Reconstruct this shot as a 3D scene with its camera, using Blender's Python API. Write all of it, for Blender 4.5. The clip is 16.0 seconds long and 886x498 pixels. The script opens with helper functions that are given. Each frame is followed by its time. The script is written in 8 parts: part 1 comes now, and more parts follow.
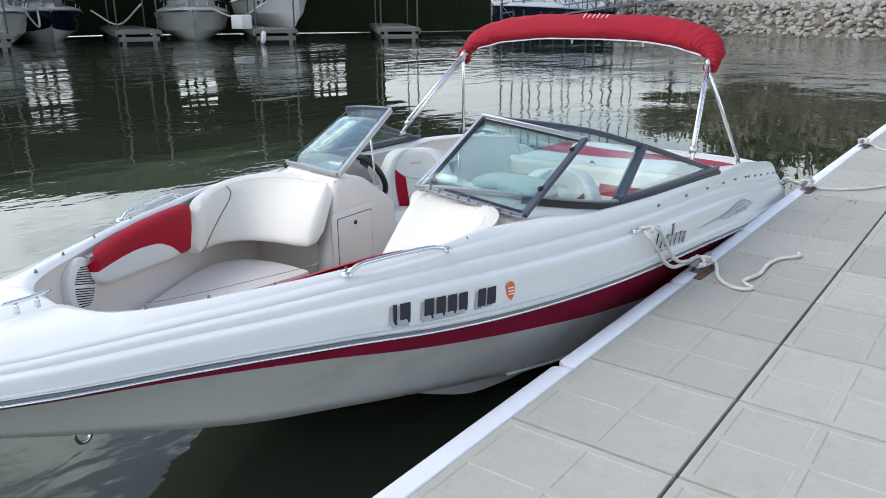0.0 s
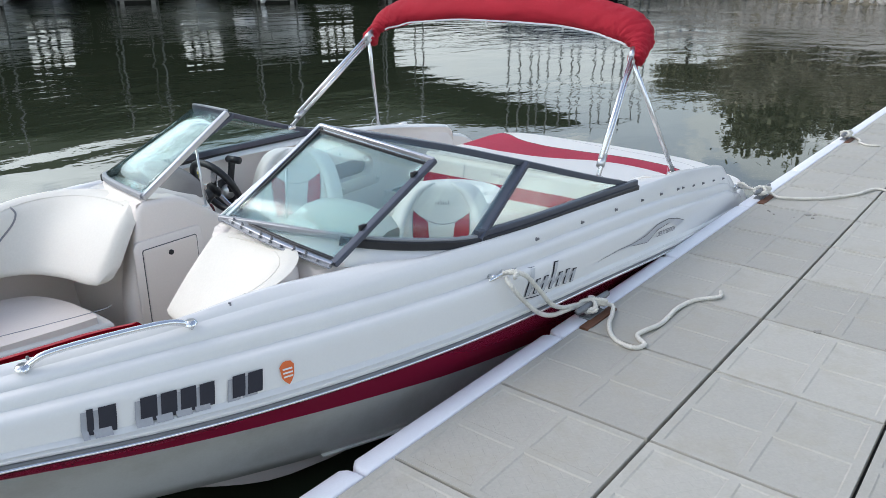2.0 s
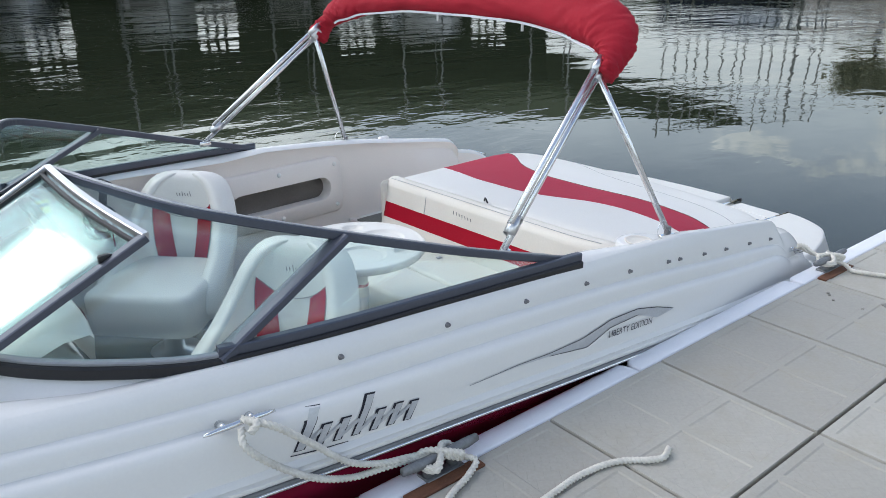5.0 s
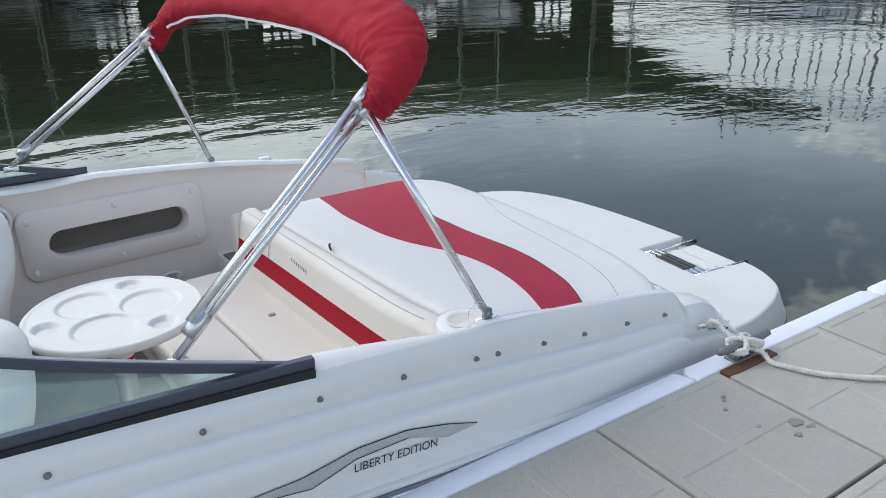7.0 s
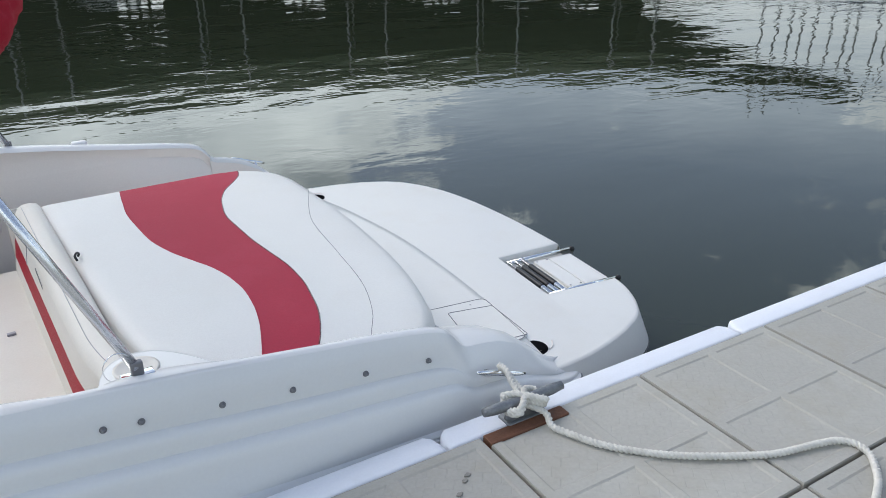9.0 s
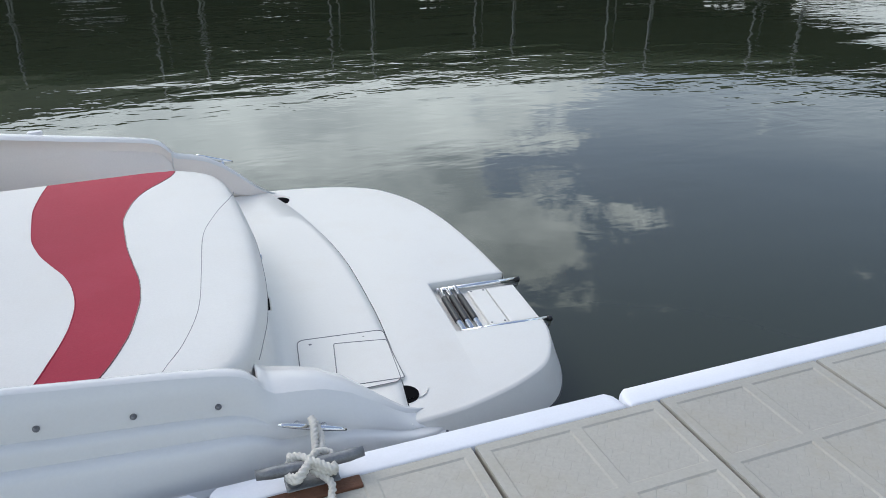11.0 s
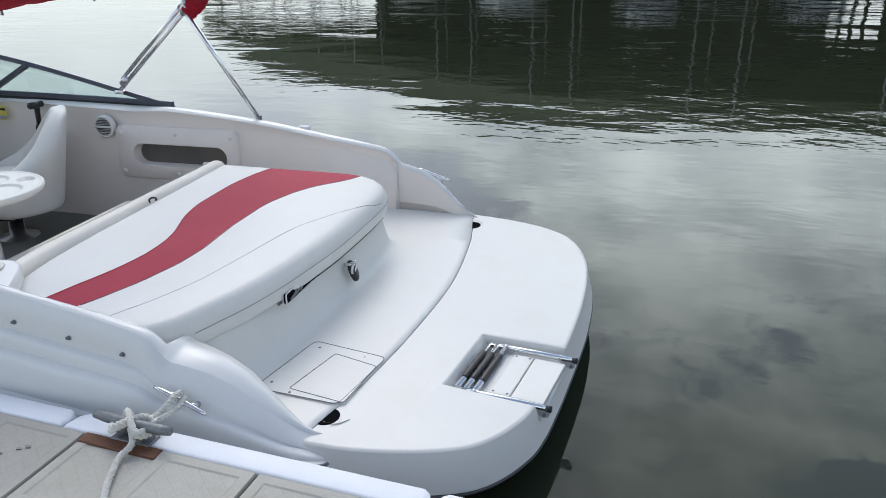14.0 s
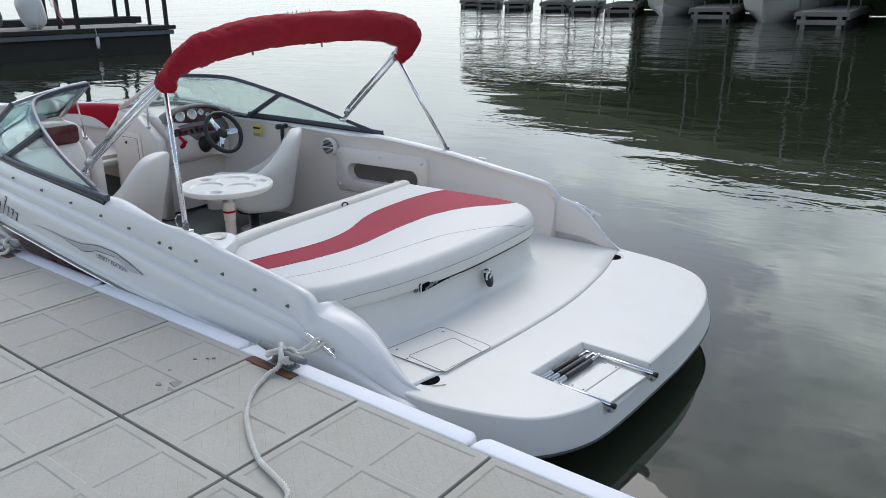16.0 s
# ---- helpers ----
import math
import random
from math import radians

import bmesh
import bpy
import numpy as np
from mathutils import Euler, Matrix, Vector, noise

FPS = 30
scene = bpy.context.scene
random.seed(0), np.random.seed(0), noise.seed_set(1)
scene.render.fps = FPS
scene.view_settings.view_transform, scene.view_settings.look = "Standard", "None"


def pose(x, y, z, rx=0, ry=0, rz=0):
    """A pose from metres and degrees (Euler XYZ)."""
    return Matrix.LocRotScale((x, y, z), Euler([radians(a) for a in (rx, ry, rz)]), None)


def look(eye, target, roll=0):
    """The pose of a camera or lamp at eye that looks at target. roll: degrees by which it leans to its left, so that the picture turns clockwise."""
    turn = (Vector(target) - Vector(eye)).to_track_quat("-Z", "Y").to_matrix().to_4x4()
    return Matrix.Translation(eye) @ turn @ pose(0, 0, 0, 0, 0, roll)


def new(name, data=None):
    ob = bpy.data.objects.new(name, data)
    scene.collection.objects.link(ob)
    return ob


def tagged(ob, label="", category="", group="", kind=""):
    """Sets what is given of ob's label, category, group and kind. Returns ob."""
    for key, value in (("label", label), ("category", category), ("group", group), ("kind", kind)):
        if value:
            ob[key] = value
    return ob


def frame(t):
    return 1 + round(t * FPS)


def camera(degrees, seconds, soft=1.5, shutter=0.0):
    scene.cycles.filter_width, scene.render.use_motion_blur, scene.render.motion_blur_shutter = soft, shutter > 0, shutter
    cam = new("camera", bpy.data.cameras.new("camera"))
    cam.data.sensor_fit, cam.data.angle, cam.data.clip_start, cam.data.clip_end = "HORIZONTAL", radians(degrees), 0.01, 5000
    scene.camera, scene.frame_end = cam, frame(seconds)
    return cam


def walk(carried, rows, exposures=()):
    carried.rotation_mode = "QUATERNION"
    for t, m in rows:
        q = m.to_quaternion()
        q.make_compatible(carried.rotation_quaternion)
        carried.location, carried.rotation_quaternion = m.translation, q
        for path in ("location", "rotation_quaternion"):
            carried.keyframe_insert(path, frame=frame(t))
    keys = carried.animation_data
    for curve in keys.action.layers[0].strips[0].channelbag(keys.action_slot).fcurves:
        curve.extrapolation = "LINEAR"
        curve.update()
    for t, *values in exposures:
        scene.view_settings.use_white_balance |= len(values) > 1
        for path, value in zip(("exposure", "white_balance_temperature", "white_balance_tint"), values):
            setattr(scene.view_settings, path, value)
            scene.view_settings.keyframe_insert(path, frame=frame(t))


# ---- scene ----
cam = camera(59.9, 16.0, soft=0.8)
PATH = [
    (0, (-6.365, -1.284, 1.402), (-4.843, -0.134, 0.801), -0.3),
    (0.5, (-6.089, -1.348, 1.413), (-4.589, -0.185, 0.782), -0.6),
    (1, (-5.8, -1.426, 1.424), (-4.308, -0.261, 0.777), -0.5),
    (1.5, (-5.487, -1.443, 1.455), (-4.007, -0.275, 0.787), -0.3),
    (2, (-5.214, -1.442, 1.502), (-3.744, -0.275, 0.808), 0.2),
    (2.5, (-4.907, -1.528, 1.479), (-3.457, -0.343, 0.778), 0.1),
    (3, (-4.611, -1.518, 1.501), (-3.196, -0.302, 0.781), 0.4),
    (5.5, (-3.141, -1.459, 1.447), (-2.015, 0.027, 0.723), -0.5),
    (6, (-2.781, -1.507, 1.452), (-1.699, 0.008, 0.722), -0.6),
    (6.5, (-2.464, -1.493, 1.455), (-1.413, 0.038, 0.712), -0.5),
    (7, (-2.148, -1.444, 1.45), (-1.117, 0.097, 0.701), -0.5),
    (7.5, (-1.82, -1.478, 1.439), (-0.806, 0.068, 0.677), -0.6),
    (8, (-1.528, -1.497, 1.414), (-0.53, 0.053, 0.637), -0.5),
    (8.5, (-1.28, -1.45, 1.377), (-0.293, 0.099, 0.585), -0.3),
    (9, (-1.014, -1.469, 1.388), (-0.068, 0.091, 0.567), -0.1),
    (9.5, (-0.735, -1.524, 1.386), (0.157, 0.058, 0.549), 0.2),
    (10, (-0.55, -1.577, 1.379), (0.277, 0.04, 0.541), 0.2),
    (12.5, (0.873, -1.414, 1.448), (1.049, 0.384, 0.591), -0.4),
    (13, (1.192, -1.321, 1.46), (1.128, 0.487, 0.607), -0.6),
    (13.5, (1.479, -1.38, 1.404), (1.128, 0.419, 0.605), -0.7),
    (14, (1.715, -1.498, 1.414), (1.091, 0.241, 0.649), -1.0),
    (14.5, (1.961, -1.581, 1.384), (1.127, 0.084, 0.655), -0.5),
    (15, (2.172, -1.675, 1.411), (1.176, -0.09, 0.706), -0.5),
    (15.5, (2.336, -1.805, 1.431), (1.237, -0.276, 0.757), -0.5),
    (16, (2.444, -1.823, 1.465), (1.278, -0.33, 0.823), -0.5),
]
walk(cam, [(t, look(eye, target, roll)) for t, eye, target, roll in PATH],
     [(0, 0.22), (3, 0.13), (5.5, 0.10), (7, 0.02), (10, -0.06), (13, -0.04), (16, -0.19)])

# ---- light and sky ----
world = bpy.data.worlds.new("sky")
scene.world = world
world.use_nodes = True
wn, wl = world.node_tree.nodes, world.node_tree.links
wn.clear()
SUN_ELEV, SUN_AZ = 48.0, 122.0   # degrees; azimuth counted from +x towards +y
sky = wn.new("ShaderNodeTexSky")
sky.sky_type = 'NISHITA'
sky.sun_disc = False
sky.sun_elevation = radians(SUN_ELEV)
sky.sun_rotation = radians(90 - SUN_AZ)
sky.air_density, sky.dust_density, sky.ozone_density = 1.0, 1.5, 1.0
wtc = wn.new("ShaderNodeTexCoord")
wmap = wn.new("ShaderNodeMapping")
wmap.inputs["Scale"].default_value = (1.0, 1.0, 2.2)
wl.new(wtc.outputs["Generated"], wmap.inputs["Vector"])
wno = wn.new("ShaderNodeTexNoise")
wno.inputs["Scale"].default_value = 2.3
wno.inputs["Detail"].default_value = 10.0
wno.inputs["Roughness"].default_value = 0.66
wl.new(wmap.outputs["Vector"], wno.inputs["Vector"])
wra = wn.new("ShaderNodeValToRGB")
wra.color_ramp.elements[0].position = 0.466
wra.color_ramp.elements[0].color = (0, 0, 0, 1)
wra.color_ramp.elements[1].position = 0.514
wra.color_ramp.elements[1].color = (1, 1, 1, 1)

wno2 = wn.new("ShaderNodeTexNoise")
wno2.inputs["Scale"].default_value = 5.0
wno2.inputs["Detail"].default_value = 9.0
wno2.inputs["Roughness"].default_value = 0.58
wl.new(wmap.outputs["Vector"], wno2.inputs["Vector"])
wra2 = wn.new("ShaderNodeValToRGB")
wra2.color_ramp.elements[0].position = 0.36
wra2.color_ramp.elements[0].color = (4.9, 5.7, 6.3, 1)
wra2.color_ramp.elements[1].position = 0.66
wra2.color_ramp.elements[1].color = (12.1, 13.3, 13.6, 1)
wl.new(wno2.outputs["Fac"], wra2.inputs["Fac"])
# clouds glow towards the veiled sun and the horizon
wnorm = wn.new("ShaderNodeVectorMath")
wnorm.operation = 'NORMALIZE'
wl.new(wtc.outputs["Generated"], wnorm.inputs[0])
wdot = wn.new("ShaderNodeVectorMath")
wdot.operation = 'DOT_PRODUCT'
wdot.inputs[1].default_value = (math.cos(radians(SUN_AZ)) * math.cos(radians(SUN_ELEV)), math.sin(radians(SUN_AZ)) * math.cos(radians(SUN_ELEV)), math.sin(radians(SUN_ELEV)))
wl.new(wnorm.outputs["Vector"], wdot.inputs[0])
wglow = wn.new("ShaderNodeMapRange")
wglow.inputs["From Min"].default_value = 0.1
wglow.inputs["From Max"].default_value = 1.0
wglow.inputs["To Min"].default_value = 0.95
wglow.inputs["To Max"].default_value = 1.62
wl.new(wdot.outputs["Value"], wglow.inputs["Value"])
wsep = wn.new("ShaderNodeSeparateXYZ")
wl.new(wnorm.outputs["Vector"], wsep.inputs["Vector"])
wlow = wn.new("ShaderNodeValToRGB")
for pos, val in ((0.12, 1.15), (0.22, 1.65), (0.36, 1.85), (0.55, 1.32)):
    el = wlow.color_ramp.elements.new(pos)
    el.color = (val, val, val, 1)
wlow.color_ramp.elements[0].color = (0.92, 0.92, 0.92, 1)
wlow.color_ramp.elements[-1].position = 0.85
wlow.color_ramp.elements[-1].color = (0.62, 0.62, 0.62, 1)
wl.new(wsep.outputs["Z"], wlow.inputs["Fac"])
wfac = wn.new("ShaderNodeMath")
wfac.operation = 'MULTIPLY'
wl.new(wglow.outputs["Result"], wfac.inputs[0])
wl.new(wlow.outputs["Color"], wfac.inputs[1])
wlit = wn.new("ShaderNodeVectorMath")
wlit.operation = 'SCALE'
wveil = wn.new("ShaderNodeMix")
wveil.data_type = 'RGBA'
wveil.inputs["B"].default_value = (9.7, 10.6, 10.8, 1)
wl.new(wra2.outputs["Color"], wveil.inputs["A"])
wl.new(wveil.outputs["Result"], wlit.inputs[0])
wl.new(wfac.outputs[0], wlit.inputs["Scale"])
wmix = wn.new("ShaderNodeMix")
wmix.data_type = 'RGBA'
# the cloud lies thickest over the far bank and thins towards the zenith
wbank = wn.new("ShaderNodeVectorMath")
wbank.operation = 'DOT_PRODUCT'
wbank.inputs[1].default_value = (0.20, 0.907, 0.37)
wl.new(wnorm.outputs["Vector"], wbank.inputs[0])
wb1 = wn.new("ShaderNodeMapRange")
wb1.inputs["From Min"].default_value = 0.78
wb1.inputs["From Max"].default_value = 0.97
wb1.inputs["To Min"].default_value = -0.03
wb1.inputs["To Max"].default_value = 0.045
wl.new(wbank.outputs["Value"], wb1.inputs["Value"])
wb2 = wn.new("ShaderNodeMapRange")
wb2.inputs["From Min"].default_value = 0.42
wb2.inputs["From Max"].default_value = 0.58
wb2.inputs["To Min"].default_value = 0.0
wb2.inputs["To Max"].default_value = -0.07
wl.new(wsep.outputs["Z"], wb2.inputs["Value"])
wbias = wn.new("ShaderNodeMath")
wl.new(wb1.outputs["Result"], wbias.inputs[0])
wl.new(wb2.outputs["Result"], wbias.inputs[1])
wthick = wn.new("ShaderNodeMath")
wl.new(wno.outputs["Fac"], wthick.inputs[0])
wl.new(wbias.outputs[0], wthick.inputs[1])
wl.new(wthick.outputs[0], wra.inputs["Fac"])
# a bright veil of haze towards the horizon
whaze = wn.new("ShaderNodeMapRange")
whaze.inputs["From Min"].default_value = 0.10
whaze.inputs["From Max"].default_value = 0.30
whaze.inputs["To Min"].default_value = 0.92
whaze.inputs["To Max"].default_value = 0.0
wl.new(wsep.outputs["Z"], whaze.inputs["Value"])
wl.new(whaze.outputs["Result"], wveil.inputs["Factor"])
wcov = wn.new("ShaderNodeMath")
wcov.operation = 'MAXIMUM'
wl.new(wra.outputs["Color"], wcov.inputs[0])
wl.new(whaze.outputs["Result"], wcov.inputs[1])
wl.new(wcov.outputs[0], wmix.inputs["Factor"])
wclear = wn.new("ShaderNodeVectorMath")
wclear.operation = 'SCALE'
wclear.inputs["Scale"].default_value = 2.45
wpale = wn.new("ShaderNodeHueSaturation")
wpale.inputs["Saturation"].default_value = 0.80
wl.new(sky.outputs["Color"], wpale.inputs["Color"])
wl.new(wpale.outputs["Color"], wclear.inputs[0])
wl.new(wclear.outputs["Vector"], wmix.inputs["A"])
wl.new(wlit.outputs["Vector"], wmix.inputs["B"])
wbg = wn.new("ShaderNodeBackground")
wbg.inputs["Strength"].default_value = 0.0885
wl.new(wmix.outputs["Result"], wbg.inputs["Color"])
wout = wn.new("ShaderNodeOutputWorld")
wl.new(wbg.outputs["Background"], wout.inputs["Surface"])

sun_data = bpy.data.lights.new("sun", 'SUN')
sun_data.energy = 0.9
sun_data.angle = radians(32)
sun_data.color = (1.0, 0.985, 0.97)
sun = new("sun", sun_data)
sa, se = radians(SUN_AZ), radians(SUN_ELEV)
sun.matrix_world = look((30 * math.cos(sa) * math.cos(se), 30 * math.sin(sa) * math.cos(se), 30 * math.sin(se)), (0, 0, 0))

# ---- materials ----
def rgb(c):
    return (c[0], c[1], c[2], 1.0)


def material(name, base, rough=0.5, metal=0.0, vary=0.06, scale=8.0, fine=120.0, bump=0.0, bump_scale=200.0,
             coat=0.0, island=0.0, rand=0.0, ior=1.45, stain=None, stain_scale=3.0, stain_amount=0.3):
    """A procedural surface: a base colour that varies at two sizes, with stains, grain and relief."""
    m = bpy.data.materials.new(name)
    m.use_nodes = True
    n, l = m.node_tree.nodes, m.node_tree.links
    b = n["Principled BSDF"]
    b.inputs["Roughness"].default_value = rough
    b.inputs["Metallic"].default_value = metal
    b.inputs["IOR"].default_value = ior
    b.inputs["Coat Weight"].default_value = coat
    b.inputs["Coat Roughness"].default_value = 0.12
    tc = n.new("ShaderNodeTexCoord")
    big = n.new("ShaderNodeTexNoise")
    big.inputs["Scale"].default_value = scale
    big.inputs["Detail"].default_value = 4.0
    l.new(tc.outputs["Object"], big.inputs["Vector"])
    small = n.new("ShaderNodeTexNoise")
    small.inputs["Scale"].default_value = fine
    small.inputs["Detail"].default_value = 2.0
    l.new(tc.outputs["Object"], small.inputs["Vector"])
    add = n.new("ShaderNodeMath")
    add.operation = 'ADD'
    l.new(big.outputs["Fac"], add.inputs[0])
    l.new(small.outputs["Fac"], add.inputs[1])
    last = add.outputs[0]
    mr = n.new("ShaderNodeMapRange")
    mr.inputs["From Min"].default_value = 0.6
    mr.inputs["From Max"].default_value = 1.4
    mr.inputs["To Min"].default_value = 1.0 - vary
    mr.inputs["To Max"].default_value = 1.0 + vary
    l.new(last, mr.inputs["Value"])
    val = mr.outputs["Result"]
    if island > 0 or rand > 0:
        src = n.new("ShaderNodeNewGeometry").outputs["Random Per Island"] if island > 0 else n.new("ShaderNodeObjectInfo").outputs["Random"]
        mr2 = n.new("ShaderNodeMapRange")
        amount = max(island, rand)
        mr2.inputs["To Min"].default_value = 1.0 - amount
        mr2.inputs["To Max"].default_value = 1.0 + amount
        l.new(src, mr2.inputs["Value"])
        mul = n.new("ShaderNodeMath")
        mul.operation = 'MULTIPLY'
        l.new(val, mul.inputs[0])
        l.new(mr2.outputs["Result"], mul.inputs[1])
        val = mul.outputs[0]
    vm = n.new("ShaderNodeVectorMath")
    vm.operation = 'SCALE'
    vm.inputs[0].default_value = base[:3]
    l.new(val, vm.inputs["Scale"])
    col = vm.outputs["Vector"]
    if stain:
        sn = n.new("ShaderNodeTexNoise")
        sn.inputs["Scale"].default_value = stain_scale
        sn.inputs["Detail"].default_value = 6.0
        sn.inputs["Roughness"].default_value = 0.65
        l.new(tc.outputs["Object"], sn.inputs["Vector"])
        sr = n.new("ShaderNodeMapRange")
        sr.inputs["From Min"].default_value = 0.50
        sr.inputs["From Max"].default_value = 0.72
        sr.inputs["To Max"].default_value = stain_amount
        l.new(sn.outputs["Fac"], sr.inputs["Value"])
        mx = n.new("ShaderNodeMix")
        mx.data_type = 'RGBA'
        l.new(sr.outputs["Result"], mx.inputs["Factor"])
        l.new(col, mx.inputs["A"])
        mx.inputs["B"].default_value = rgb(stain)
        col = mx.outputs["Result"]
    l.new(col, b.inputs["Base Color"])
    if bump > 0:
        bn = n.new("ShaderNodeTexNoise")
        bn.inputs["Scale"].default_value = bump_scale
        bn.inputs["Detail"].default_value = 3.0
        l.new(tc.outputs["Object"], bn.inputs["Vector"])
        bu = n.new("ShaderNodeBump")
        bu.inputs["Strength"].default_value = bump
        bu.inputs["Distance"].default_value = 0.01
        l.new(bn.outputs["Fac"], bu.inputs["Height"])
        l.new(bu.outputs["Normal"], b.inputs["Normal"])
    return m


GEL = material("gelcoat", (0.755, 0.755, 0.745), 0.27, vary=0.02, scale=2.0, coat=0.12, stain=(0.72, 0.71, 0.68), stain_amount=0.25)
GELDECK = material("gelcoat_deck", (0.755, 0.748, 0.712), 0.38, vary=0.02, scale=3.0, bump=0.05, bump_scale=260, stain=(0.66, 0.62, 0.55), stain_amount=0.3)
GELIN = material("gelcoat_liner", (0.78, 0.72, 0.675), 0.35, vary=0.03, scale=3.0, bump=0.03)
HULLCREAM = material("hull_bottom_gelcoat", (0.74, 0.74, 0.71), 0.25, vary=0.04, scale=2.0, coat=0.2, stain=(0.42, 0.40, 0.33), stain_amount=0.35)
REDGEL = material("red_gelcoat", (0.40, 0.018, 0.070), 0.14, vary=0.05, scale=3.0, coat=0.5)
RUB = material("grey_rub_rail", (0.17, 0.178, 0.19), 0.30, vary=0.1)
CHROME = material("chrome", (0.78, 0.79, 0.80), 0.10, 1.0, vary=0.05, scale=20)
POLE = material("polished_aluminium_pole", (0.80, 0.81, 0.83), 0.24, 0.9, vary=0.05, scale=18)
ALU = material("brushed_aluminium", (0.62, 0.63, 0.65), 0.28, 1.0, vary=0.06, scale=15)
FRAMEGREY = material("grey_frame_aluminium", (0.095, 0.105, 0.135), 0.34, 0.5, vary=0.08, scale=12)
FRAMELIGHT = material("pale_frame_aluminium", (0.34, 0.35, 0.37), 0.42, 0.3, vary=0.08, scale=12)
VINYL = material("white_vinyl", (0.735, 0.73, 0.70), 0.42, vary=0.03, scale=4.0, bump=0.12, bump_scale=300, stain=(0.68, 0.65, 0.58), stain_amount=0.25)
VINYLCREAM = material("cream_vinyl", (0.735, 0.705, 0.64), 0.45, vary=0.04, scale=4.0, bump=0.12, bump_scale=300, stain=(0.66, 0.60, 0.50), stain_amount=0.3)
VINYLRED = material("red_vinyl", (0.36, 0.004, 0.020), 0.48, ior=1.24, vary=0.06, scale=5.0, bump=0.12, bump_scale=300)
VINYLROSE = material("faded_red_vinyl", (0.41, 0.032, 0.065), 0.62, ior=1.25, vary=0.07, scale=3.0, bump=0.12, bump_scale=300, stain=(0.46, 0.06, 0.10), stain_amount=0.35)
CANVAS = material("red_canvas", (0.37, 0.008, 0.024), 0.85, vary=0.10, scale=6.0, bump=0.25, bump_scale=500)
# near-black that stands for shade in holes which are not cut
DEEP = material("hollow_shade", (0.008, 0.008, 0.009), 1.0, vary=0.2, ior=1.05)
DASHGREY = material("grey_brown_dash", (0.19, 0.172, 0.165), 0.5, vary=0.08, scale=6, bump=0.1)
BLACK = material("black_plastic", (0.02, 0.02, 0.022), 0.4, vary=0.15)
STUD = material("dull_steel_stud", (0.20, 0.20, 0.21), 0.35, 0.6, vary=0.1)
DARKGREY = material("dark_grey_plastic", (0.09, 0.09, 0.095), 0.5, vary=0.15)
PIPING = material("grey_piping", (0.22, 0.22, 0.23), 0.5, vary=0.08)
CARPET = material("grey_carpet", (0.20, 0.20, 0.18), 0.95, vary=0.2, scale=6, bump=0.5, bump_scale=350, stain=(0.12, 0.11, 0.09), stain_amount=0.5)
TILEMAT = material("dock_tile_plastic", (0.425, 0.41, 0.365), 0.62, vary=0.08, scale=3.0, fine=90, rand=0.11, bump=0.12, bump_scale=160, stain=(0.36, 0.325, 0.25), stain_amount=0.55, stain_scale=4.0)
JOINT = material("dark_dock_frame", (0.035, 0.033, 0.03), 0.8, vary=0.2)
BUMPER = material("white_dock_bumper", (0.80, 0.82, 0.87), 0.55, vary=0.03, scale=4, stain=(0.62, 0.62, 0.60), stain_amount=0.3)
WOOD = material("weathered_red_wood", (0.14, 0.060, 0.032), 0.7, vary=0.25, scale=20, bump=0.3)
CLEATGREY = material("galvanised_iron", (0.22, 0.23, 0.24), 0.5, 0.6, vary=0.15, scale=30, bump=0.2)
ROPE = material("white_nylon_rope", (0.70, 0.68, 0.62), 0.8, vary=0.12, scale=30, bump=0.2, stain=(0.45, 0.42, 0.36), stain_amount=0.4, stain_scale=12)
INK = material("dark_navy_vinyl_letter", (0.02, 0.022, 0.035), 0.35, vary=0.1)
INKGREY = material("grey_vinyl_letter", (0.36, 0.37, 0.40), 0.35, vary=0.08)
ORANGE = material("orange_sticker", (0.75, 0.16, 0.04), 0.45, vary=0.08)
DECAL = material("silver_decal", (0.52, 0.54, 0.57), 0.3, 0.3, vary=0.1, scale=10)
YELLOW = material("yellow_label", (0.70, 0.62, 0.12), 0.5)
DASH = material("dash_maroon_burl", (0.10, 0.02, 0.025), 0.2, vary=0.5, scale=25, coat=0.5)
GAUGE = material("gauge_face", (0.75, 0.75, 0.72), 0.4)
ROCK = material("riprap_stone", (0.30, 0.28, 0.25), 0.9, vary=0.2, scale=1.2, fine=14, island=0.28, bump=0.5, bump_scale=6)
CONC = material("old_concrete", (0.42, 0.41, 0.39), 0.85, vary=0.12, scale=0.6, fine=9, bump=0.3, bump_scale=12, stain=(0.25, 0.24, 0.22), stain_amount=0.5, stain_scale=0.5)
SOIL = material("shore_soil", (0.16, 0.14, 0.10), 0.95, vary=0.3, scale=0.3, fine=3, bump=0.5, bump_scale=4)
# green tone stands for the dark hillside mirrored in the water
ROOF = material("dark_green_roof_mass", (0.075, 0.088, 0.050), 0.95, vary=0.25, scale=0.4, fine=5, ior=1.15)
SLIPBACK = material("dark_slip_backdrop", (0.034, 0.042, 0.026), 0.95, vary=0.25, scale=0.4, fine=5, ior=1.15)
DARKSTEEL = material("grey_steel", (0.20, 0.205, 0.20), 0.5, 0.3, vary=0.15, scale=1, fine=12)
FINGER = material("grey_dock_timber", (0.20, 0.19, 0.175), 0.85, vary=0.2, scale=1.0, fine=12, island=0.1, bump=0.3, bump_scale=30)
NAVY = material("navy_hull_paint", (0.012, 0.015, 0.035), 0.12, vary=0.1, scale=1, coat=0.4)
FARWHITE = material("far_white_gelcoat", (0.80, 0.80, 0.80), 0.3, vary=0.04, scale=1)
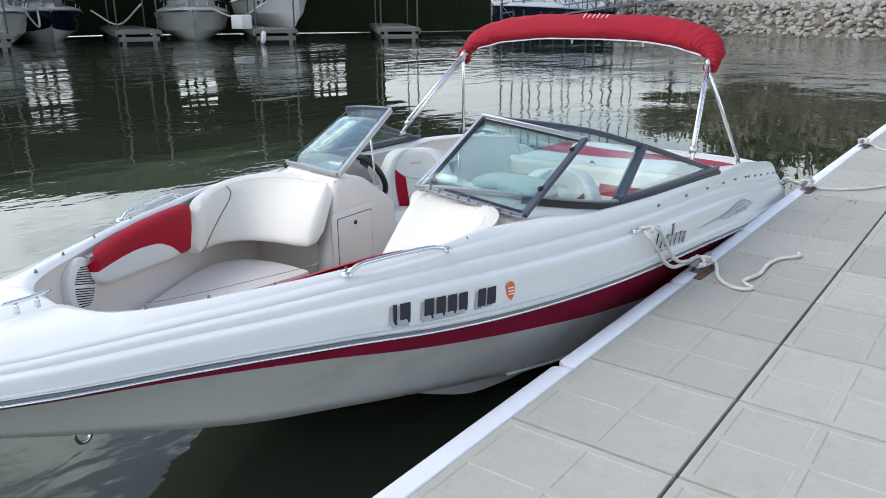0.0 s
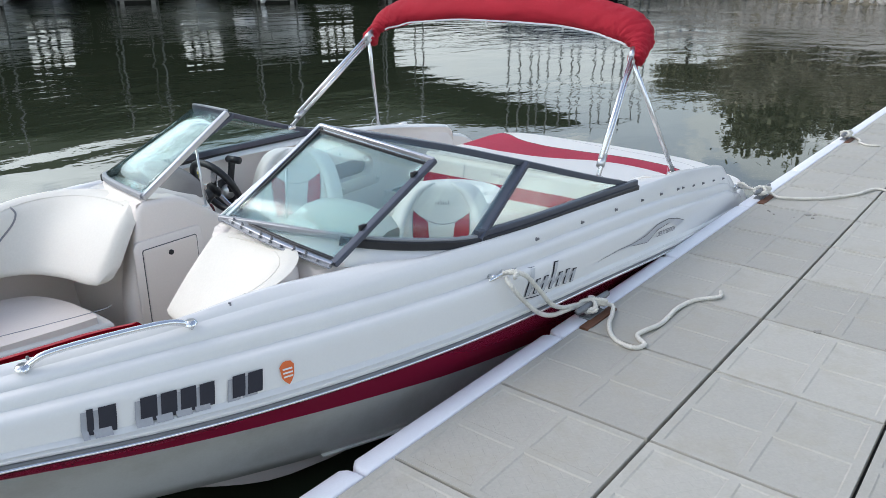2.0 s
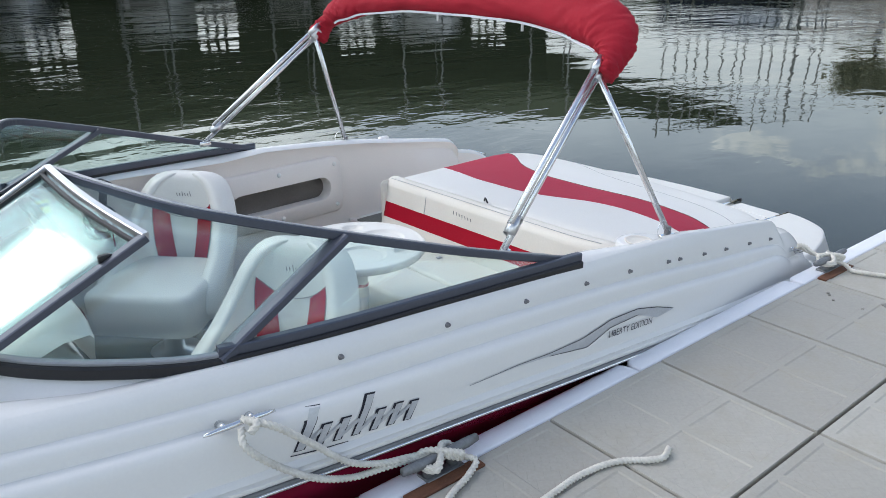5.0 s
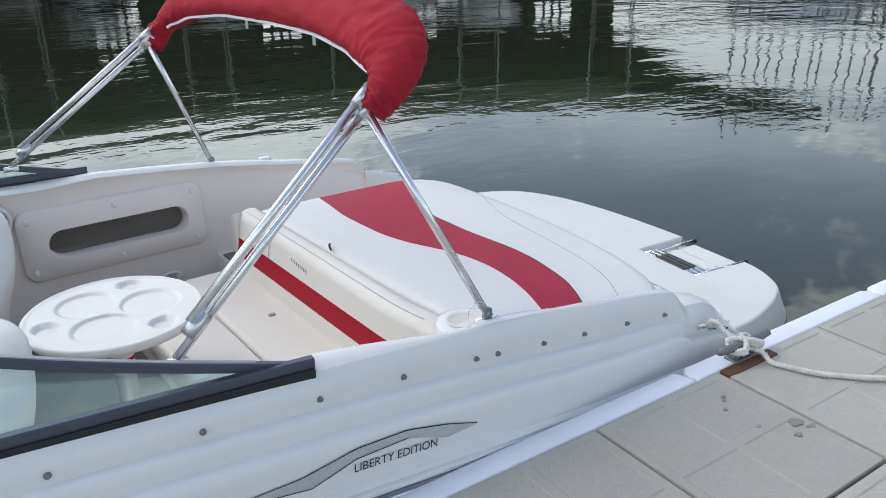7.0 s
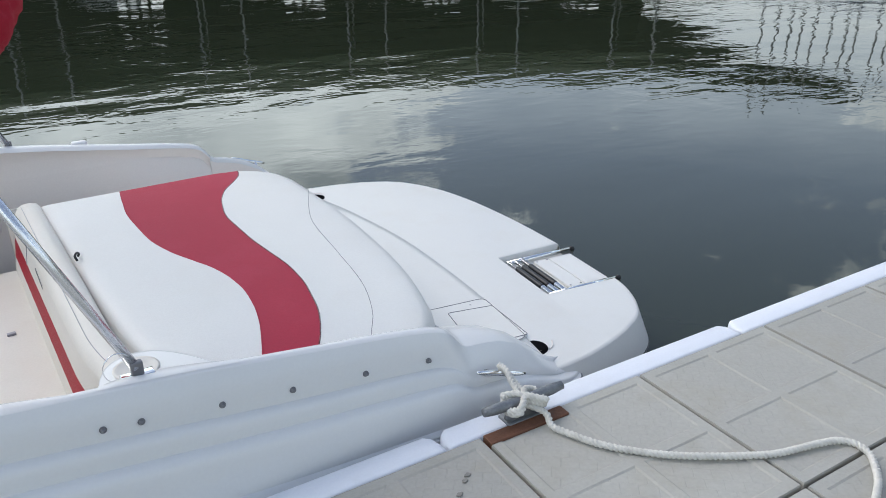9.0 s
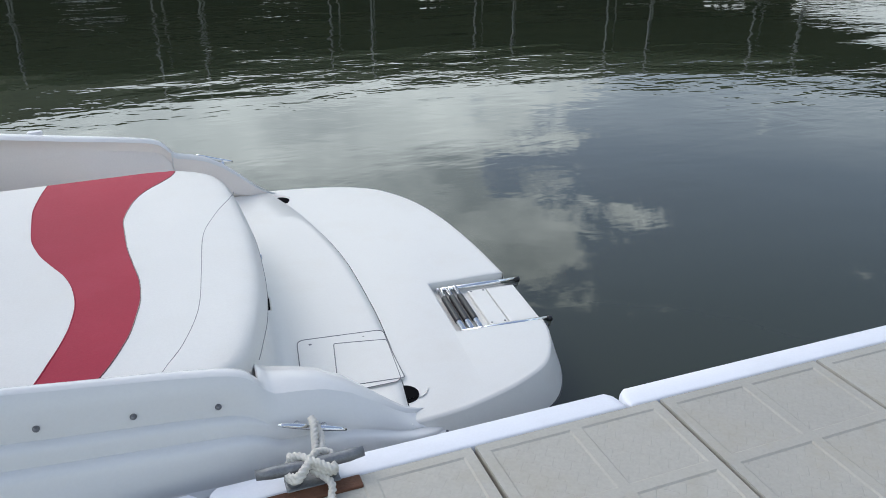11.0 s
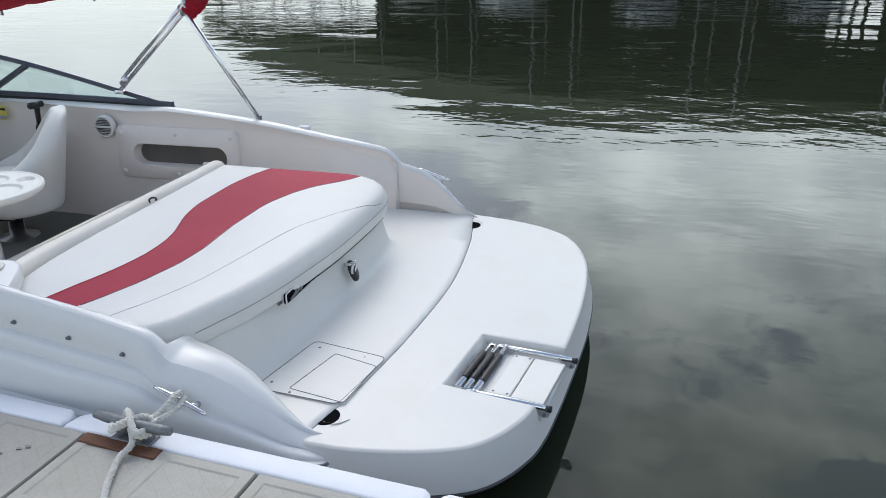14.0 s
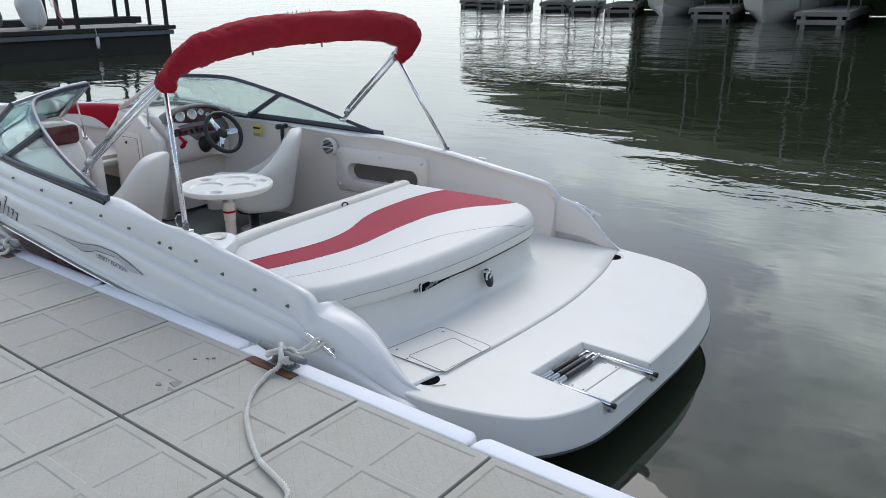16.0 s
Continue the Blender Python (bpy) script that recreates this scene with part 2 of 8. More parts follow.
FARGREY = material("far_cream_gelcoat", (0.62, 0.62, 0.58), 0.3, vary=0.05, scale=1)
# tan tone stands for the pale slope mirrored in the water
SHRUB = material("tan_filler_foliage", (0.27, 0.245, 0.18), 0.85, vary=0.3, scale=0.4, fine=4, island=0.45)
LEAF = material("foliage", (0.165, 0.162, 0.098), 0.8, vary=0.3, scale=1.5, fine=8, island=0.35)
BARK = material("bark", (0.10, 0.08, 0.06), 0.9, vary=0.3, scale=4, bump=0.5, bump_scale=20)


def tile_panel_material():
    """Moulded basket-like relief on the sunk panels, over the same plastic."""
    m = TILEMAT.copy()
    m.name = "dock_tile_panel"
    n, l = m.node_tree.nodes, m.node_tree.links
    b = n["Principled BSDF"]
    tc = n.new("ShaderNodeTexCoord")
    wob = n.new("ShaderNodeTexNoise")
    wob.inputs["Scale"].default_value = 9.0
    l.new(tc.outputs["Object"], wob.inputs["Vector"])
    mixv = n.new("ShaderNodeVectorMath")
    mixv.operation = 'MULTIPLY_ADD'
    mixv.inputs[1].default_value = (0.014, 0.014, 0.0)
    l.new(wob.outputs["Color"], mixv.inputs[0])
    l.new(tc.outputs["Object"], mixv.inputs[2])
    mp = n.new("ShaderNodeMapping")
    mp.inputs["Rotation"].default_value = (0, 0, radians(38))
    l.new(mixv.outputs["Vector"], mp.inputs["Vector"])
    br = n.new("ShaderNodeTexBrick")
    br.inputs["Scale"].default_value = 1.0
    br.inputs["Brick Width"].default_value = 0.05
    br.inputs["Row Height"].default_value = 0.042
    br.inputs["Mortar Size"].default_value = 0.0022
    br.inputs["Mortar Smooth"].default_value = 0.7
    br.inputs["Color1"].default_value = (1, 1, 1, 1)
    br.inputs["Color2"].default_value = (0.9, 0.9, 0.9, 1)
    br.inputs["Mortar"].default_value = (0, 0, 0, 1)
    l.new(mp.outputs["Vector"], br.inputs["Vector"])
    bu = n.new("ShaderNodeBump")
    bu.inputs["Strength"].default_value = 0.38
    bu.inputs["Distance"].default_value = 0.002
    l.new(br.outputs["Color"], bu.inputs["Height"])
    l.new(bu.outputs["Normal"], b.inputs["Normal"])
    return m


TILEPANEL = tile_panel_material()


def glass_material(name, tint):
    """Thin sheet glass: it lets tinted light straight through and mirrors at its surface."""
    m = bpy.data.materials.new(name)
    m.use_nodes = True
    n, l = m.node_tree.nodes, m.node_tree.links
    n.clear()
    tr = n.new("ShaderNodeBsdfTransparent")
    tr.inputs["Color"].default_value = rgb(tint)
    gl = n.new("ShaderNodeBsdfGlossy")
    gl.inputs["Roughness"].default_value = 0.01
    gl.inputs["Color"].default_value = (0.86, 0.98, 1.0, 1)
    lw = n.new("ShaderNodeLayerWeight")
    lw.inputs["Blend"].default_value = 0.5
    pw = n.new("ShaderNodeMath")
    pw.operation = 'POWER'
    pw.inputs[1].default_value = 4.5
    l.new(lw.outputs["Facing"], pw.inputs[0])
    fr = n.new("ShaderNodeMath")
    fr.operation = 'MULTIPLY_ADD'
    fr.inputs[1].default_value = 0.9
    fr.inputs[2].default_value = 0.065
    l.new(pw.outputs[0], fr.inputs[0])
    mx = n.new("ShaderNodeMixShader")
    out = n.new("ShaderNodeOutputMaterial")
    l.new(fr.outputs[0], mx.inputs["Fac"])
    l.new(tr.outputs["BSDF"], mx.inputs[1])
    l.new(gl.outputs["BSDF"], mx.inputs[2])
    l.new(mx.outputs["Shader"], out.inputs["Surface"])
    return m


GLASS = glass_material("tinted_glass", (0.895, 0.962, 0.952))


def water_material():
    m = bpy.data.materials.new("river_water")
    m.use_nodes = True
    n, l = m.node_tree.nodes, m.node_tree.links
    b = n["Principled BSDF"]
    b.inputs["Base Color"].default_value = (0.027, 0.034, 0.021, 1)
    b.inputs["Roughness"].default_value = 0.004
    b.inputs["IOR"].default_value = 1.333
    b.inputs["Specular IOR Level"].default_value = 0.60
    g = n.new("ShaderNodeNewGeometry")
    heights = []
    for sc, ang, det, weight, sx in ((0.5, 20, 2.0, 0.022, 0.42), (2.2, -20, 3.0, 0.0140, 0.55), (6.5, 30, 2.0, 0.0038, 0.6)):
        mp = n.new("ShaderNodeMapping")
        mp.inputs["Rotation"].default_value = (0, 0, radians(ang))
        mp.inputs["Scale"].default_value = (sx, 1.0, 1.0)
        l.new(g.outputs["Position"], mp.inputs["Vector"])
        no = n.new("ShaderNodeTexNoise")
        no.inputs["Scale"].default_value = sc
        no.inputs["Detail"].default_value = det
        no.inputs["Distortion"].default_value = 0.4
        l.new(mp.outputs["Vector"], no.inputs["Vector"])
        mu = n.new("ShaderNodeMath")
        mu.operation = 'MULTIPLY'
        mu.inputs[1].default_value = weight
        l.new(no.outputs["Fac"], mu.inputs[0])
        heights.append(mu.outputs[0])
    # ripples come in patches, with smooth water between them
    pn = n.new("ShaderNodeTexNoise")
    pn.inputs["Scale"].default_value = 0.16
    pn.inputs["Detail"].default_value = 3.0
    l.new(g.outputs["Position"], pn.inputs["Vector"])
    pr = n.new("ShaderNodeMapRange")
    pr.inputs["From Min"].default_value = 0.42
    pr.inputs["From Max"].default_value = 0.62
    pr.inputs["To Min"].default_value = 0.16
    pr.inputs["To Max"].default_value = 1.0
    l.new(pn.outputs["Fac"], pr.inputs["Value"])
    # the water lies calmer in the lee of the dock
    far = n.new("ShaderNodeVectorMath")
    far.operation = 'LENGTH'
    l.new(g.outputs["Position"], far.inputs[0])
    fr = n.new("ShaderNodeMapRange")
    fr.inputs["From Min"].default_value = 4.0
    fr.inputs["From Max"].default_value = 42.0
    fr.inputs["To Min"].default_value = 0.45
    fr.inputs["To Max"].default_value = 4.3
    l.new(far.outputs["Value"], fr.inputs["Value"])
    calm = n.new("ShaderNodeMath")
    calm.operation = 'MULTIPLY'
    l.new(pr.outputs["Result"], calm.inputs[0])
    l.new(fr.outputs["Result"], calm.inputs[1])
    s1 = n.new("ShaderNodeMath")
    s1.operation = 'ADD'
    l.new(heights[1], s1.inputs[0])
    l.new(heights[2], s1.inputs[1])
    s2 = n.new("ShaderNodeMath")
    s2.operation = 'MULTIPLY_ADD'
    l.new(s1.outputs[0], s2.inputs[0])
    l.new(calm.outputs[0], s2.inputs[1])
    swell = n.new("ShaderNodeMath")
    swell.operation = 'MULTIPLY'
    l.new(heights[0], swell.inputs[0])
    l.new(fr.outputs["Result"], swell.inputs[1])
    l.new(swell.outputs[0], s2.inputs[2])
    bu = n.new("ShaderNodeBump")
    bu.inputs["Strength"].default_value = 1.0
    bu.inputs["Distance"].default_value = 1.0
    l.new(s2.outputs[0], bu.inputs["Height"])
    l.new(bu.outputs["Normal"], b.inputs["Normal"])
    return m


WATER = water_material()

# ---- building helpers ----
WORLD = {}


def thing(name, label, category, m=Matrix(), group="", kind=""):
    ob = tagged(new(name), label, category, group, kind)
    ob.empty_display_size = 0.1
    ob.matrix_basis = m
    WORLD[ob] = m.copy()
    return ob


def part(name, bm, mat, parent=None, label="", smooth=True, space=Matrix(), category="", kind="", group=""):
    """Links a bmesh whose vertices are given in `space` as one mesh object."""
    if isinstance(bm, bpy.types.Mesh):
        me = bm
    else:
        me = bpy.data.meshes.new(name)
        bm.to_mesh(me)
        bm.free()
    if not me.materials:
        for one in (mat if isinstance(mat, (list, tuple)) else [mat]):
            me.materials.append(one)
    me.shade_smooth() if smooth else me.shade_flat()
    ob = new(name, me)
    if parent is not None:
        ob.parent = parent
        ob.matrix_parent_inverse = WORLD[parent].inverted()
    ob.matrix_basis = space
    WORLD[ob] = space.copy()
    return tagged(ob, label, category, group, kind)


def edged(ob, degrees=35, upto=99.0):
    """Splits the shading at sharp edges; aft of upto only at those that run fore and aft."""
    me = ob.data
    bm = bmesh.new()
    bm.from_mesh(me)
    for e in bm.edges:
        e.smooth = len(e.link_faces) == 2 and (e.calc_face_angle(0) < radians(degrees) or (max(v.co.x for v in e.verts) > upto and abs(e.verts[0].co.x - e.verts[1].co.x) < 2.5 * abs(e.verts[0].co.z - e.verts[1].co.z) + 0.004))
    bm.to_mesh(me)
    bm.free()
    return ob


def grid_mesh(rows, close_u=False, close_v=False, cap=False, flip=False):
    """A skin over rows of points."""
    bm = bmesh.new()
    vs = [[bm.verts.new(p) for p in r] for r in rows]
    nr, nc = len(vs), len(vs[0])
    for i in range(nr if close_u else nr - 1):
        for j in range(nc if close_v else nc - 1):
            q = [vs[i][j], vs[i][(j + 1) % nc], vs[(i + 1) % nr][(j + 1) % nc], vs[(i + 1) % nr][j]]
            try:
                bm.faces.new(q)
            except ValueError:
                pass
    if cap:
        for r in (vs[0], vs[-1]):
            try:
                bm.faces.new(r)
            except ValueError:
                pass
    bmesh.ops.remove_doubles(bm, verts=bm.verts, dist=1e-5)
    bmesh.ops.recalc_face_normals(bm, faces=bm.faces)
    if flip:
        bmesh.ops.reverse_faces(bm, faces=bm.faces)
    return bm


def box(x0, x1, y0, y1, z0, z1, bevel=0.0, seg=2, bm=None):
    bm = bm or bmesh.new()
    m = Matrix.Translation(((x0 + x1) / 2, (y0 + y1) / 2, (z0 + z1) / 2)) @ Matrix.Diagonal((abs(x1 - x0), abs(y1 - y0), abs(z1 - z0), 1))
    r = bmesh.ops.create_cube(bm, size=1.0, matrix=m)
    if bevel:
        es = list({e for v in r["verts"] for e in v.link_edges})
        bmesh.ops.bevel(bm, geom=es, offset=bevel, segments=seg, profile=0.5, affect='EDGES')
    return bm


def spline(points, n=8, closed=False):
    """Catmull-Rom through the points."""
    ps = [Vector(p) for p in points]
    out = []
    k = len(ps)
    for i in range(k if closed else k - 1):
        p0 = ps[(i - 1) % k] if closed or i > 0 else ps[0] * 2 - ps[1]
        p1, p2 = ps[i], ps[(i + 1) % k]
        p3 = ps[(i + 2) % k] if closed or i + 2 < k else ps[-1] * 2 - ps[-2]
        for j in range(n):
            t = j / n
            out.append(0.5 * ((2 * p1) + (p2 - p0) * t + (2 * p0 - 5 * p1 + 4 * p2 - p3) * t * t + (3 * p1 - p0 - 3 * p2 + p3) * t ** 3))
    if not closed:
        out.append(ps[-1])
    return out


def tube(points, radius, sides=10, bm=None, closed=False, twist=0.0, lobes=0, depth=0.0):
    """A round bar along the points; with lobes it is laid like a rope."""
    bm = bm or bmesh.new()
    ps = [Vector(p) for p in points]
    k = len(ps)
    rows, run, up = [], 0.0, None
    for i, p in enumerate(ps):
        d = (ps[(i + 1) % k] - ps[i - 1]) if closed else (ps[min(i + 1, k - 1)] - ps[max(i - 1, 0)])
        d.normalize()
        if up is None:
            up = Vector((0, 0, 1)) if abs(d.z) < 0.9 else Vector((1, 0, 0))
        side = d.cross(up).normalized()
        up = side.cross(d).normalized()
        if i:
            run += (p - ps[i - 1]).length
        rad = radius(i / max(k - 1, 1)) if callable(radius) else radius
        row = []
        for j in range(sides):
            a = 2 * math.pi * j / sides
            rr = rad * (1 + depth * abs(math.cos(lobes * 0.5 * (a + run * twist)))) if lobes else rad
            row.append(bm.verts.new(p + (side * math.cos(a) + up * math.sin(a)) * rr))
        rows.append(row)
    for i in range(k if closed else k - 1):
        a, b = rows[i], rows[(i + 1) % k]
        for j in range(sides):
            bm.faces.new((a[j], a[(j + 1) % sides], b[(j + 1) % sides], b[j]))
    if not closed:
        bm.faces.new(rows[0][::-1])
        bm.faces.new(rows[-1])
    return bm


def flat_bar(pts, w, h, bm=None):
    """A bar of rectangular section, w across and h high, along the points; set from neighbours."""
    bm = bm or bmesh.new()
    ps = [Vector(p) for p in pts]
    rows = []
    for i, p in enumerate(ps):
        d = (ps[min(i + 1, len(ps) - 1)] - ps[max(i - 1, 0)]).normalized()
        side = d.cross(Vector((0, 0, 1))).normalized()
        up = side.cross(d).normalized()
        b = 0.25
        sec = [(-1, -1 + b), (-1 + b, -1), (1 - b, -1), (1, -1 + b), (1, 1 - b), (1 - b, 1), (-1 + b, 1), (-1, 1 - b)]
        rows.append([bm.verts.new(p + side * (x * w / 2) + up * (y * h / 2)) for x, y in sec])
    for a, b2 in zip(rows, rows[1:]):
        for j in range(8):
            bm.faces.new((a[j], a[(j + 1) % 8], b2[(j + 1) % 8], b2[j]))
    bm.faces.new(rows[0][::-1])
    bm.faces.new(rows[-1])
    bmesh.ops.recalc_face_normals(bm, faces=bm.faces)
    return bm


def lathe(profile, n=32, m=Matrix(), bm=None):
    """Turns (radius, height) round the z axis."""
    bm = bm or bmesh.new()
    rows = []
    for r, z in profile:
        rows.append([bm.verts.new(m @ Vector((r * math.cos(2 * math.pi * j / n), r * math.sin(2 * math.pi * j / n), z))) for j in range(n)] if r > 1e-6
                    else [bm.verts.new(m @ Vector((0, 0, z)))])
    for a, b in zip(rows, rows[1:]):
        for j in range(n):
            if len(a) == 1 and len(b) == 1:
                continue
            if len(a) == 1:
                bm.faces.new((a[0], b[j], b[(j + 1) % n]))
            elif len(b) == 1:
                bm.faces.new((a[j], a[(j + 1) % n], b[0]))
            else:
                bm.faces.new((a[j], a[(j + 1) % n], b[(j + 1) % n], b[j]))
    bmesh.ops.recalc_face_normals(bm, faces=bm.faces)
    return bm


def pchip(xs, ys):
    """A smooth curve through the points that does not overshoot."""
    xs, ys = np.array(xs, float), np.array(ys, float)
    h, dl = np.diff(xs), np.diff(ys) / np.diff(xs)
    d = np.zeros(len(xs))
    for i in range(1, len(xs) - 1):
        if dl[i - 1] * dl[i] > 0:
            w1, w2 = 2 * h[i] + h[i - 1], h[i] + 2 * h[i - 1]
            d[i] = (w1 + w2) / (w1 / dl[i - 1] + w2 / dl[i])
    d[0], d[-1] = dl[0], dl[-1]

    def f(x):
        x = min(max(x, xs[0]), xs[-1])
        i = min(int(np.searchsorted(xs, x, side="right")) - 1, len(xs) - 2)
        i = max(i, 0)
        t = (x - xs[i]) / h[i]
        return float((2 * t ** 3 - 3 * t * t + 1) * ys[i] + (t ** 3 - 2 * t * t + t) * h[i] * d[i] + (-2 * t ** 3 + 3 * t * t) * ys[i + 1] + (t ** 3 - t * t) * h[i] * d[i + 1])
    return f


def prism(outline, z0, z1, bevel=0.0, seg=2):
    """An upright slab over an outline of (x, y), with rounded rims."""
    bm = bmesh.new()
    bottom = [bm.verts.new((p[0], p[1], z0)) for p in outline]
    f = bm.faces.new(bottom)
    r = bmesh.ops.extrude_face_region(bm, geom=[f])
    vs = [g for g in r["geom"] if isinstance(g, bmesh.types.BMVert)]
    for v in vs:
        v.co.z = z1
    bmesh.ops.recalc_face_normals(bm, faces=bm.faces)
    if bevel:
        es = [e for e in bm.edges if all(abs(v.co.z - z1) < 1e-6 for v in e.verts)]
        bmesh.ops.bevel(bm, geom=es, offset=bevel, segments=seg, profile=0.5, affect='EDGES')
    return bm


def rounded(x0, x1, y0, y1, r, n=5):
    """The outline of a rectangle with round corners."""
    out = []
    for cx, cy, a in ((x1 - r, y1 - r, 0), (x0 + r, y1 - r, 90), (x0 + r, y0 + r, 180), (x1 - r, y0 + r, 270)):
        for i in range(n + 1):
            t = radians(a + 90 * i / n)
            out.append((cx + r * math.cos(t), cy + r * math.sin(t)))
    return out

# ---- water ----
WATER_Z = -0.42
part("water", box(-1500, 1500, -1500, 1500, WATER_Z - 0.5, WATER_Z), WATER, None, "dark green river water with soft ripples and reflections", False, category="water", kind="structure")

# ---- the dock ----
T = 0.61
dock = tagged(part("dock", box(-14.03, 9.15, -2.44, -0.004, -0.30, -0.032), JOINT, None, "floating dock frame under grey textured plastic deck tiles", False), category="dock", kind="structure")
BOAT = pose(0, 1.478, 0, 0, 0, 3.0)


def tile_mesh():
    """One deck tile: a flat rim and a cross of ribs round four sunk panels."""
    h, r, c = T / 2 - 0.0075, 0.030, 0.016
    bm = bmesh.new()
    xs = [-h, -h + r, -c, c, h - r, h]

    top = {}

    def vert(x, y, z):
        k = (round(x, 5), round(y, 5), round(z, 5))
        if k not in top:
            top[k] = bm.verts.new((x, y, z))
        return top[k]
    for i in range(5):
        for j in range(5):
            x0, x1, y0, y1 = xs[i], xs[i + 1], xs[j], xs[j + 1]
            o = [(x0, y0), (x1, y0), (x1, y1), (x0, y1)]
            if i in (1, 3) and j in (1, 3):
                s, d = 0.006, -0.0035
                n = [(x0 + s, y0 + s), (x1 - s, y0 + s), (x1 - s, y1 - s), (x0 + s, y1 - s)]
                for k in range(4):
                    a, b = o[k], o[(k + 1) % 4]
                    c2, d2 = n[(k + 1) % 4], n[k]
                    bm.faces.new((vert(*a, 0), vert(*b, 0), vert(*c2, d), vert(*d2, d)))
                bm.faces.new([vert(*p, d) for p in n]).material_index = 1
            else:
                bm.faces.new([vert(*p, 0) for p in o])
    rim = [(-h, -h), (h, -h), (h, h), (-h, h)]
    ring = [e for e in bm.edges if len(e.link_faces) == 1]
    r1 = bmesh.ops.extrude_edge_only(bm, edges=ring)
    vs = [g for g in r1["geom"] if isinstance(g, bmesh.types.BMVert)]
    for v in vs:
        v.co.z = -0.006
        v.co.x *= 1.006
        v.co.y *= 1.006
    es = [g for g in r1["geom"] if isinstance(g, bmesh.types.BMEdge) and all(v in vs for v in g.verts)]
    r2 = bmesh.ops.extrude_edge_only(bm, edges=es)
    for v in [g for g in r2["geom"] if isinstance(g, bmesh.types.BMVert)]:
        v.co.z = -0.035
    bmesh.ops.recalc_face_normals(bm, faces=bm.faces)
    me = bpy.data.meshes.new("tile")
    bm.to_mesh(me)
    bm.free()
    return me


# ---- the boat: lines of the hull, in metres from the transom, aft and starboard positive ----
rub_v = pchip([-5.95, -5.93, -5.85, -5.7, -5.49, -5.2, -4.67, -4.3, -3.94, -3.44, -3.0, -2.25, -1.5, -0.8, 0.0, 0.35, 0.5, 0.58, 0.61, 0.62],
              [0.0, 0.07, 0.17, 0.29, 0.42, 0.55, 0.77, 0.90, 1.0, 1.12, 1.2, 1.275, 1.315, 1.33, 1.325, 1.29, 1.25, 1.215, 1.16, 1.06])
rub_z = pchip([-5.95, -5.2, -4.67, -4.3, -3.94, -3.44, -3.0, -2.25, -1.5, -1.05, -0.5, 0.0, 0.62],
              [0.385, 0.344, 0.296, 0.246, 0.206, 0.170, 0.145, 0.096, 0.026, -0.022, -0.080, -0.12, -0.19])
gun_z = pchip([-5.95, -5.4, -4.9, -4.5, -3.9, -3.3, -2.86, -2.2, -1.5, -0.9, -0.4, -0.10, -0.05, -0.015, 0.015, 0.04, 0.06, 0.10, 0.17, 0.24, 0.31, 0.38, 0.44, 0.49, 0.55, 0.62],
              [0.445, 0.455, 0.463, 0.473, 0.479, 0.462, 0.441, 0.415, 0.385, 0.335, 0.265, 0.218, 0.206, 0.190, 0.160, 0.132, 0.119, 0.112, 0.098, 0.070, 0.024, -0.036, -0.090, -0.127, -0.150, -0.165])
gun_in = pchip([-5.95, -5.85, -5.5, -5.0, -4.0, -3.0, -1.5, -0.4, 0.2, 0.62], [0.05, 0.09, 0.13, 0.15, 0.15, 0.14, 0.125, 0.115, 0.10, 0.10])
# the topside's shape from the rub rail (0) to the gunwale (1): share of the height and of the inset
SIDE = [(0.0, 0.0), (0.03, 0.03), (0.05, -0.06), (0.075, -0.06), (0.095, 0.04), (0.115, -0.02), (0.14, 0.05), (0.16, 0.12), (0.30, 0.13), (0.42, 0.148), (0.50, 0.165), (0.56, 0.19), (0.60, 0.222), (0.62, 0.25),
        (0.635, 0.285), (0.645, 0.325), (0.653, 0.385), (0.658, 0.44), (0.662, 0.50), (0.68, 0.505), (0.74, 0.518), (0.785, 0.54), (0.81, 0.565), (0.828, 0.595), (0.84, 0.63),
        (0.848, 0.675), (0.854, 0.72), (0.859, 0.775), (0.885, 0.778), (0.92, 0.80), (0.95, 0.845), (0.975, 0.91), (1.0, 1.05)]


narrow = pchip([-6, -2.5, -0.9, 0.0, 0.62], [0.0, 0.0, 0.03, 0.07, 0.11])


crease = pchip([-6, -4.4, -3.7, -3.0, -2.2, -1.5, -1.0, -0.6, 0.7], [1.0, 1.0, 0.92, 0.91, 0.90, 0.86, 0.82, 0.78, 0.77])


def warp(s, u):
    """The share of the height at which a line of the profile runs; the creases sink towards the stern."""
    f = crease(u)
    return s * f if s <= 0.885 else 0.885 * f + (s - 0.885) / 0.115 * (1 - 0.885 * f)


def side_point(u, s, star=False, off=0.0):
    """A point on the topside, at a share of its height."""
    f = crease(u)
    sp = s / f if s <= 0.885 * f else 0.885 + 0.115 * (s - 0.885 * f) / (1 - 0.885 * f)
    k = float(np.interp(sp, [a for a, b in SIDE], [b for a, b in SIDE]))
    q = min(1.0, max(0.0, (u + 0.08) / 0.14))
    q = q * q * (3 - 2 * q)
    if sp > 0.685:
        k = k * (1 - q) + q * (0.49 + 0.56 * ((s - 0.685 * f) / (1 - 0.685 * f)) ** 1.9)
    v = max(rub_v(u) - gun_in(u) * k, 0.0) + off - (narrow(u) if star else 0.0)
    z = rub_z(u) + (gun_z(u) - rub_z(u)) * s
    return Vector((u, v if star else -v, z))


def stations(a, b, n):
    return [a + (b - a) * i / n for i in range(n + 1)]


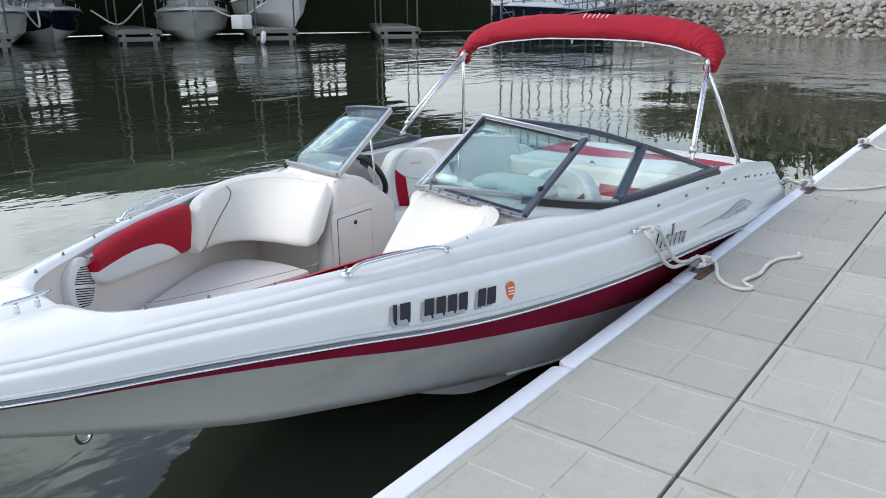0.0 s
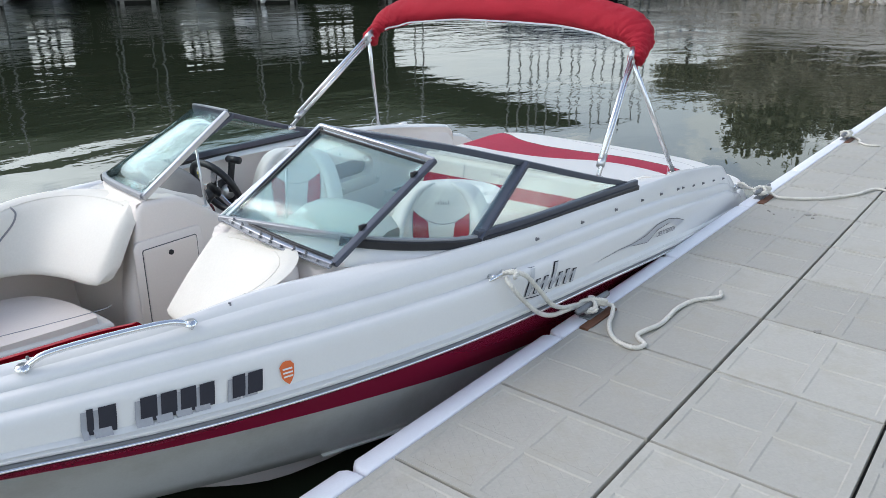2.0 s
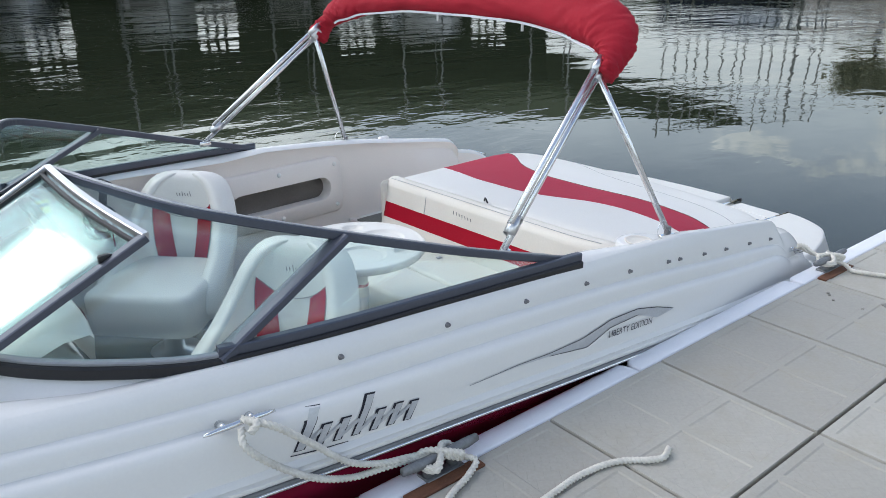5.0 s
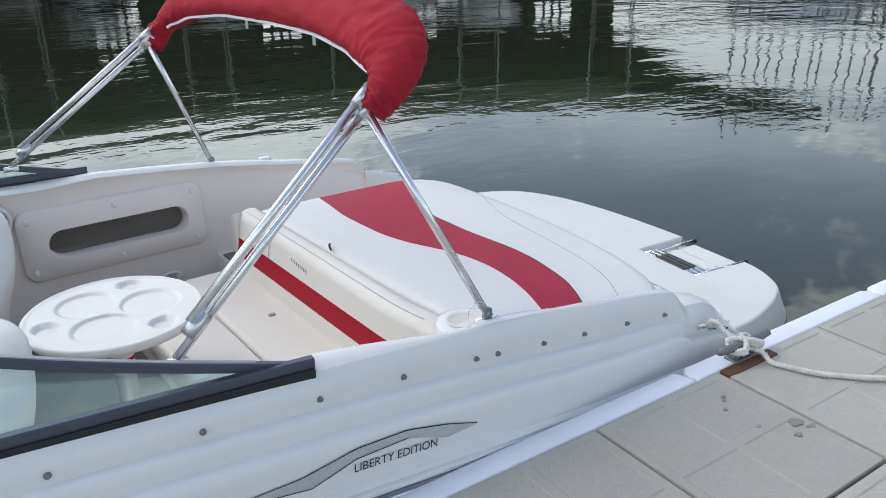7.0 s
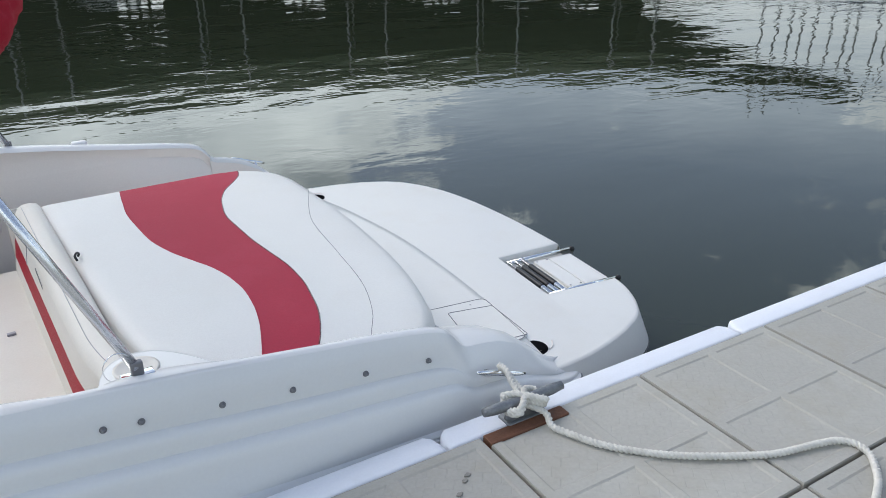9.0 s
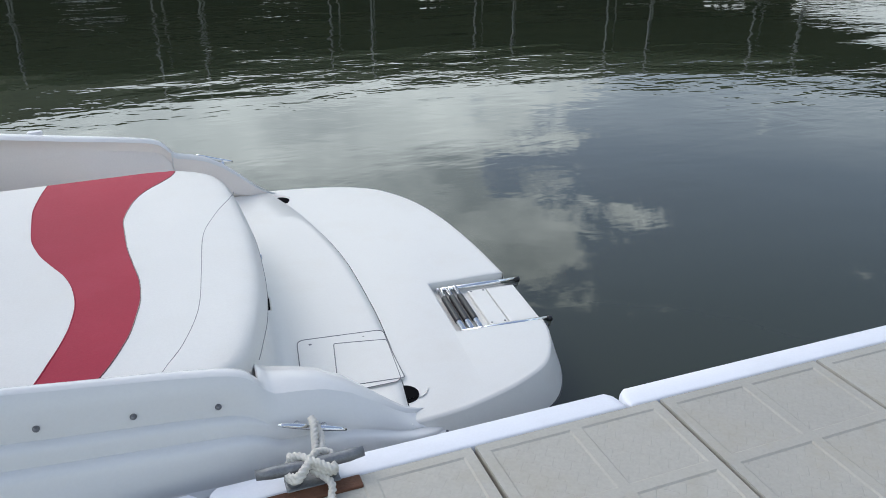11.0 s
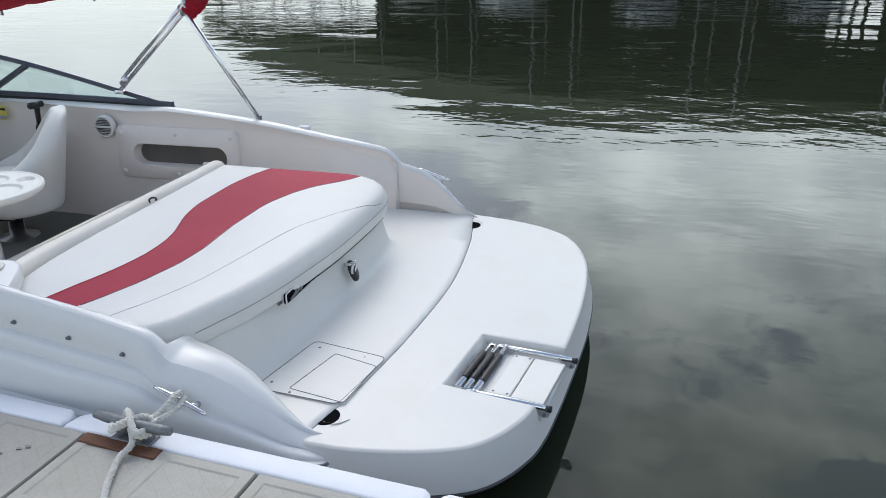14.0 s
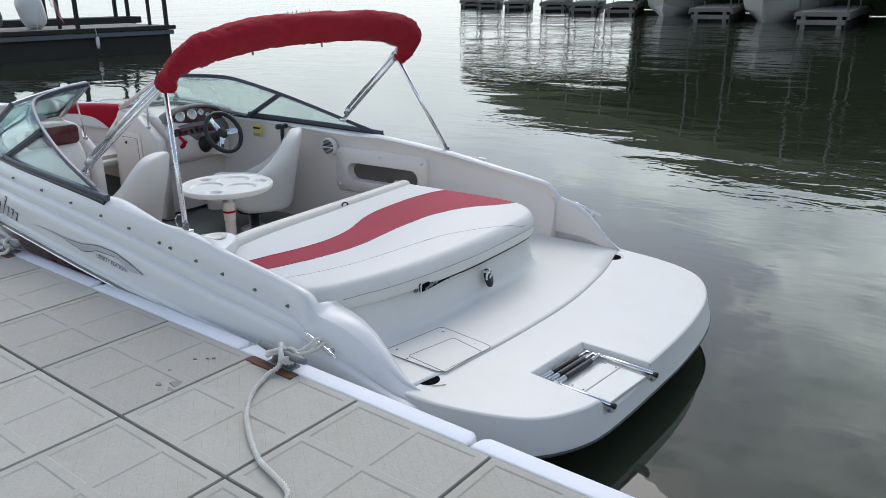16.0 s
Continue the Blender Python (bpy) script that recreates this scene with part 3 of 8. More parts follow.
STA = [-5.95, -5.945, -5.93, -5.9, -5.85, -5.78, -5.7, -5.6, -5.49] + stations(-5.35, 0.0, 52) + [0.02, 0.04, 0.06, 0.09, 0.13, 0.2, 0.28, 0.36, 0.42, 0.47, 0.52, 0.56, 0.58, 0.6, 0.61, 0.615, 0.62]
STA = sorted(set(STA + [-0.09, -0.075, -0.06, -0.045, -0.03, -0.015, 0.01, 0.03, 0.05, 0.075]))
boat = thing("motor_boat", "white fibreglass bowrider with a red stripe moored at the dock", "boat", BOAT)

for star in (False, True):
    rows = [[side_point(u, warp(s, u), star) for s, k in SIDE] for u in STA]
    edged(part("topside", grid_mesh(rows), GEL, boat, space=BOAT), 30, -0.14)

# inner edge of the gunwale: the bow well, then the cockpit
COAM_U = [-5.235, -5.225, -5.18, -5.12, -5.05, -4.86, -4.68, -4.5, -4.28, -4.05, -3.7, -3.45]
COAM_V = [0.0, 0.12, 0.235, 0.295, 0.345, 0.447, 0.54, 0.613, 0.69, 0.765, 0.83, 0.86]
lip_z = pchip([-6, -4.15, -3.85, -3.65, -3.5, 1], [0, 0, 0.020, 0.012, 0, 0])
coam = pchip(COAM_U, COAM_V)


def inner_v(u):
    if u < -3.45:
        return coam(u)
    return float(np.interp(u, [-3.45, -3.2, -2.6, -1.5, -0.4, 0.05, 0.3, 0.62], [0.86, 0.945, 1.045, 1.085, 1.10, 1.0, 1.05, 1.15]))


def deck_row(u, sgn):
    g = side_point(u, 1.0, sgn > 0)
    v0, z0 = abs(g.y), g.z
    v1 = inner_v(u) - (narrow(u) * 0.5 if sgn > 0 else 0.0) if u > -5.235 else 0.0
    if sgn < 0:
        v1 = max(v1, float(np.interp(u, [-1.45, -1.06], [v1, 1.158])) if -1.45 < u < 0.03 else 0.0)
    if sgn > 0 and u > -0.4:
        v1 = max(v1, v0 - float(np.interp(u, [-0.4, 0.03, 0.5], [0.085, 0.050, 0.045])))
    v1 = min(v1, v0)
    zz = z0 + 0.012
    if u > 0.03:
        w = v0 - v1
        return [Vector((u, sgn * v, z)) for v, z in ((v0, z0), (v0 - w * 0.18, z0 + 0.012), (v0 - w * 0.42, z0 + 0.014), (v0 - w * 0.7, z0 + 0.0), (v1, min(z0 - 0.03, -0.10 - 0.06 * min(1.0, max(0.0, (u - 0.3) / 0.2)))))]
    f = min(1.0, max(0.0, (u + 1.45) / 0.39)) if sgn < 0 else 0.0
    w = v1 - v0
    dip = 0.024 * float(np.interp(u, [-3.40, -3.15, -1.75, -1.5], [0.0, 1.0, 1.0, 0.0]))
    return [Vector((u, sgn * v, z)) for v, z in ((v0, z0), (v0 + w * 0.15, z0 + 0.008 - 0.003 * f - dip * 0.25), (v0 + w * 0.5, zz + 0.008 + lip_z(u) * 0.45 - 0.014 * f - dip), (v0 + w * 0.82, zz + lip_z(u) * 0.95 - 0.014 * f - dip), (v1, zz - 0.012 + lip_z(u) - 0.030 * f - dip))]


DST = [-5.95, -5.945, -5.93, -5.9, -5.85, -5.78, -5.7, -5.6, -5.49, -5.35, -5.26, -5.235, -5.232, -5.225, -5.21, -5.18, -5.14, -5.10, -5.06, -5.0] + stations(-4.93, 0.0, 56) + [0.02, 0.04, 0.06, 0.09, 0.13, 0.2, 0.28, 0.36, 0.42, 0.47, 0.52, 0.56, 0.58, 0.6, 0.61, 0.615, 0.62]
DST = sorted(set(DST + [-1.12, -1.08, -1.05, -1.02, -0.78, -0.74, -0.70, -0.66, -0.09, -0.075, -0.06, -0.045, -0.03, -0.015, 0.01, 0.03, 0.05, 0.075]))
for sgn in (-1, 1):
    part("deck", grid_mesh([deck_row(u, sgn) for u in DST]), GEL, boat, space=BOAT)
rows = []
for u in [u for u in DST if 0.035 < u < 0.61]:
    a, b = deck_row(u, 1)[-2:]
    rows.append([a.lerp(b, k) + Vector((0, -0.003, 0.002)) for k in (0.06, 0.35, 0.7, 1.0)])
rows = [[Vector((-0.06, p.y, p.z)) for p in rows[0]]] + rows
FLOOR_Z = -0.36
chine_v = pchip([-5.95, -5.6, -5.2, -4.67, -4.2, -3.6, -3.0, -2.0, -1.0, 0.0, 0.62], [0.0, 0.10, 0.24, 0.44, 0.62, 0.82, 0.96, 1.08, 1.14, 1.15, 1.12])
chine_z = pchip([-5.95, -5.6, -5.2, -4.77, -4.4, -4.0, -3.6, -3.0, -2.0, -1.0, 0.62], [0.30, 0.16, 0.03, -0.088, -0.145, -0.205, -0.262, -0.33, -0.40, -0.435, -0.46])
keel_z = pchip([-5.95, -5.7, -5.45, -5.2, -5.0, -4.7, -4.3, -3.8, -3.0, 0.62], [0.36, 0.20, 0.09, -0.02, -0.11, -0.25, -0.40, -0.52, -0.66, -0.76])
floor_z = pchip([-5.3, -5.0, -4.6, -4.2, -3.7, 0.0], [0.14, 0.05, -0.10, -0.17, FLOOR_Z + 0.04, FLOOR_Z])
part("gunwale_wall", grid_mesh(rows), GELIN, boat, "inner wall of the starboard gunwale", True, BOAT)
# lining of the wells; behind each side panel it steps back into a pocket
def liner_row(u, sgn):
    e = deck_row(u, sgn)[-1]
    fz = floor_z(u) if u < -0.95 else -0.13
    vv = abs(e.y)
    lv = max(min(vv - 0.05, chine_v(u) - 0.04), 0.0) if u < -2.5 else max(vv - 0.05, 0)
    if u < -2.4:
        return [e, Vector((u, sgn * (vv + 0.012), e.z - 0.02)), Vector((u, sgn * (vv + 0.02), e.z - 0.06)), Vector((u, sgn * vv, (e.z + fz) / 2)), Vector((u, sgn * lv, fz))]
    deep = 0.15 if -1.80 < u < -1.05 else 0.0
    out = [e, Vector((u, sgn * (vv + 0.012), e.z - 0.02)), Vector((u, sgn * (vv + 0.016), min(0.27, e.z - 0.05)))]
    for z, d in ((0.205, 0), (0.20, deep), (0.02, deep), (0.01, 0)):
        z = min(z, e.z - 0.06)
        out.append(Vector((u, sgn * min(lv + (vv + 0.016 - lv) * (z - fz) / max(e.z - fz, 0.05) + d, rub_v(u) - gun_in(u) * 0.6 - narrow(u) - 0.04), z)))
    return out + [Vector((u, sgn * lv, fz))]


for sgn in (-1, 1):
    for lo, hi in ((-5.236, -2.41), (-2.40, 0.6)):
        us = sorted(set([x for x in DST if lo < x < hi] + [-5.2355 if lo < -3 else -2.405, -2.405 if hi < -2 else 0.6] + ([-1.801, -1.799, -1.051, -1.049] if lo > -3 else [])))
        rws = [liner_row(min(u, -2.401) if hi < -2 else max(u, -2.3999), sgn) for u in us]
        edged(part("liner", grid_mesh(rws), GELIN, boat, space=BOAT), 50)
rows = []
for u in stations(-5.2, -0.88, 44):
    w = max(min(inner_v(u) - 0.05, chine_v(u) - 0.04), 0.01) if u < -2.5 else max(inner_v(u) - 0.05, 0.01)
    rows.append([Vector((u, w * t, floor_z(u))) for t in (-1, -0.5, 0, 0.5, 1)])
part("cockpit_sole", grid_mesh(rows), CARPET, boat, "grey marine carpet", True, BOAT)

# ---- hull below the rub rail ----
red_h = pchip([-5.95, -5.2, -4.67, -4.34, -3.94, -3.4, -3.0, -2.2, -1.2, 0.62], [0.028, 0.050, 0.082, 0.108, 0.138, 0.190, 0.235, 0.29, 0.30, 0.30])


def low_point(u, k):
    """k 0 at the rub rail, 1 at the chine, 2 at the keel."""
    rv, rz, cv, cz = rub_v(u) - 0.012, rub_z(u) - 0.012, min(chine_v(u), rub_v(u)), min(chine_z(u), rub_z(u) - 0.02)
    if k <= 1:
        flare = -0.035 * math.sin(math.pi * k) * min(1, (u + 5.95) / 1.2)
        return Vector((u, -max(rv + (cv - rv) * k + flare, 0), rz + (cz - rz) * k))
    kk = k - 1
    return Vector((u, -cv * (1 - kk), cz + (min(keel_z(u), cz) - cz) * kk))


def mirror(p, star):
    return Vector((p.x, max(-p.y - narrow(p.x), 0.0), p.z)) if star else p


for star in (False, True):
    rows, rows2 = [], []
    for u in STA:
        d = rub_z(u) - 0.012 - min(chine_z(u), rub_z(u) - 0.02)
        kr = min(0.95, red_h(u) / max(d, 1e-3))
        rows.append([mirror(low_point(u, kr * i / 4), star) for i in range(5)])
        rows2.append([mirror(low_point(u, kr + (1 - kr) * i / 6), star) for i in range(7)] + [mirror(low_point(u, 1 + x) + Vector((0, -y, 0)), star) for x, y in ((0.02, -0.02), (0.2, 0), (0.6, 0), (1.0, 0))])
    part("red_stripe", grid_mesh(rows), REDGEL, boat, "glossy dark red gelcoat stripe", space=BOAT)
    part("hull_bottom", grid_mesh(rows2), HULLCREAM, boat, "pale hull bottom", space=BOAT)
    pts = [mirror(Vector((u, -rub_v(u) - 0.004, rub_z(u) - 0.004)), star) for u in STA]
    part("rub_rail", tube(pts, 0.0065, 8), RUB, boat, "grey rubber rub rail", space=BOAT)
    pts = [mirror(Vector((u, -rub_v(u) - 0.008, rub_z(u) - 0.013)), star) for u in STA]
    part("rub_insert", tube(pts, 0.0065, 6), CHROME, boat, "bright chrome insert", space=BOAT)

    part("spray_rail", flat_bar([mirror(low_point(u, 1.0) + Vector((0, -0.004, 0.0)), star) for u in STA if -3.7 < u < 0.56], 0.022, 0.009), HULLCREAM, boat, "moulded spray rail along the chine", True, BOAT)

# transom below the platform
tr = [low_point(0.62, k) for k in (0, 0.5, 1, 1.5, 2)]
bm = bmesh.new()
ring = [bm.verts.new(p) for p in tr] + [bm.verts.new(mirror(p, True)) for p in tr[::-1][1:]]
bm.faces.new(ring)
part("transom", bm, HULLCREAM, boat, "", False, BOAT)

# ---- aft deck, transom and swim platform ----
seam_u = pchip([-1.24, -0.78, -0.37, 0.08, 0.6, 1.05], [0.47, 0.565, 0.615, 0.64, 0.60, 0.51])
PLAT_Z = -0.135
# outline of the platform's top, from the seam at port round the stern to the seam at starboard
TOP_EDGE = [(0.47, -1.183), (0.66, -1.178), (0.84, -1.142), (0.95, -1.105), (1.04, -1.058), (1.11, -0.98), (1.165, -0.88), (1.19, -0.80), (1.208, -0.69), (1.235, -0.43), (1.255, -0.10), (1.258, 0.10),
            (1.250, 0.32), (1.225, 0.52), (1.185, 0.67), (1.13, 0.79), (1.06, 0.885), (0.96, 0.958), (0.84, 1.01), (0.70, 1.05), (0.50, 1.085)]
LAD = pose(1.2735, -0.5765, -0.165, 0, 0, -7.5)   # frame of the folded ladder: its aft end, midway between the rails
NOTCH = 0.205
edge = spline([(u, v, PLAT_Z) for u, v in TOP_EDGE], 8)
inv_lad = LAD.inverted()
loc = [inv_lad @ Vector((q.x, q.y, -0.165)) for q in edge]
ia = min(range(len(edge)), key=lambda k: abs(loc[k].y + NOTCH) + (10 if loc[k].x < -0.3 else 0))
ib = min(range(len(edge)), key=lambda k: abs(loc[k].y - NOTCH) + (10 if loc[k].x < -0.3 else 0))
corner = [LAD @ Vector((-0.405, y, PLAT_Z + 0.165)) for y in (-NOTCH, NOTCH)]
FLOOR_P = PLAT_Z - 0.045


def outward_of(k):
    d = edge[min(k + 1, len(edge) - 1)] - edge[max(k - 1, 0)]
    return Vector((d.y, -d.x, 0)).normalized()


bm = bmesh.new()
front = [Vector((seam_u(v) + 0.0025, v, PLAT_Z)) for v in np.linspace(1.085, -1.183, 40)]
loop = edge[:ia + 1] + [corner[0], corner[1]] + edge[ib:]
top_vs = [bm.verts.new(q) for q in loop + front[1:-1]]
bm.faces.new(top_vs)
# recess: walls and floor
e0, e1 = top_vs[ia], top_vs[ia + 3]
c0, c1 = top_vs[ia + 1], top_vs[ia + 2]
low = {v: bm.verts.new((v.co.x, v.co.y, FLOOR_P)) for v in (e0, c0, c1, e1)}
low[c0].co += (LAD.to_3x3() @ Vector((0.018, 0.003, 0)))
low[c1].co += (LAD.to_3x3() @ Vector((0.018, -0.003, 0)))
for a, b in ((e0, c0), (c0, c1), (c1, e1)):
    bm.faces.new((a, b, low[b], low[a]))
mids = [bm.verts.new((q.x, q.y, FLOOR_P)) for q in edge[ia + 1:ib]]
bm.faces.new([low[e0]] + mids + [low[e1], low[c1], low[c0]])
# the sloped rim, a rounded lip and the underside
rings = []
for k, q in enumerate(edge):
    o = outward_of(k)
    wide = float(np.interp(q.y, [-1.2, -1.1, -0.8, -0.4, 0.5, 1.0], [0.050, 0.055, 0.040, 0.032, 0.032, 0.030]))
    top = (top_vs[k] if k <= ia else top_vs[k - ib + ia + 3] if k >= ib else mids[k - ia - 1])
    drop = q.z if not ia < k < ib else FLOOR_P
    col = [top]
    for w, z in ((0.004, drop - 0.006), (wide * 0.55, -0.20), (wide, -0.258), (wide + 0.004, -0.268), (wide - 0.002, -0.276), (wide - 0.05, -0.290), (-0.25, -0.31)):
        col.append(bm.verts.new((q.x + o.x * w, q.y + o.y * w, z)))
    rings.append(col)
for a, b in zip(rings, rings[1:]):
    for m_ in range(len(a) - 1):
        bm.faces.new((a[m_], b[m_], b[m_ + 1], a[m_ + 1]))
bmesh.ops.recalc_face_normals(bm, faces=bm.faces)
edges_ = [e for e in bm.edges if len(e.link_faces) == 2 and e.calc_face_angle(0) > 0.5 and all(v.co.z > PLAT_Z - 0.001 for v in e.verts)]
bmesh.ops.bevel(bm, geom=edges_, offset=0.010, segments=3, profile=0.5, affect='EDGES')
edged(part("swim_platform", bm, GELDECK, boat, "white moulded swim platform with a sloped rim", space=BOAT), 28)
part("platform_trim", tube([q + outward_of(k) * (float(np.interp(q.y, [-1.2, -1.1, -0.8, -0.4, 0.5, 1.0], [0.050, 0.055, 0.040, 0.032, 0.032, 0.030])) + 0.001) + Vector((0, 0, -0.278 - PLAT_Z)) for k, q in enumerate(edge)], 0.007, 6), DARKGREY, boat, "thin dark trim under the platform rim", space=BOAT)
for x0, x1 in ((-0.245, -0.165), (-0.160, -0.035)):
    part("recess_plate", box(x0, x1, -0.150, 0.150, FLOOR_P + 0.165 - 0.004, FLOOR_P + 0.165 + 0.014, 0.004), GELDECK, boat, "", False, BOAT @ LAD)
for x, y in ((-0.233, -0.135), (-0.233, 0.135), (-0.178, -0.135), (-0.178, 0.135)):
    part("plate_screw", lathe([(0.005, -0.002), (0.005, 0.001), (0.0, 0.0015)], 8, pose(x, y, FLOOR_P + 0.165 + 0.014)), STUD, boat, "", True, BOAT @ LAD)

# the moulded deck between transom and platform
trans_u = pchip([-1.1, -0.92, -0.29, 0.2, 0.47, 0.56, 0.62, 0.66], [0.05, 0.11, 0.19, 0.205, 0.19, 0.13, -0.1, -0.85])
rows = []
for v in np.linspace(-1.2, 1.05, 48):
    t0 = trans_u(max(v, -1.1)) if v < 0.66 else -0.9
    t1 = seam_u(v) - 0.0015
    top = 0.10 if v > -1.0 else 0.10 - 0.16 * (-1.0 - v) / 0.2
    zz = -0.125
    row = [Vector((t0 + x * 0.06, v, z)) for x, z in ((-0.9, top), (-0.6, top - 0.05), (-0.35, top - 0.1), (0.0, zz + 0.05), (0.25, zz + 0.018), (0.7, zz + 0.004), (1.2, zz))]
    if v > 0.64:
        row = [Vector((t0, v, zz))] * 7
    row += [Vector((t0 + 0.1 + (t1 - t0 - 0.1) * k, v, zz - 0.006 * k)) for k in (0.15, 0.4, 0.7, 0.9, 1.0)] + [Vector((t1, v, -0.19))]
    rows.append(row)
part("aft_deck", grid_mesh(rows), GELDECK, boat, "white non-slip aft deck below the transom", space=BOAT)
part("deck_seam", tube([Vector((seam_u(v), v, PLAT_Z - 0.003)) for v in np.linspace(-1.2, 1.02, 40)], 0.0017, 6), DARKGREY, boat, space=BOAT)
_bm = lathe([(0.006, -0.004), (0.006, 0.0008), (0.004, 0.002), (0.0, 0.002)], 10)
SCREW = bpy.data.meshes.new("screw")
_bm.to_mesh(SCREW)
_bm.free()
# engine hatch in the aft deck
HZ = -0.1255
HQ = [(0.262, -0.575), (0.585, -0.622), (0.530, -0.968), (0.191, -0.952)]
LQ = [(0.382, -0.648), (0.572, -0.694), (0.546, -0.955), (0.318, -0.922)]
TILT = BOAT @ Matrix(((1, 0, 0, 0), (0, 1, 0, 0), (-0.0194, 0, 1, 0.0056), (0, 0, 0, 1)))


def inset_quad(q, d, r=0.03):
    """A quad shrunk by d, with round corners."""
    n, out = len(q), []
    ps = [Vector((p[0], p[1], 0)) for p in q]
    ins = []
    for i in range(n):
        a, p, b = ps[i - 1], ps[i], ps[(i + 1) % n]
        e, f = (a - p).normalized(), (b - p).normalized()
        ins.append(p + (e + f) * d / max(abs(e.cross(f).z), 0.2))
    for i in range(n):
        a, p, b = ins[i - 1], ins[i], ins[(i + 1) % n]
        s, t = p + (a - p).normalized() * r, p + (b - p).normalized() * r
        for k in (0, 0.2, 0.4, 0.6, 0.8, 1.0):
            q2 = s.lerp(p, k).lerp(p.lerp(t, k), k)
            out.append((q2.x, q2.y))
    return out


for q, r, nm, lab in ((HQ, 0.03, "deck_hatch", "hatch with a narrow dark gap in the aft deck"), (LQ, 0.012, "hatch_lid", "")):
    up = 0.0008 if nm == "deck_hatch" else 0.0014
    part(nm, prism(inset_quad(q, 0.002, r), HZ - 0.02, HZ + up), GELDECK, boat, lab, False, TILT)
    part("hatch_gap", tube([(x, y, HZ + up) for x, y in inset_quad(q, 0.0, r)], 0.0017, 6, closed=True), PIPING, boat, "", True, TILT)
for u, v in ((0.235, -0.90), (0.30, -0.62), (0.50, -0.64), (0.33, -0.945), (0.515, -0.945)):
    part("hatch_screw", SCREW, STUD, boat, "", True, BOAT @ pose(u, v, HZ + 0.0036 - 0.0194 * (u - 0.29)))
for v, s in ((-1.035, -1), (0.90, 1)):
    cu = seam_u(v)
    slope = (seam_u(v + 0.01) - seam_u(v - 0.01)) / 0.02
    d = Vector((slope, 1, 0)).normalized()
    n = Vector((d.y, -d.x, 0))
    c = Vector((cu, v, 0))
    half = [c + d * 0.050 * math.cos(a) + n * 0.046 * math.sin(a) for a in np.linspace(0, math.pi, 15)]
    # the well's shade is a flat black slab on the surface
    part("drain_well", prism([(p.x, p.y) for p in half], PLAT_Z - 0.02, PLAT_Z + 0.002), DEEP, boat, "flat black half-moon for the shade in a drain well at the platform seam", False, BOAT)

# tow ring in the transom, with its oval plate
part("tow_ring_plate", lathe([(0.0, 0.008), (0.028, 0.008), (0.034, 0.0), (0.034, -0.01)], 24, pose(0.226, -0.072, -0.030, 0, 70, 0) @ Matrix.Diagonal((1.55, 0.9, 1, 1))), BLACK, boat, "", True, BOAT)
ring_pts = [(0.235 + 0.006 * math.sin(a), -0.088 + 0.022 * math.cos(a), -0.006 + 0.03 * math.sin(a)) for a in np.linspace(0, 2 * math.pi, 25)[:-1]]
part("tow_ring", tube(ring_pts, 0.006, 8, closed=True), CHROME, boat, "chrome tow eye", True, BOAT)
part("tow_eye", tube([(0.19, -0.088, 0.002), (0.24, -0.088, 0.012)], 0.009, 10), CHROME, boat, "", True, BOAT)


def snap(p, axis, parent=boat):
    """A small steel snap stud."""
    q = Vector(axis).to_track_quat('Z', 'Y').to_matrix().to_4x4()
    return part("snap_stud", SNAP, STUD, parent, "", True, BOAT @ Matrix.Translation(p) @ q)


_bm = lathe([(0.009, -0.004), (0.009, 0.002), (0.006, 0.004), (0.005, 0.008), (0.0065, 0.010), (0.005, 0.013), (0.0, 0.014)], 12)
SNAP = bpy.data.meshes.new("snap_stud")
_bm.to_mesh(SNAP)
_bm.free()
for star in (False, True):
    for u in (-0.10, -0.31, -0.53, -0.72, -0.915, -1.0, -1.26, -1.52, -1.83, -2.17, -2.55):
        p = side_point(u, warp(0.912, u), star)
        snap(p, (0, 1 if star else -1, 0.35))
for v in (-0.376, -0.62, 0.2, 0.44):
    snap((trans_u(v) - 0.022, v, 0.055), (1, 0, 0.4))
for u in (-5.12, -4.95, -4.75, -4.5, -4.2, -3.95, -3.72):
    for sgn in (-1, 1):
        ob = snap((u, sgn * (coam(u) + 0.03), gun_z(u) + 0.016), (0, 0, 1))
        ob.matrix_basis = ob.matrix_basis @ Matrix.Scale(0.75, 4)

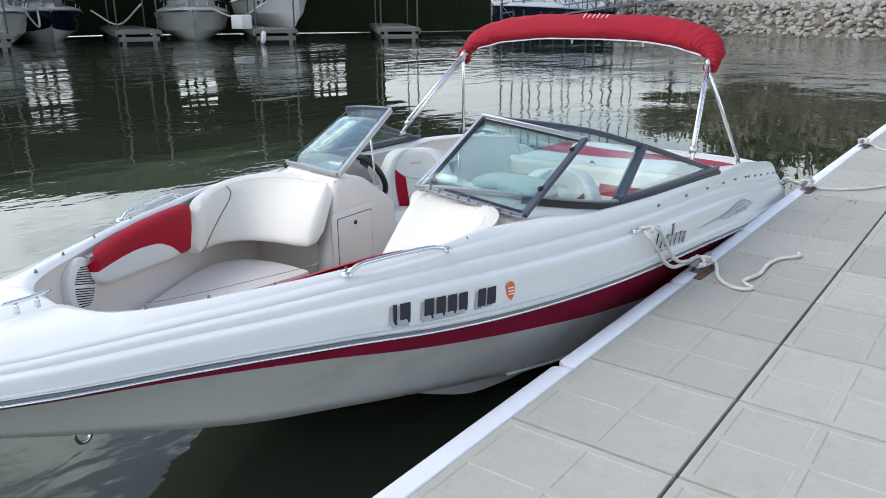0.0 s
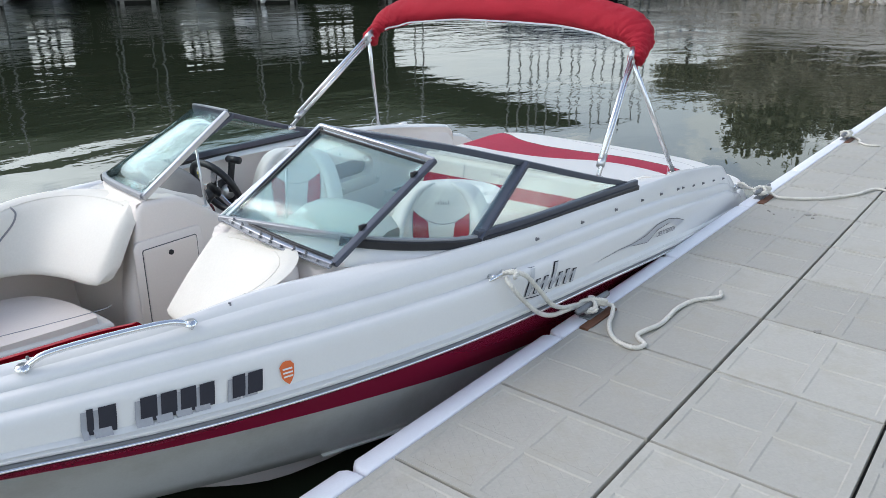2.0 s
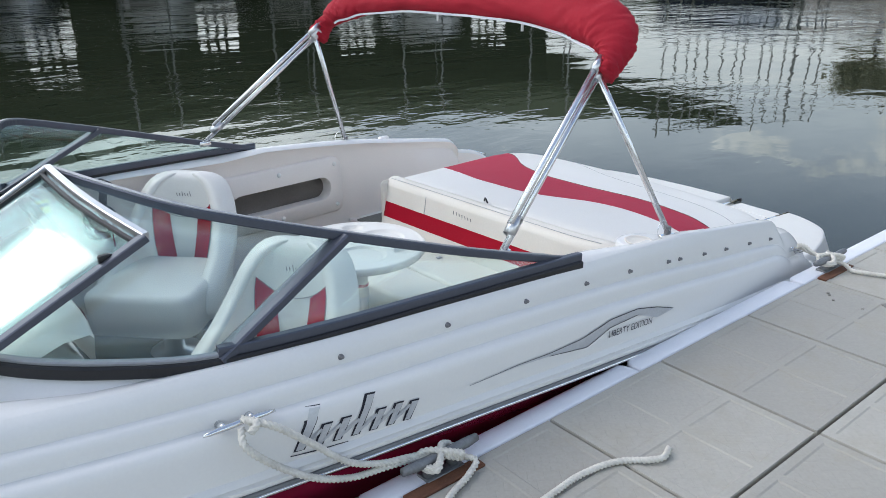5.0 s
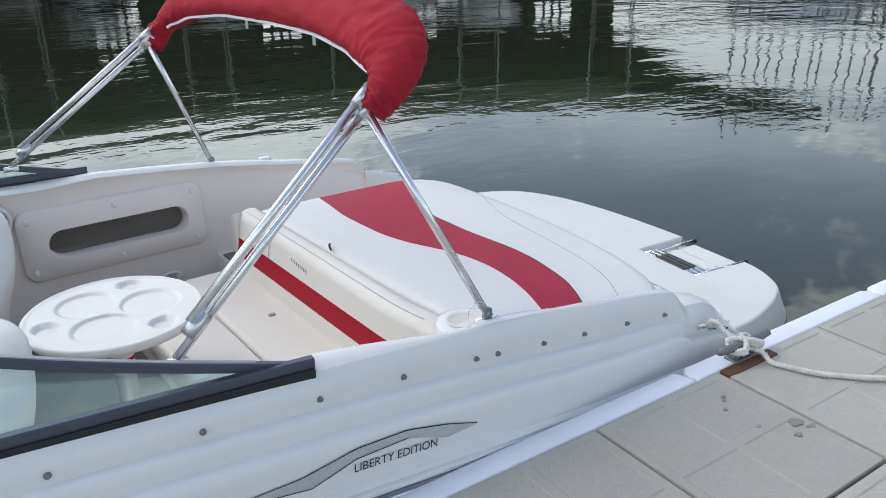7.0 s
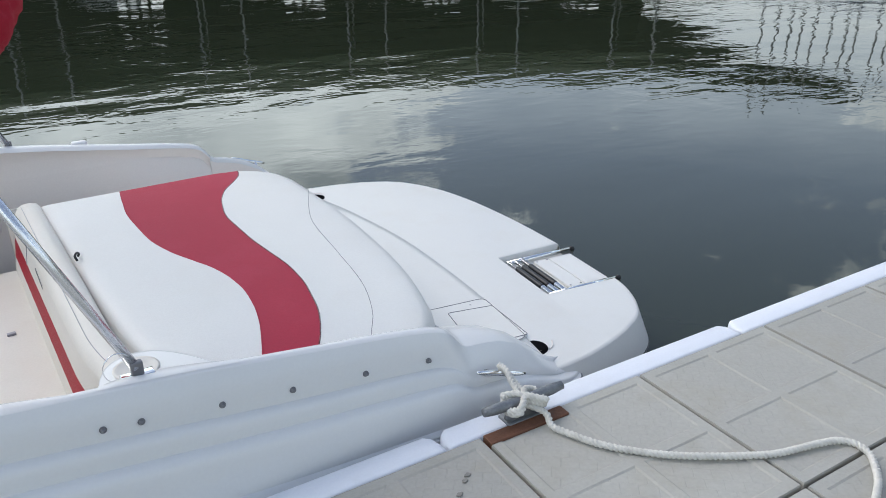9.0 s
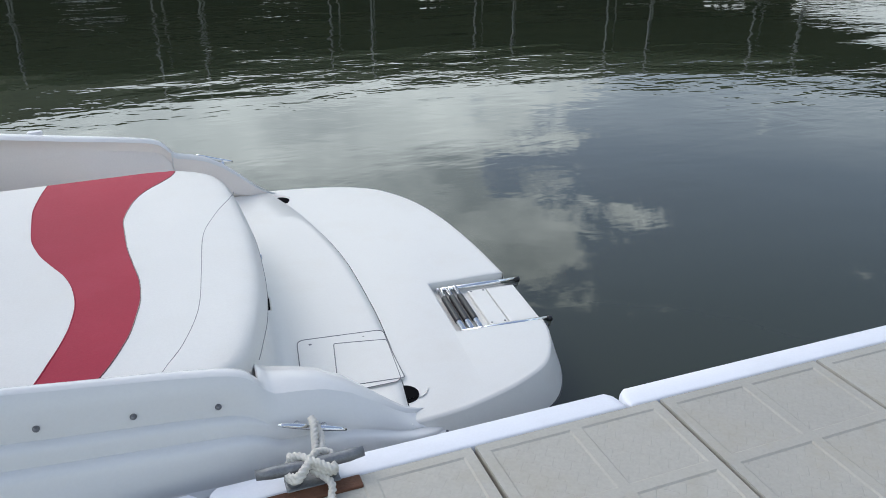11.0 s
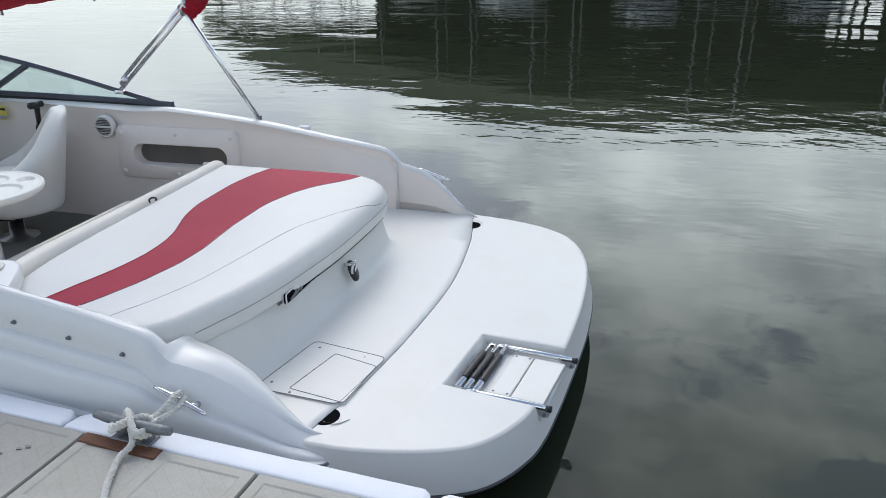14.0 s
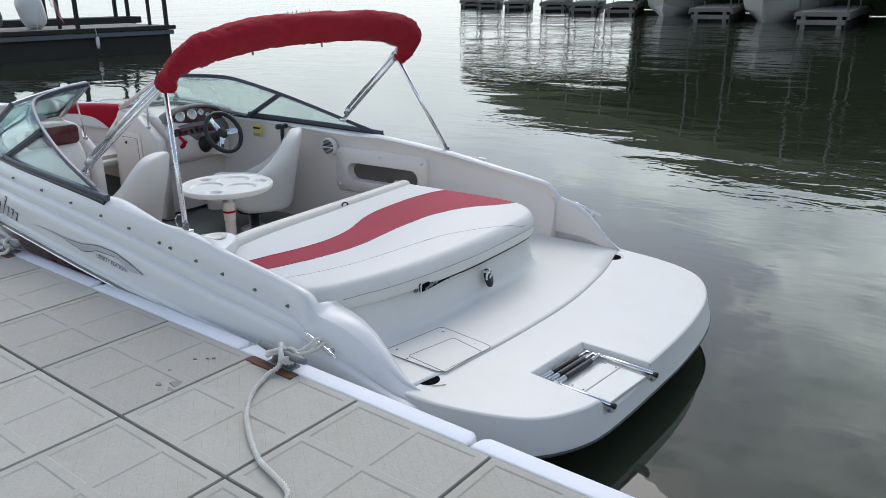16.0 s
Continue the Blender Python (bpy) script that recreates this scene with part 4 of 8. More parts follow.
# boarding ladder, folded into its recess
LB = BOAT @ LAD
ladder = thing("boarding_ladder", "folded chrome boarding ladder with black rubber treads, on the swim platform", "ladder", LB @ pose(-0.2, 0, 0))
for y in (-0.179, 0.179):
    part("rail", tube([(-0.375, y, 0.002), (-0.2, y, 0.004), (-0.012, y, 0.004)], 0.0115, 12), CHROME, ladder, "", True, LB)
    part("end_cap", tube([(-0.014, y, 0.004), (0.004, y, 0.004)], 0.0124, 12), BLACK, ladder, "black end cap", True, LB)
    part("collar", tube([(-0.300, y, 0.003), (-0.285, y, 0.003)], 0.0128, 12), ALU, ladder, "", True, LB)
    prof = [(-0.075, 0.0), (-0.004, 0.0), (0.0, -0.012), (-0.006, -0.026), (-0.022, -0.031), (-0.050, -0.020)]
    bm = bmesh.new()
    for dy in (-0.010, 0.010):
        bm.faces.new([bm.verts.new((x, y + dy, z)) for x, z in prof])
    fs = list(bm.faces)
    for k in range(len(prof)):
        a, b = fs[0].verts, fs[1].verts
        bm.faces.new((a[k], a[(k + 1) % len(prof)], b[(k + 1) % len(prof)], b[k]))
    bmesh.ops.recalc_face_normals(bm, faces=bm.faces)
    br = part("bracket", bm, ALU, ladder, "dull steel hinge bracket", False, LB)
    part("hinge_bolt", tube([(-0.018, y - 0.016, -0.016), (-0.018, y + 0.016, -0.016)], 0.0065, 10), STUD, br, "", True, LB)
for x in (-0.362, -0.328, -0.292):
    rung = part("rung", tube([(x, -0.176, 0.003), (x, 0.176, 0.003)], 0.0115, 12), CHROME, ladder, "", True, LB)
    part("tread", tube([(x, -0.105, 0.003), (x, -0.095, 0.003), (x, 0.095, 0.003), (x, 0.105, 0.003)], lambda k: 0.0138 if 0.2 < k < 0.8 else 0.0126, 12), BLACK, rung, "black ribbed rubber tread", True, LB)


def horn_cleat(name, parent, p, along, up, length, mat, space=BOAT, height=0.035):
    """A two-horned cleat."""
    a, n = Vector(along).normalized(), Vector(up).normalized()
    p = Vector(p)
    pts = [p + a * (length / 2 * t) + n * (height + 0.004 * abs(t) ** 2) for t in (-1, -0.8, -0.5, 0, 0.5, 0.8, 1)]
    bm = tube(pts, lambda k: length * 0.045 * (1.0 - 0.55 * abs(2 * k - 1) ** 2), 10)
    for t in (-0.2, 0.2):
        tube([p + a * length * t - n * 0.004, p + a * length * t + n * (height * 0.5), p + a * length * t + n * height], lambda k: length * (0.06 - 0.02 * k), 10, bm)
    return part(name, bm, mat, parent, "", True, space)


for sgn in (-1, 1):
    q = side_point(-2.89, 0.62, sgn > 0)
    horn_cleat("mooring_cleat", boat, q, (1, 0, -0.06), (0, sgn * 1.0, 0.25), 0.20, CHROME)
    q = side_point(0.138, 0.64, sgn > 0) if sgn < 0 else Vector((0.252, 1.106, 0.046))
    horn_cleat("mooring_cleat", boat, q, (1, sgn * 0.06, -0.35), (0, sgn * 1.0, 0.5 if sgn < 0 else 1.6), 0.20, CHROME)
horn_cleat("mooring_cleat", boat, (-5.33, 0.0, 0.472), (1, 0, 0), (0, 0, 1), 0.17, CHROME)
for sgn in (-1, 1):
    pts = spline([(-4.53, sgn * 0.672, 0.475), (-4.505, sgn * 0.68, 0.496), (-4.46, sgn * 0.696, 0.511), (-4.33, sgn * 0.742, 0.516), (-4.19, sgn * 0.79, 0.514), (-4.13, sgn * 0.81, 0.502), (-4.095, sgn * 0.82, 0.478)], 6)
    part("grab_rail", tube(pts, 0.0098, 10), CHROME, boat, "bent chrome grab rail", True, BOAT)
    for u, v in ((-4.53, 0.672), (-4.10, 0.818)):
        part("rail_foot", lathe([(0.022, 0.0), (0.020, 0.006), (0.012, 0.012)], 16, pose(u, sgn * v, gun_z(u) + 0.012)), CHROME, boat, "", True, BOAT)
# bow eye
pts = [(-5.215 + 0.030 * math.cos(a), 0.0, -0.045 + 0.035 * math.sin(a)) for a in np.linspace(0, 2 * math.pi, 21)[:-1]]
part("bow_eye", tube(pts, 0.008, 8, closed=True), CHROME, boat, "chrome bow eye", True, BOAT)
# small vents on the gunwale ends
part("light_lens", box(-0.62, -0.55, 1.13, 1.17, 0.297, 0.322, 0.008), FARWHITE, boat, "small stern light", True, BOAT)

# ---- sun pad over the engine ----
pad_front = pchip([-1.2, -1.06, -0.9, -0.5, 0.3, 0.65], [-0.60, -0.70, -0.80, -0.84, -0.86, -0.87])
pad_aft = pchip([-1.22, -1.17, -1.1, -0.95, -0.8, -0.49, -0.1, 0.2, 0.38, 0.48, 0.55, 0.60, 0.635, 0.65], [-0.22, -0.06, 0.01, 0.07, 0.115, 0.17, 0.205, 0.21, 0.205, 0.185, 0.14, 0.05, -0.2, -0.55])
red_l = pchip([-1.15, -1.089, -0.987, -0.873, -0.759, -0.625, -0.534, -0.422, -0.307, -0.186, -0.004, 0.247, 0.45, 0.60, 0.65], [-0.575, -0.553, -0.513, -0.474, -0.447, -0.433, -0.438, -0.459, -0.502, -0.546, -0.579, -0.584, -0.562, -0.538, -0.530])
red_r = pchip([-1.2, -1.133, -1.068, -0.978, -0.891, -0.79, -0.678, -0.547, -0.393, -0.226, -0.015, 0.193, 0.324, 0.454, 0.514, 0.57, 0.65], [-0.44, -0.409, -0.367, -0.321, -0.288, -0.264, -0.243, -0.236, -0.247, -0.257, -0.256, -0.214, -0.158, -0.060, -0.02, 0.0, 0.01])


def pad_z(u, v):
    """The upholstered top: domed, with rolled rims."""
    d = min(u - pad_front(v), pad_aft(v) - u, 1.4 * (v + 1.22), 1.4 * (0.65 - v))
    d = max(d, 0.0)
    z = 0.206 - 0.030 * math.exp(-d / 0.012) + 0.016 * (1 - math.exp(-d / 0.25))
    return z - 0.05 * max(0, (u - 0.0)) - 0.03 * max(0.0, -0.95 - v)


def pad_piece(name, f0, f1, mat, skirt0, skirt1, label=""):
    rows = []
    for v in np.concatenate([np.linspace(-1.215, -1.15, 5), np.linspace(-1.12, 0.57, 44), np.linspace(0.59, 0.648, 6)]):
        a, b = min(max(f0(v), pad_front(v)), pad_aft(v)), min(max(f1(v), pad_front(v)), pad_aft(v))
        if b - a < 0.004:
            b = a + 0.002
        row = []
        if skirt0:
            row += [Vector((a - 0.0, v, 0.08)), Vector((a - 0.012, v, 0.10)), Vector((a - 0.012, v, 0.128))]
        ks = [0.5 - 0.5 * math.cos(math.pi * i / 14) for i in range(15)]
        row += [Vector((a + (b - a) * k, v, pad_z(a + (b - a) * k, v))) for k in ks]
        if skirt1:
            zb = pad_z(b, v)
            row += [Vector((b + 0.008, v, zb - 0.012)), Vector((b + 0.013, v, zb - 0.035)), Vector((b + 0.009, v, zb - 0.082)), Vector((b + 0.002, v, zb - 0.097)), Vector((b - 0.014, v, zb - 0.101))]
        rows.append(row)
    return part(name, grid_mesh(rows), mat, sunpad, label, True, BOAT)


sunpad = thing("sun_pad", "padded white vinyl sun pad with a curved faded red stripe", "cushion", BOAT @ pose(-0.35, -0.2, 0.08))
pad_piece("front_cushion", pad_front, red_l, VINYL, True, False)
pad_piece("red_panel", red_l, red_r, VINYLROSE, False, False, "faded red vinyl panel")
pad_piece("aft_cushion", red_r, pad_aft, VINYL, False, True)
for f, off in ((red_l, 0.0), (red_r, 0.0)):
    part("piping", tube([Vector((f(v) + off, v, pad_z(f(v), v) + 0.0)) for v in np.linspace(-1.09, 0.62, 60)], 0.0022, 6), DASH if f is red_r else VINYLROSE, sunpad, "thin piping", True, BOAT)
seam = pchip([-1.16, -1.128, -1.009, -0.799, -0.549, -0.223, 0.004, 0.2, 0.35], [-0.24, -0.226, -0.155, -0.08, -0.037, 0.016, 0.10, 0.19, 0.225])
part("stitching", tube([Vector((seam(v), v, pad_z(seam(v), v) - 0.0005)) for v in np.linspace(-1.15, 0.33, 50)], 0.0014, 6), PIPING, sunpad, "", True, BOAT)
vv_ = [v for v in np.linspace(-1.05, 0.52, 50)]
low_ = [v for v in np.linspace(-0.50, 0.58, 40)]
part("skirt_seam", tube([Vector((pad_aft(v) + 0.0135, v, pad_z(pad_aft(v), v) - 0.036)) for v in vv_], 0.0014, 5), PIPING, sunpad, "", True, BOAT)
# a near-black bar stands for the shade under the pad's skirt
part("gap_strip", tube([Vector((pad_aft(v) - 0.006, v, pad_z(pad_aft(v), v) - 0.104)) for v in low_], 0.0040, 6), DEEP, sunpad, "dark bar for the shade in the gap under the pad", True, BOAT)
part("pull_strap", tube(spline([(-0.842, -0.052, 0.205), (-0.846, -0.046, 0.222), (-0.836, -0.028, 0.226), (-0.828, -0.016, 0.216), (-0.834, -0.020, 0.208)], 5), 0.0045, 8), BLACK, sunpad, "black pull loop", True, BOAT)
# moulded base under the pad
bm = bmesh.new()
rows = []
for v in np.linspace(-1.12, 0.63, 30):
    rows.append([Vector((-0.88, v, FLOOR_Z)), Vector((-0.88, v, 0.11)), Vector((trans_u(v) - 0.045, v, 0.11)), Vector((trans_u(v) - 0.03, v, -0.12))])
edged(part("engine_cover", grid_mesh(rows), GELDECK, boat, "moulded engine cover under the sun pad", True, BOAT))
part("engine_cover_end", box(-0.88, 0.10, 0.59, 0.632, FLOOR_Z, 0.11, 0.01), GELDECK, boat, "", True, BOAT)
for a, b in ((-0.62, -0.40), (0.30, 0.44)):
    mid = trans_u((a + b) / 2) - (0.008 if a < 0 else 0.018)
    # solid block, its near-black stands for shade inside the slot
    slot = part("vent_slot", box(mid - 0.006, mid + 0.006, a, b, 0.052, 0.096, 0.004), DEEP, boat, "dark block for the shade inside a transom slot under the pad", True, BOAT)
    part("slot_rim", tube([(mid + 0.007, y, z) for y, z in rounded(a, b, 0.050, 0.098, 0.010)], 0.0032, 6, closed=True), GELDECK, slot, "white moulded rim", True, BOAT)
    for k in range(3):
        y = a + (b - a) * (0.3 + 0.2 * k)
        part("hose", tube(spline([(mid + 0.004, y - 0.03, 0.060), (mid + 0.007, y, 0.066 + 0.006 * k), (mid + 0.004, y + 0.03, 0.082)], 5), 0.005, 7), PIPING, slot, "grey hose", True, BOAT)

# cup holder shelf beside the pad
shelf_edge = pchip([-0.985, -0.970, -0.950, -0.925, -0.89, -0.855, -0.815, -0.775, -0.735, -0.69, -0.65], [1.135, 1.03, 0.965, 0.925, 0.902, 0.896, 0.905, 0.935, 0.985, 1.06, 1.13])
rows = []
for u in [-0.985, -0.98, -0.975, -0.97] + list(np.linspace(-0.96, -0.65, 28)):
    e, v = deck_row(u, -1), shelf_edge(u)
    a, z = e[2] + Vector((0, 0, 0.003)), 0.258
    w = max(-a.y - v, 0.004)
    rows.append([e[1] + Vector((0, 0, 0.001)), a] + [Vector((u, a.y + w * t, z + (a.z - z) * h)) for t, h in ((0.12, 0.90), (0.24, 0.62), (0.36, 0.30), (0.48, 0.09), (0.60, 0.0), (0.92, 0.0), (0.97, -0.02))]
                + [Vector((u, -v, z - 0.010)), Vector((u, -v + 0.003, z - 0.025)), Vector((u, -v + 0.003, 0.06))])
part("side_shelf", grid_mesh(rows), GEL, boat, "white shelf with a cup holder, faired into the gunwale", True, BOAT)
part("cup_holder", lathe([(0.056, 0.0), (0.060, 0.006), (0.054, 0.008), (0.046, 0.004), (0.040, 0.0015), (0.0, 0.001)], 28, pose(-0.866, -1.000, 0.2578)), VINYLCREAM, boat, "cream plastic cup holder", True, BOAT)

# step and mat of the passage beside the pad
part("passage_step", box(-0.96, -0.86, 0.632, 1.06, FLOOR_Z, -0.128, 0.012), GELIN, boat, "", True, BOAT)
part("passage_mat", box(-0.95, -0.55, 0.68, 0.98, -0.130, -0.118, 0.004), CARPET, boat, "dark grey mat in the side passage", False, BOAT)

outlet = part("floor_outlet", lathe([(0.0, 0.004), (0.024, 0.004), (0.030, 0.007), (0.036, 0.002), (0.036, -0.02)], 24, pose(-1.215, 1.038, -0.20, 90, 0, 0) @ Matrix.Diagonal((1.5, 0.8, 1, 1))), GELDECK, boat, "small oval vent in the cockpit wall", True, BOAT)
for k in (-1, 0, 1):
    part("vent_slot", box(-1.238, -1.192, 1.0325, 1.0345, -0.2015 + 0.011 * k, -0.1985 + 0.011 * k), DARKGREY, outlet, "", False, BOAT)

# ---- aft bench ----
bench = thing("aft_bench", "cream vinyl aft bench with a bright red band across its backrest", "bench seat", BOAT @ pose(-1.1, -0.1, FLOOR_Z))


def bench_front(v, z):
    """Front face of the backrest, leaning aft."""
    x = -1.00 + 0.05 * (z + 0.1) / 0.3
    if v < -0.62:
        x += 0.05 * ((-0.62 - v) / 0.35) ** 2
    return x


def bench_back(name, z0, z1, mat, label="", rim=False):
    rows = []
    for v in np.linspace(-0.99, 0.66, 40):
        r = []
        for k in np.linspace(0, 1, 9):
            z = z0 + (z1 - z0) * k
            bulge = 0.012
            r.append(Vector((bench_front(v, z) - bulge, v, z)))
        if rim:
            x = bench_front(v, z1)
            dip = 0.05 * max(0.0, (-0.84 - v) / 0.12) ** 2
            r += [Vector((x + 0.008, v, z1 + 0.020 - dip)), Vector((x + 0.026, v, z1 + 0.031 - dip)), Vector((x + 0.055, v, z1 + 0.034 - dip)), Vector((x + 0.082, v, z1 + 0.027 - dip)), Vector((x + 0.096, v, z1 + 0.008 - dip)), Vector((x + 0.10, v, z1 - 0.06))]
        rows.append(r)
    return part(name, grid_mesh(rows, cap=True), mat, bench, label, True, BOAT)


bench_back("backrest", 0.088, 0.185, VINYLCREAM, "", True)
bench_back("red_band", 0.0, 0.088, VINYLRED, "bright red vinyl band")
bench_back("lower_back", -0.13, 0.0, VINYLCREAM)
part("backrest_end", box(-1.0, -0.87, 0.64, 0.668, -0.13, 0.205, 0.02, 3), VINYLCREAM, bench, "", True, BOAT)
part("stitching", tube([Vector((bench_front(v, 0.185) + 0.020, v, 0.185 + 0.0295)) for v in np.linspace(-0.84, 0.64, 40)], 0.0012, 5), INKGREY, bench, "", True, BOAT)
part("seam", tube([(bench_front(0.3, z) - 0.0135, 0.30, z) for z in np.linspace(0.09, 0.185, 6)], 0.0014, 6), INKGREY, bench, "", True, BOAT)
for a, b, z in ((-1.285, -0.985, -0.066), (-1.57, -1.290, -0.070)):
    part("seat_cushion", prism(rounded(a, b, -1.0, 0.66, 0.035), -0.19, z, 0.022, 4), VINYLCREAM, bench, "", True, BOAT)
part("pull_tab", box(-1.115, -1.085, 0.035, 0.055, -0.070, -0.058, 0.003), INKGREY, bench, "small grey pull tab", True, BOAT)
edged(part("seat_base", box(-1.53, -0.99, -1.02, 0.62, FLOOR_Z, -0.185, 0.015), GELIN, bench, "", True, BOAT))
# the model name on the backrest: a plain dark scribble of strokes
for i in range(7):
    v = 0.075 - 0.022 * i
    z = 0.160 - 0.002 * i
    h = 0.03 if i in (0, 3) else 0.017
    part("lettering", tube([(bench_front(v, z) - 0.014, v, z), (bench_front(v, z) - 0.014, v - 0.004, z - h)], 0.0022, 6), PIPING, bench, "small dark lettering strokes", True, BOAT)

# ---- cockpit table ----
table = thing("cockpit_table", "round white plastic table with moulded cup hollows on a pedestal", "table", BOAT @ pose(-1.76, -0.165, FLOOR_Z))
TC = pose(-1.77, -0.160, 0.020)
def hollow(x, y):
    """Depth of the moulded hollows: three plates and three cups."""
    d = 0.0
    for a, rad, size, deep in ((120, 0.128, 0.106, 0.010), (240, 0.128, 0.106, 0.010), (0, 0.128, 0.106, 0.010), (180, 0.222, 0.046, 0.016), (60, 0.222, 0.046, 0.016), (300, 0.222, 0.046, 0.016)):
        k = (size - math.hypot(x - rad * math.cos(radians(a)), y - rad * math.sin(radians(a)))) / 0.008
        k = min(1.0, max(0.0, k))
        d = max(d, deep * k * k * (3 - 2 * k))
    return d


rows = []
for i in range(46):
    r = 0.282 * i / 45 + 0.0005
    rows.append([Vector((r * math.cos(a), r * math.sin(a), 0.2235 - hollow(r * math.cos(a), r * math.sin(a)))) for a in np.linspace(0, 2 * math.pi, 121)[:-1]])
for r, z in ((0.288, 0.227), (0.296, 0.2265), (0.3015, 0.221), (0.302, 0.207), (0.293, 0.192), (0.27, 0.186), (0.05, 0.186)):
    rows.append([Vector((r * math.cos(a), r * math.sin(a), z)) for a in np.linspace(0, 2 * math.pi, 121)[:-1]])
part("tabletop", grid_mesh(rows, close_v=True, cap=True), GELDECK, table, "white tabletop with moulded hollows", True, BOAT @ TC)
part("pedestal", lathe([(0.0, FLOOR_Z), (0.10, FLOOR_Z), (0.10, FLOOR_Z + 0.012), (0.038, FLOOR_Z + 0.03), (0.036, 0.10), (0.05, 0.17), (0.09, 0.189), (0.0, 0.189)], 28, TC), ALU, table, "aluminium pedestal", True, BOAT)
part("pedestal_sleeve", lathe([(0.039, -0.02), (0.040, -0.018), (0.040, 0.10), (0.039, 0.102)], 28, TC), VINYLCREAM, table, "", True, BOAT)
part("warning_label", lathe([(0.0408, 0.03), (0.0408, 0.045)], 28, TC), VINYLRED, table, "small red label", True, BOAT)


# ---- captain's chairs ----
def chair(name, u0, v0, turn, label):
    """A bucket seat; built round its own origin, facing -u."""
    M = BOAT @ pose(u0, v0, 0, 0, 0, turn)
    ch = thing(name, label, "chair", M @ pose(0, 0, FLOOR_Z), "captain's chairs")
    width = pchip([-0.15, -0.05, 0.05, 0.18, 0.28, 0.36, 0.40, 0.425, 0.44], [0.285, 0.300, 0.298, 0.280, 0.256, 0.222, 0.190, 0.150, 0.10])
    arm = pchip([-0.15, -0.06, 0.0, 0.06, 0.14, 0.24, 0.36, 0.44], [0.30, 0.42, 0.42, 0.36, 0.22, 0.12, 0.06, 0.02])

    def shell(th, z, inset):
        """A point on the bucket: th -90..90 round the back, inset towards the sitter."""
        s, c = math.sin(radians(th)), math.cos(radians(th))
        w, reach = width(z) - inset * 0.9, arm(z)
        xb = 0.165 + 0.11 * (z + 0.1) / 0.55 - inset
        y = math.copysign(abs(s) ** 0.72, s) * w
        return Vector((xb - (reach - inset * 0.25) * (1 - c ** 0.85 if c > 0 else 1.0), y, z))
    ths = list(np.linspace(-90, 90, 41))
    thick = 0.098
    rows = []
    for z, k in [(-0.15, 0.75), (-0.145, 0.95)] + [(z, 1.0) for z in np.linspace(-0.12, 0.40, 22)] + [(0.418, 0.96), (0.430, 0.85), (0.437, 0.62), (0.440, 0.3)]:
        mid = thick / 2
        rows.append([shell(th, z, mid - mid * k) for th in ths] + [shell(90, z, mid) + Vector((-0.022 * k, 0, 0))] + [shell(th, z, mid + mid * k) for th in ths[::-1]] + [shell(-90, z, mid) + Vector((-0.022 * k, 0, 0))])
    rest = part("backrest", grid_mesh(rows, close_v=True, cap=True), VINYL, ch, "white vinyl bucket back with wrapped sides", True, M)
    inner = lambda s, z, o=0.0: shell(math.degrees(math.asin(math.copysign(min(1.0, abs(s)) ** (1 / 0.72), s))), z, thick + o)
    for sg in (-1, 1):
        rows = []
        for k in np.linspace(0, 1, 15):
            r = []
            for j in np.linspace(0, 1, 7):
                top = 0.245 + 0.065 * j
                z = 0.03 + (top - 0.03) * k
                s0 = 0.20 + 0.20 * k
                s1 = 0.57 + 0.36 * k
                r.append(inner(sg * (s0 + (s1 - s0) * j), z, 0.003))
            rows.append(r)
        part("red_panel", grid_mesh(rows), VINYLRED, rest, "red vinyl inset", True, M)
        part("panel_seam", tube([inner(sg * (0.57 + 0.36 * k), 0.03 + 0.28 * k, 0.003) for k in np.linspace(0, 1, 12)], 0.0016, 5), PIPING, rest, "", True, M)
        part("side_seam", tube([shell(sg * 62, z, thick * 0.12) + Vector((0, sg * 0.004, 0)) for z in np.linspace(-0.1, 0.40, 14)], 0.0018, 5), PIPING, rest, "", True, M)
    arc = [inner(s, 0.31 - 0.075 * math.cos(s * math.pi / 1.9), 0.002) for s in np.linspace(-0.90, 0.90, 24)]
    part("piping", tube(arc, 0.0018, 6), PIPING, rest, "", True, M)
    for i in range(6):
        s = -0.26 + 0.095 * i
        h = 0.024 if i in (0, 3) else 0.015
        part("lettering", tube([inner(s, 0.335, 0.002), inner(s + 0.03, 0.335 + h, 0.002)], 0.0018, 6), PIPING, rest, "small dark lettering strokes", True, M)
    bm = prism(rounded(-0.47, 0.06, -0.25, 0.25, 0.075, 6), -0.115, 0.070, 0.035, 4)
    for v in bm.verts:
        if v.co.z > 0:
            v.co.z += 0.012 * (1 - (v.co.y / 0.23) ** 2) - 0.05 * max(0.0, v.co.x + 0.2)
    cushion = part("seat", bm, VINYL, ch, "white vinyl seat cushion", True, M)
    part("seat_seam", tube([(-0.468, y, -0.01) for y in np.linspace(-0.17, 0.17, 8)], 0.002, 5), PIPING, cushion, "", True, M)
    part("swivel", lathe([(0.0, -0.20), (0.13, -0.20), (0.13, -0.14), (0.10, -0.115), (0.0, -0.115)], 24, Matrix.Translation((-0.15, 0, 0))), BLACK, ch, "black swivel plate", True, M)
    part("pedestal", lathe([(0.0, FLOOR_Z), (0.16, FLOOR_Z), (0.155, FLOOR_Z + 0.01), (0.05, FLOOR_Z + 0.03), (0.04, -0.2), (0.0, -0.2)], 24, Matrix.Translation((-0.15, 0, 0))), ALU, ch, "", True, M)
    part("hinge_plate", box(-0.36, -0.31, -0.246, -0.228, -0.08, -0.02, 0.006), DARKGREY, ch, "", True, M)
    return ch


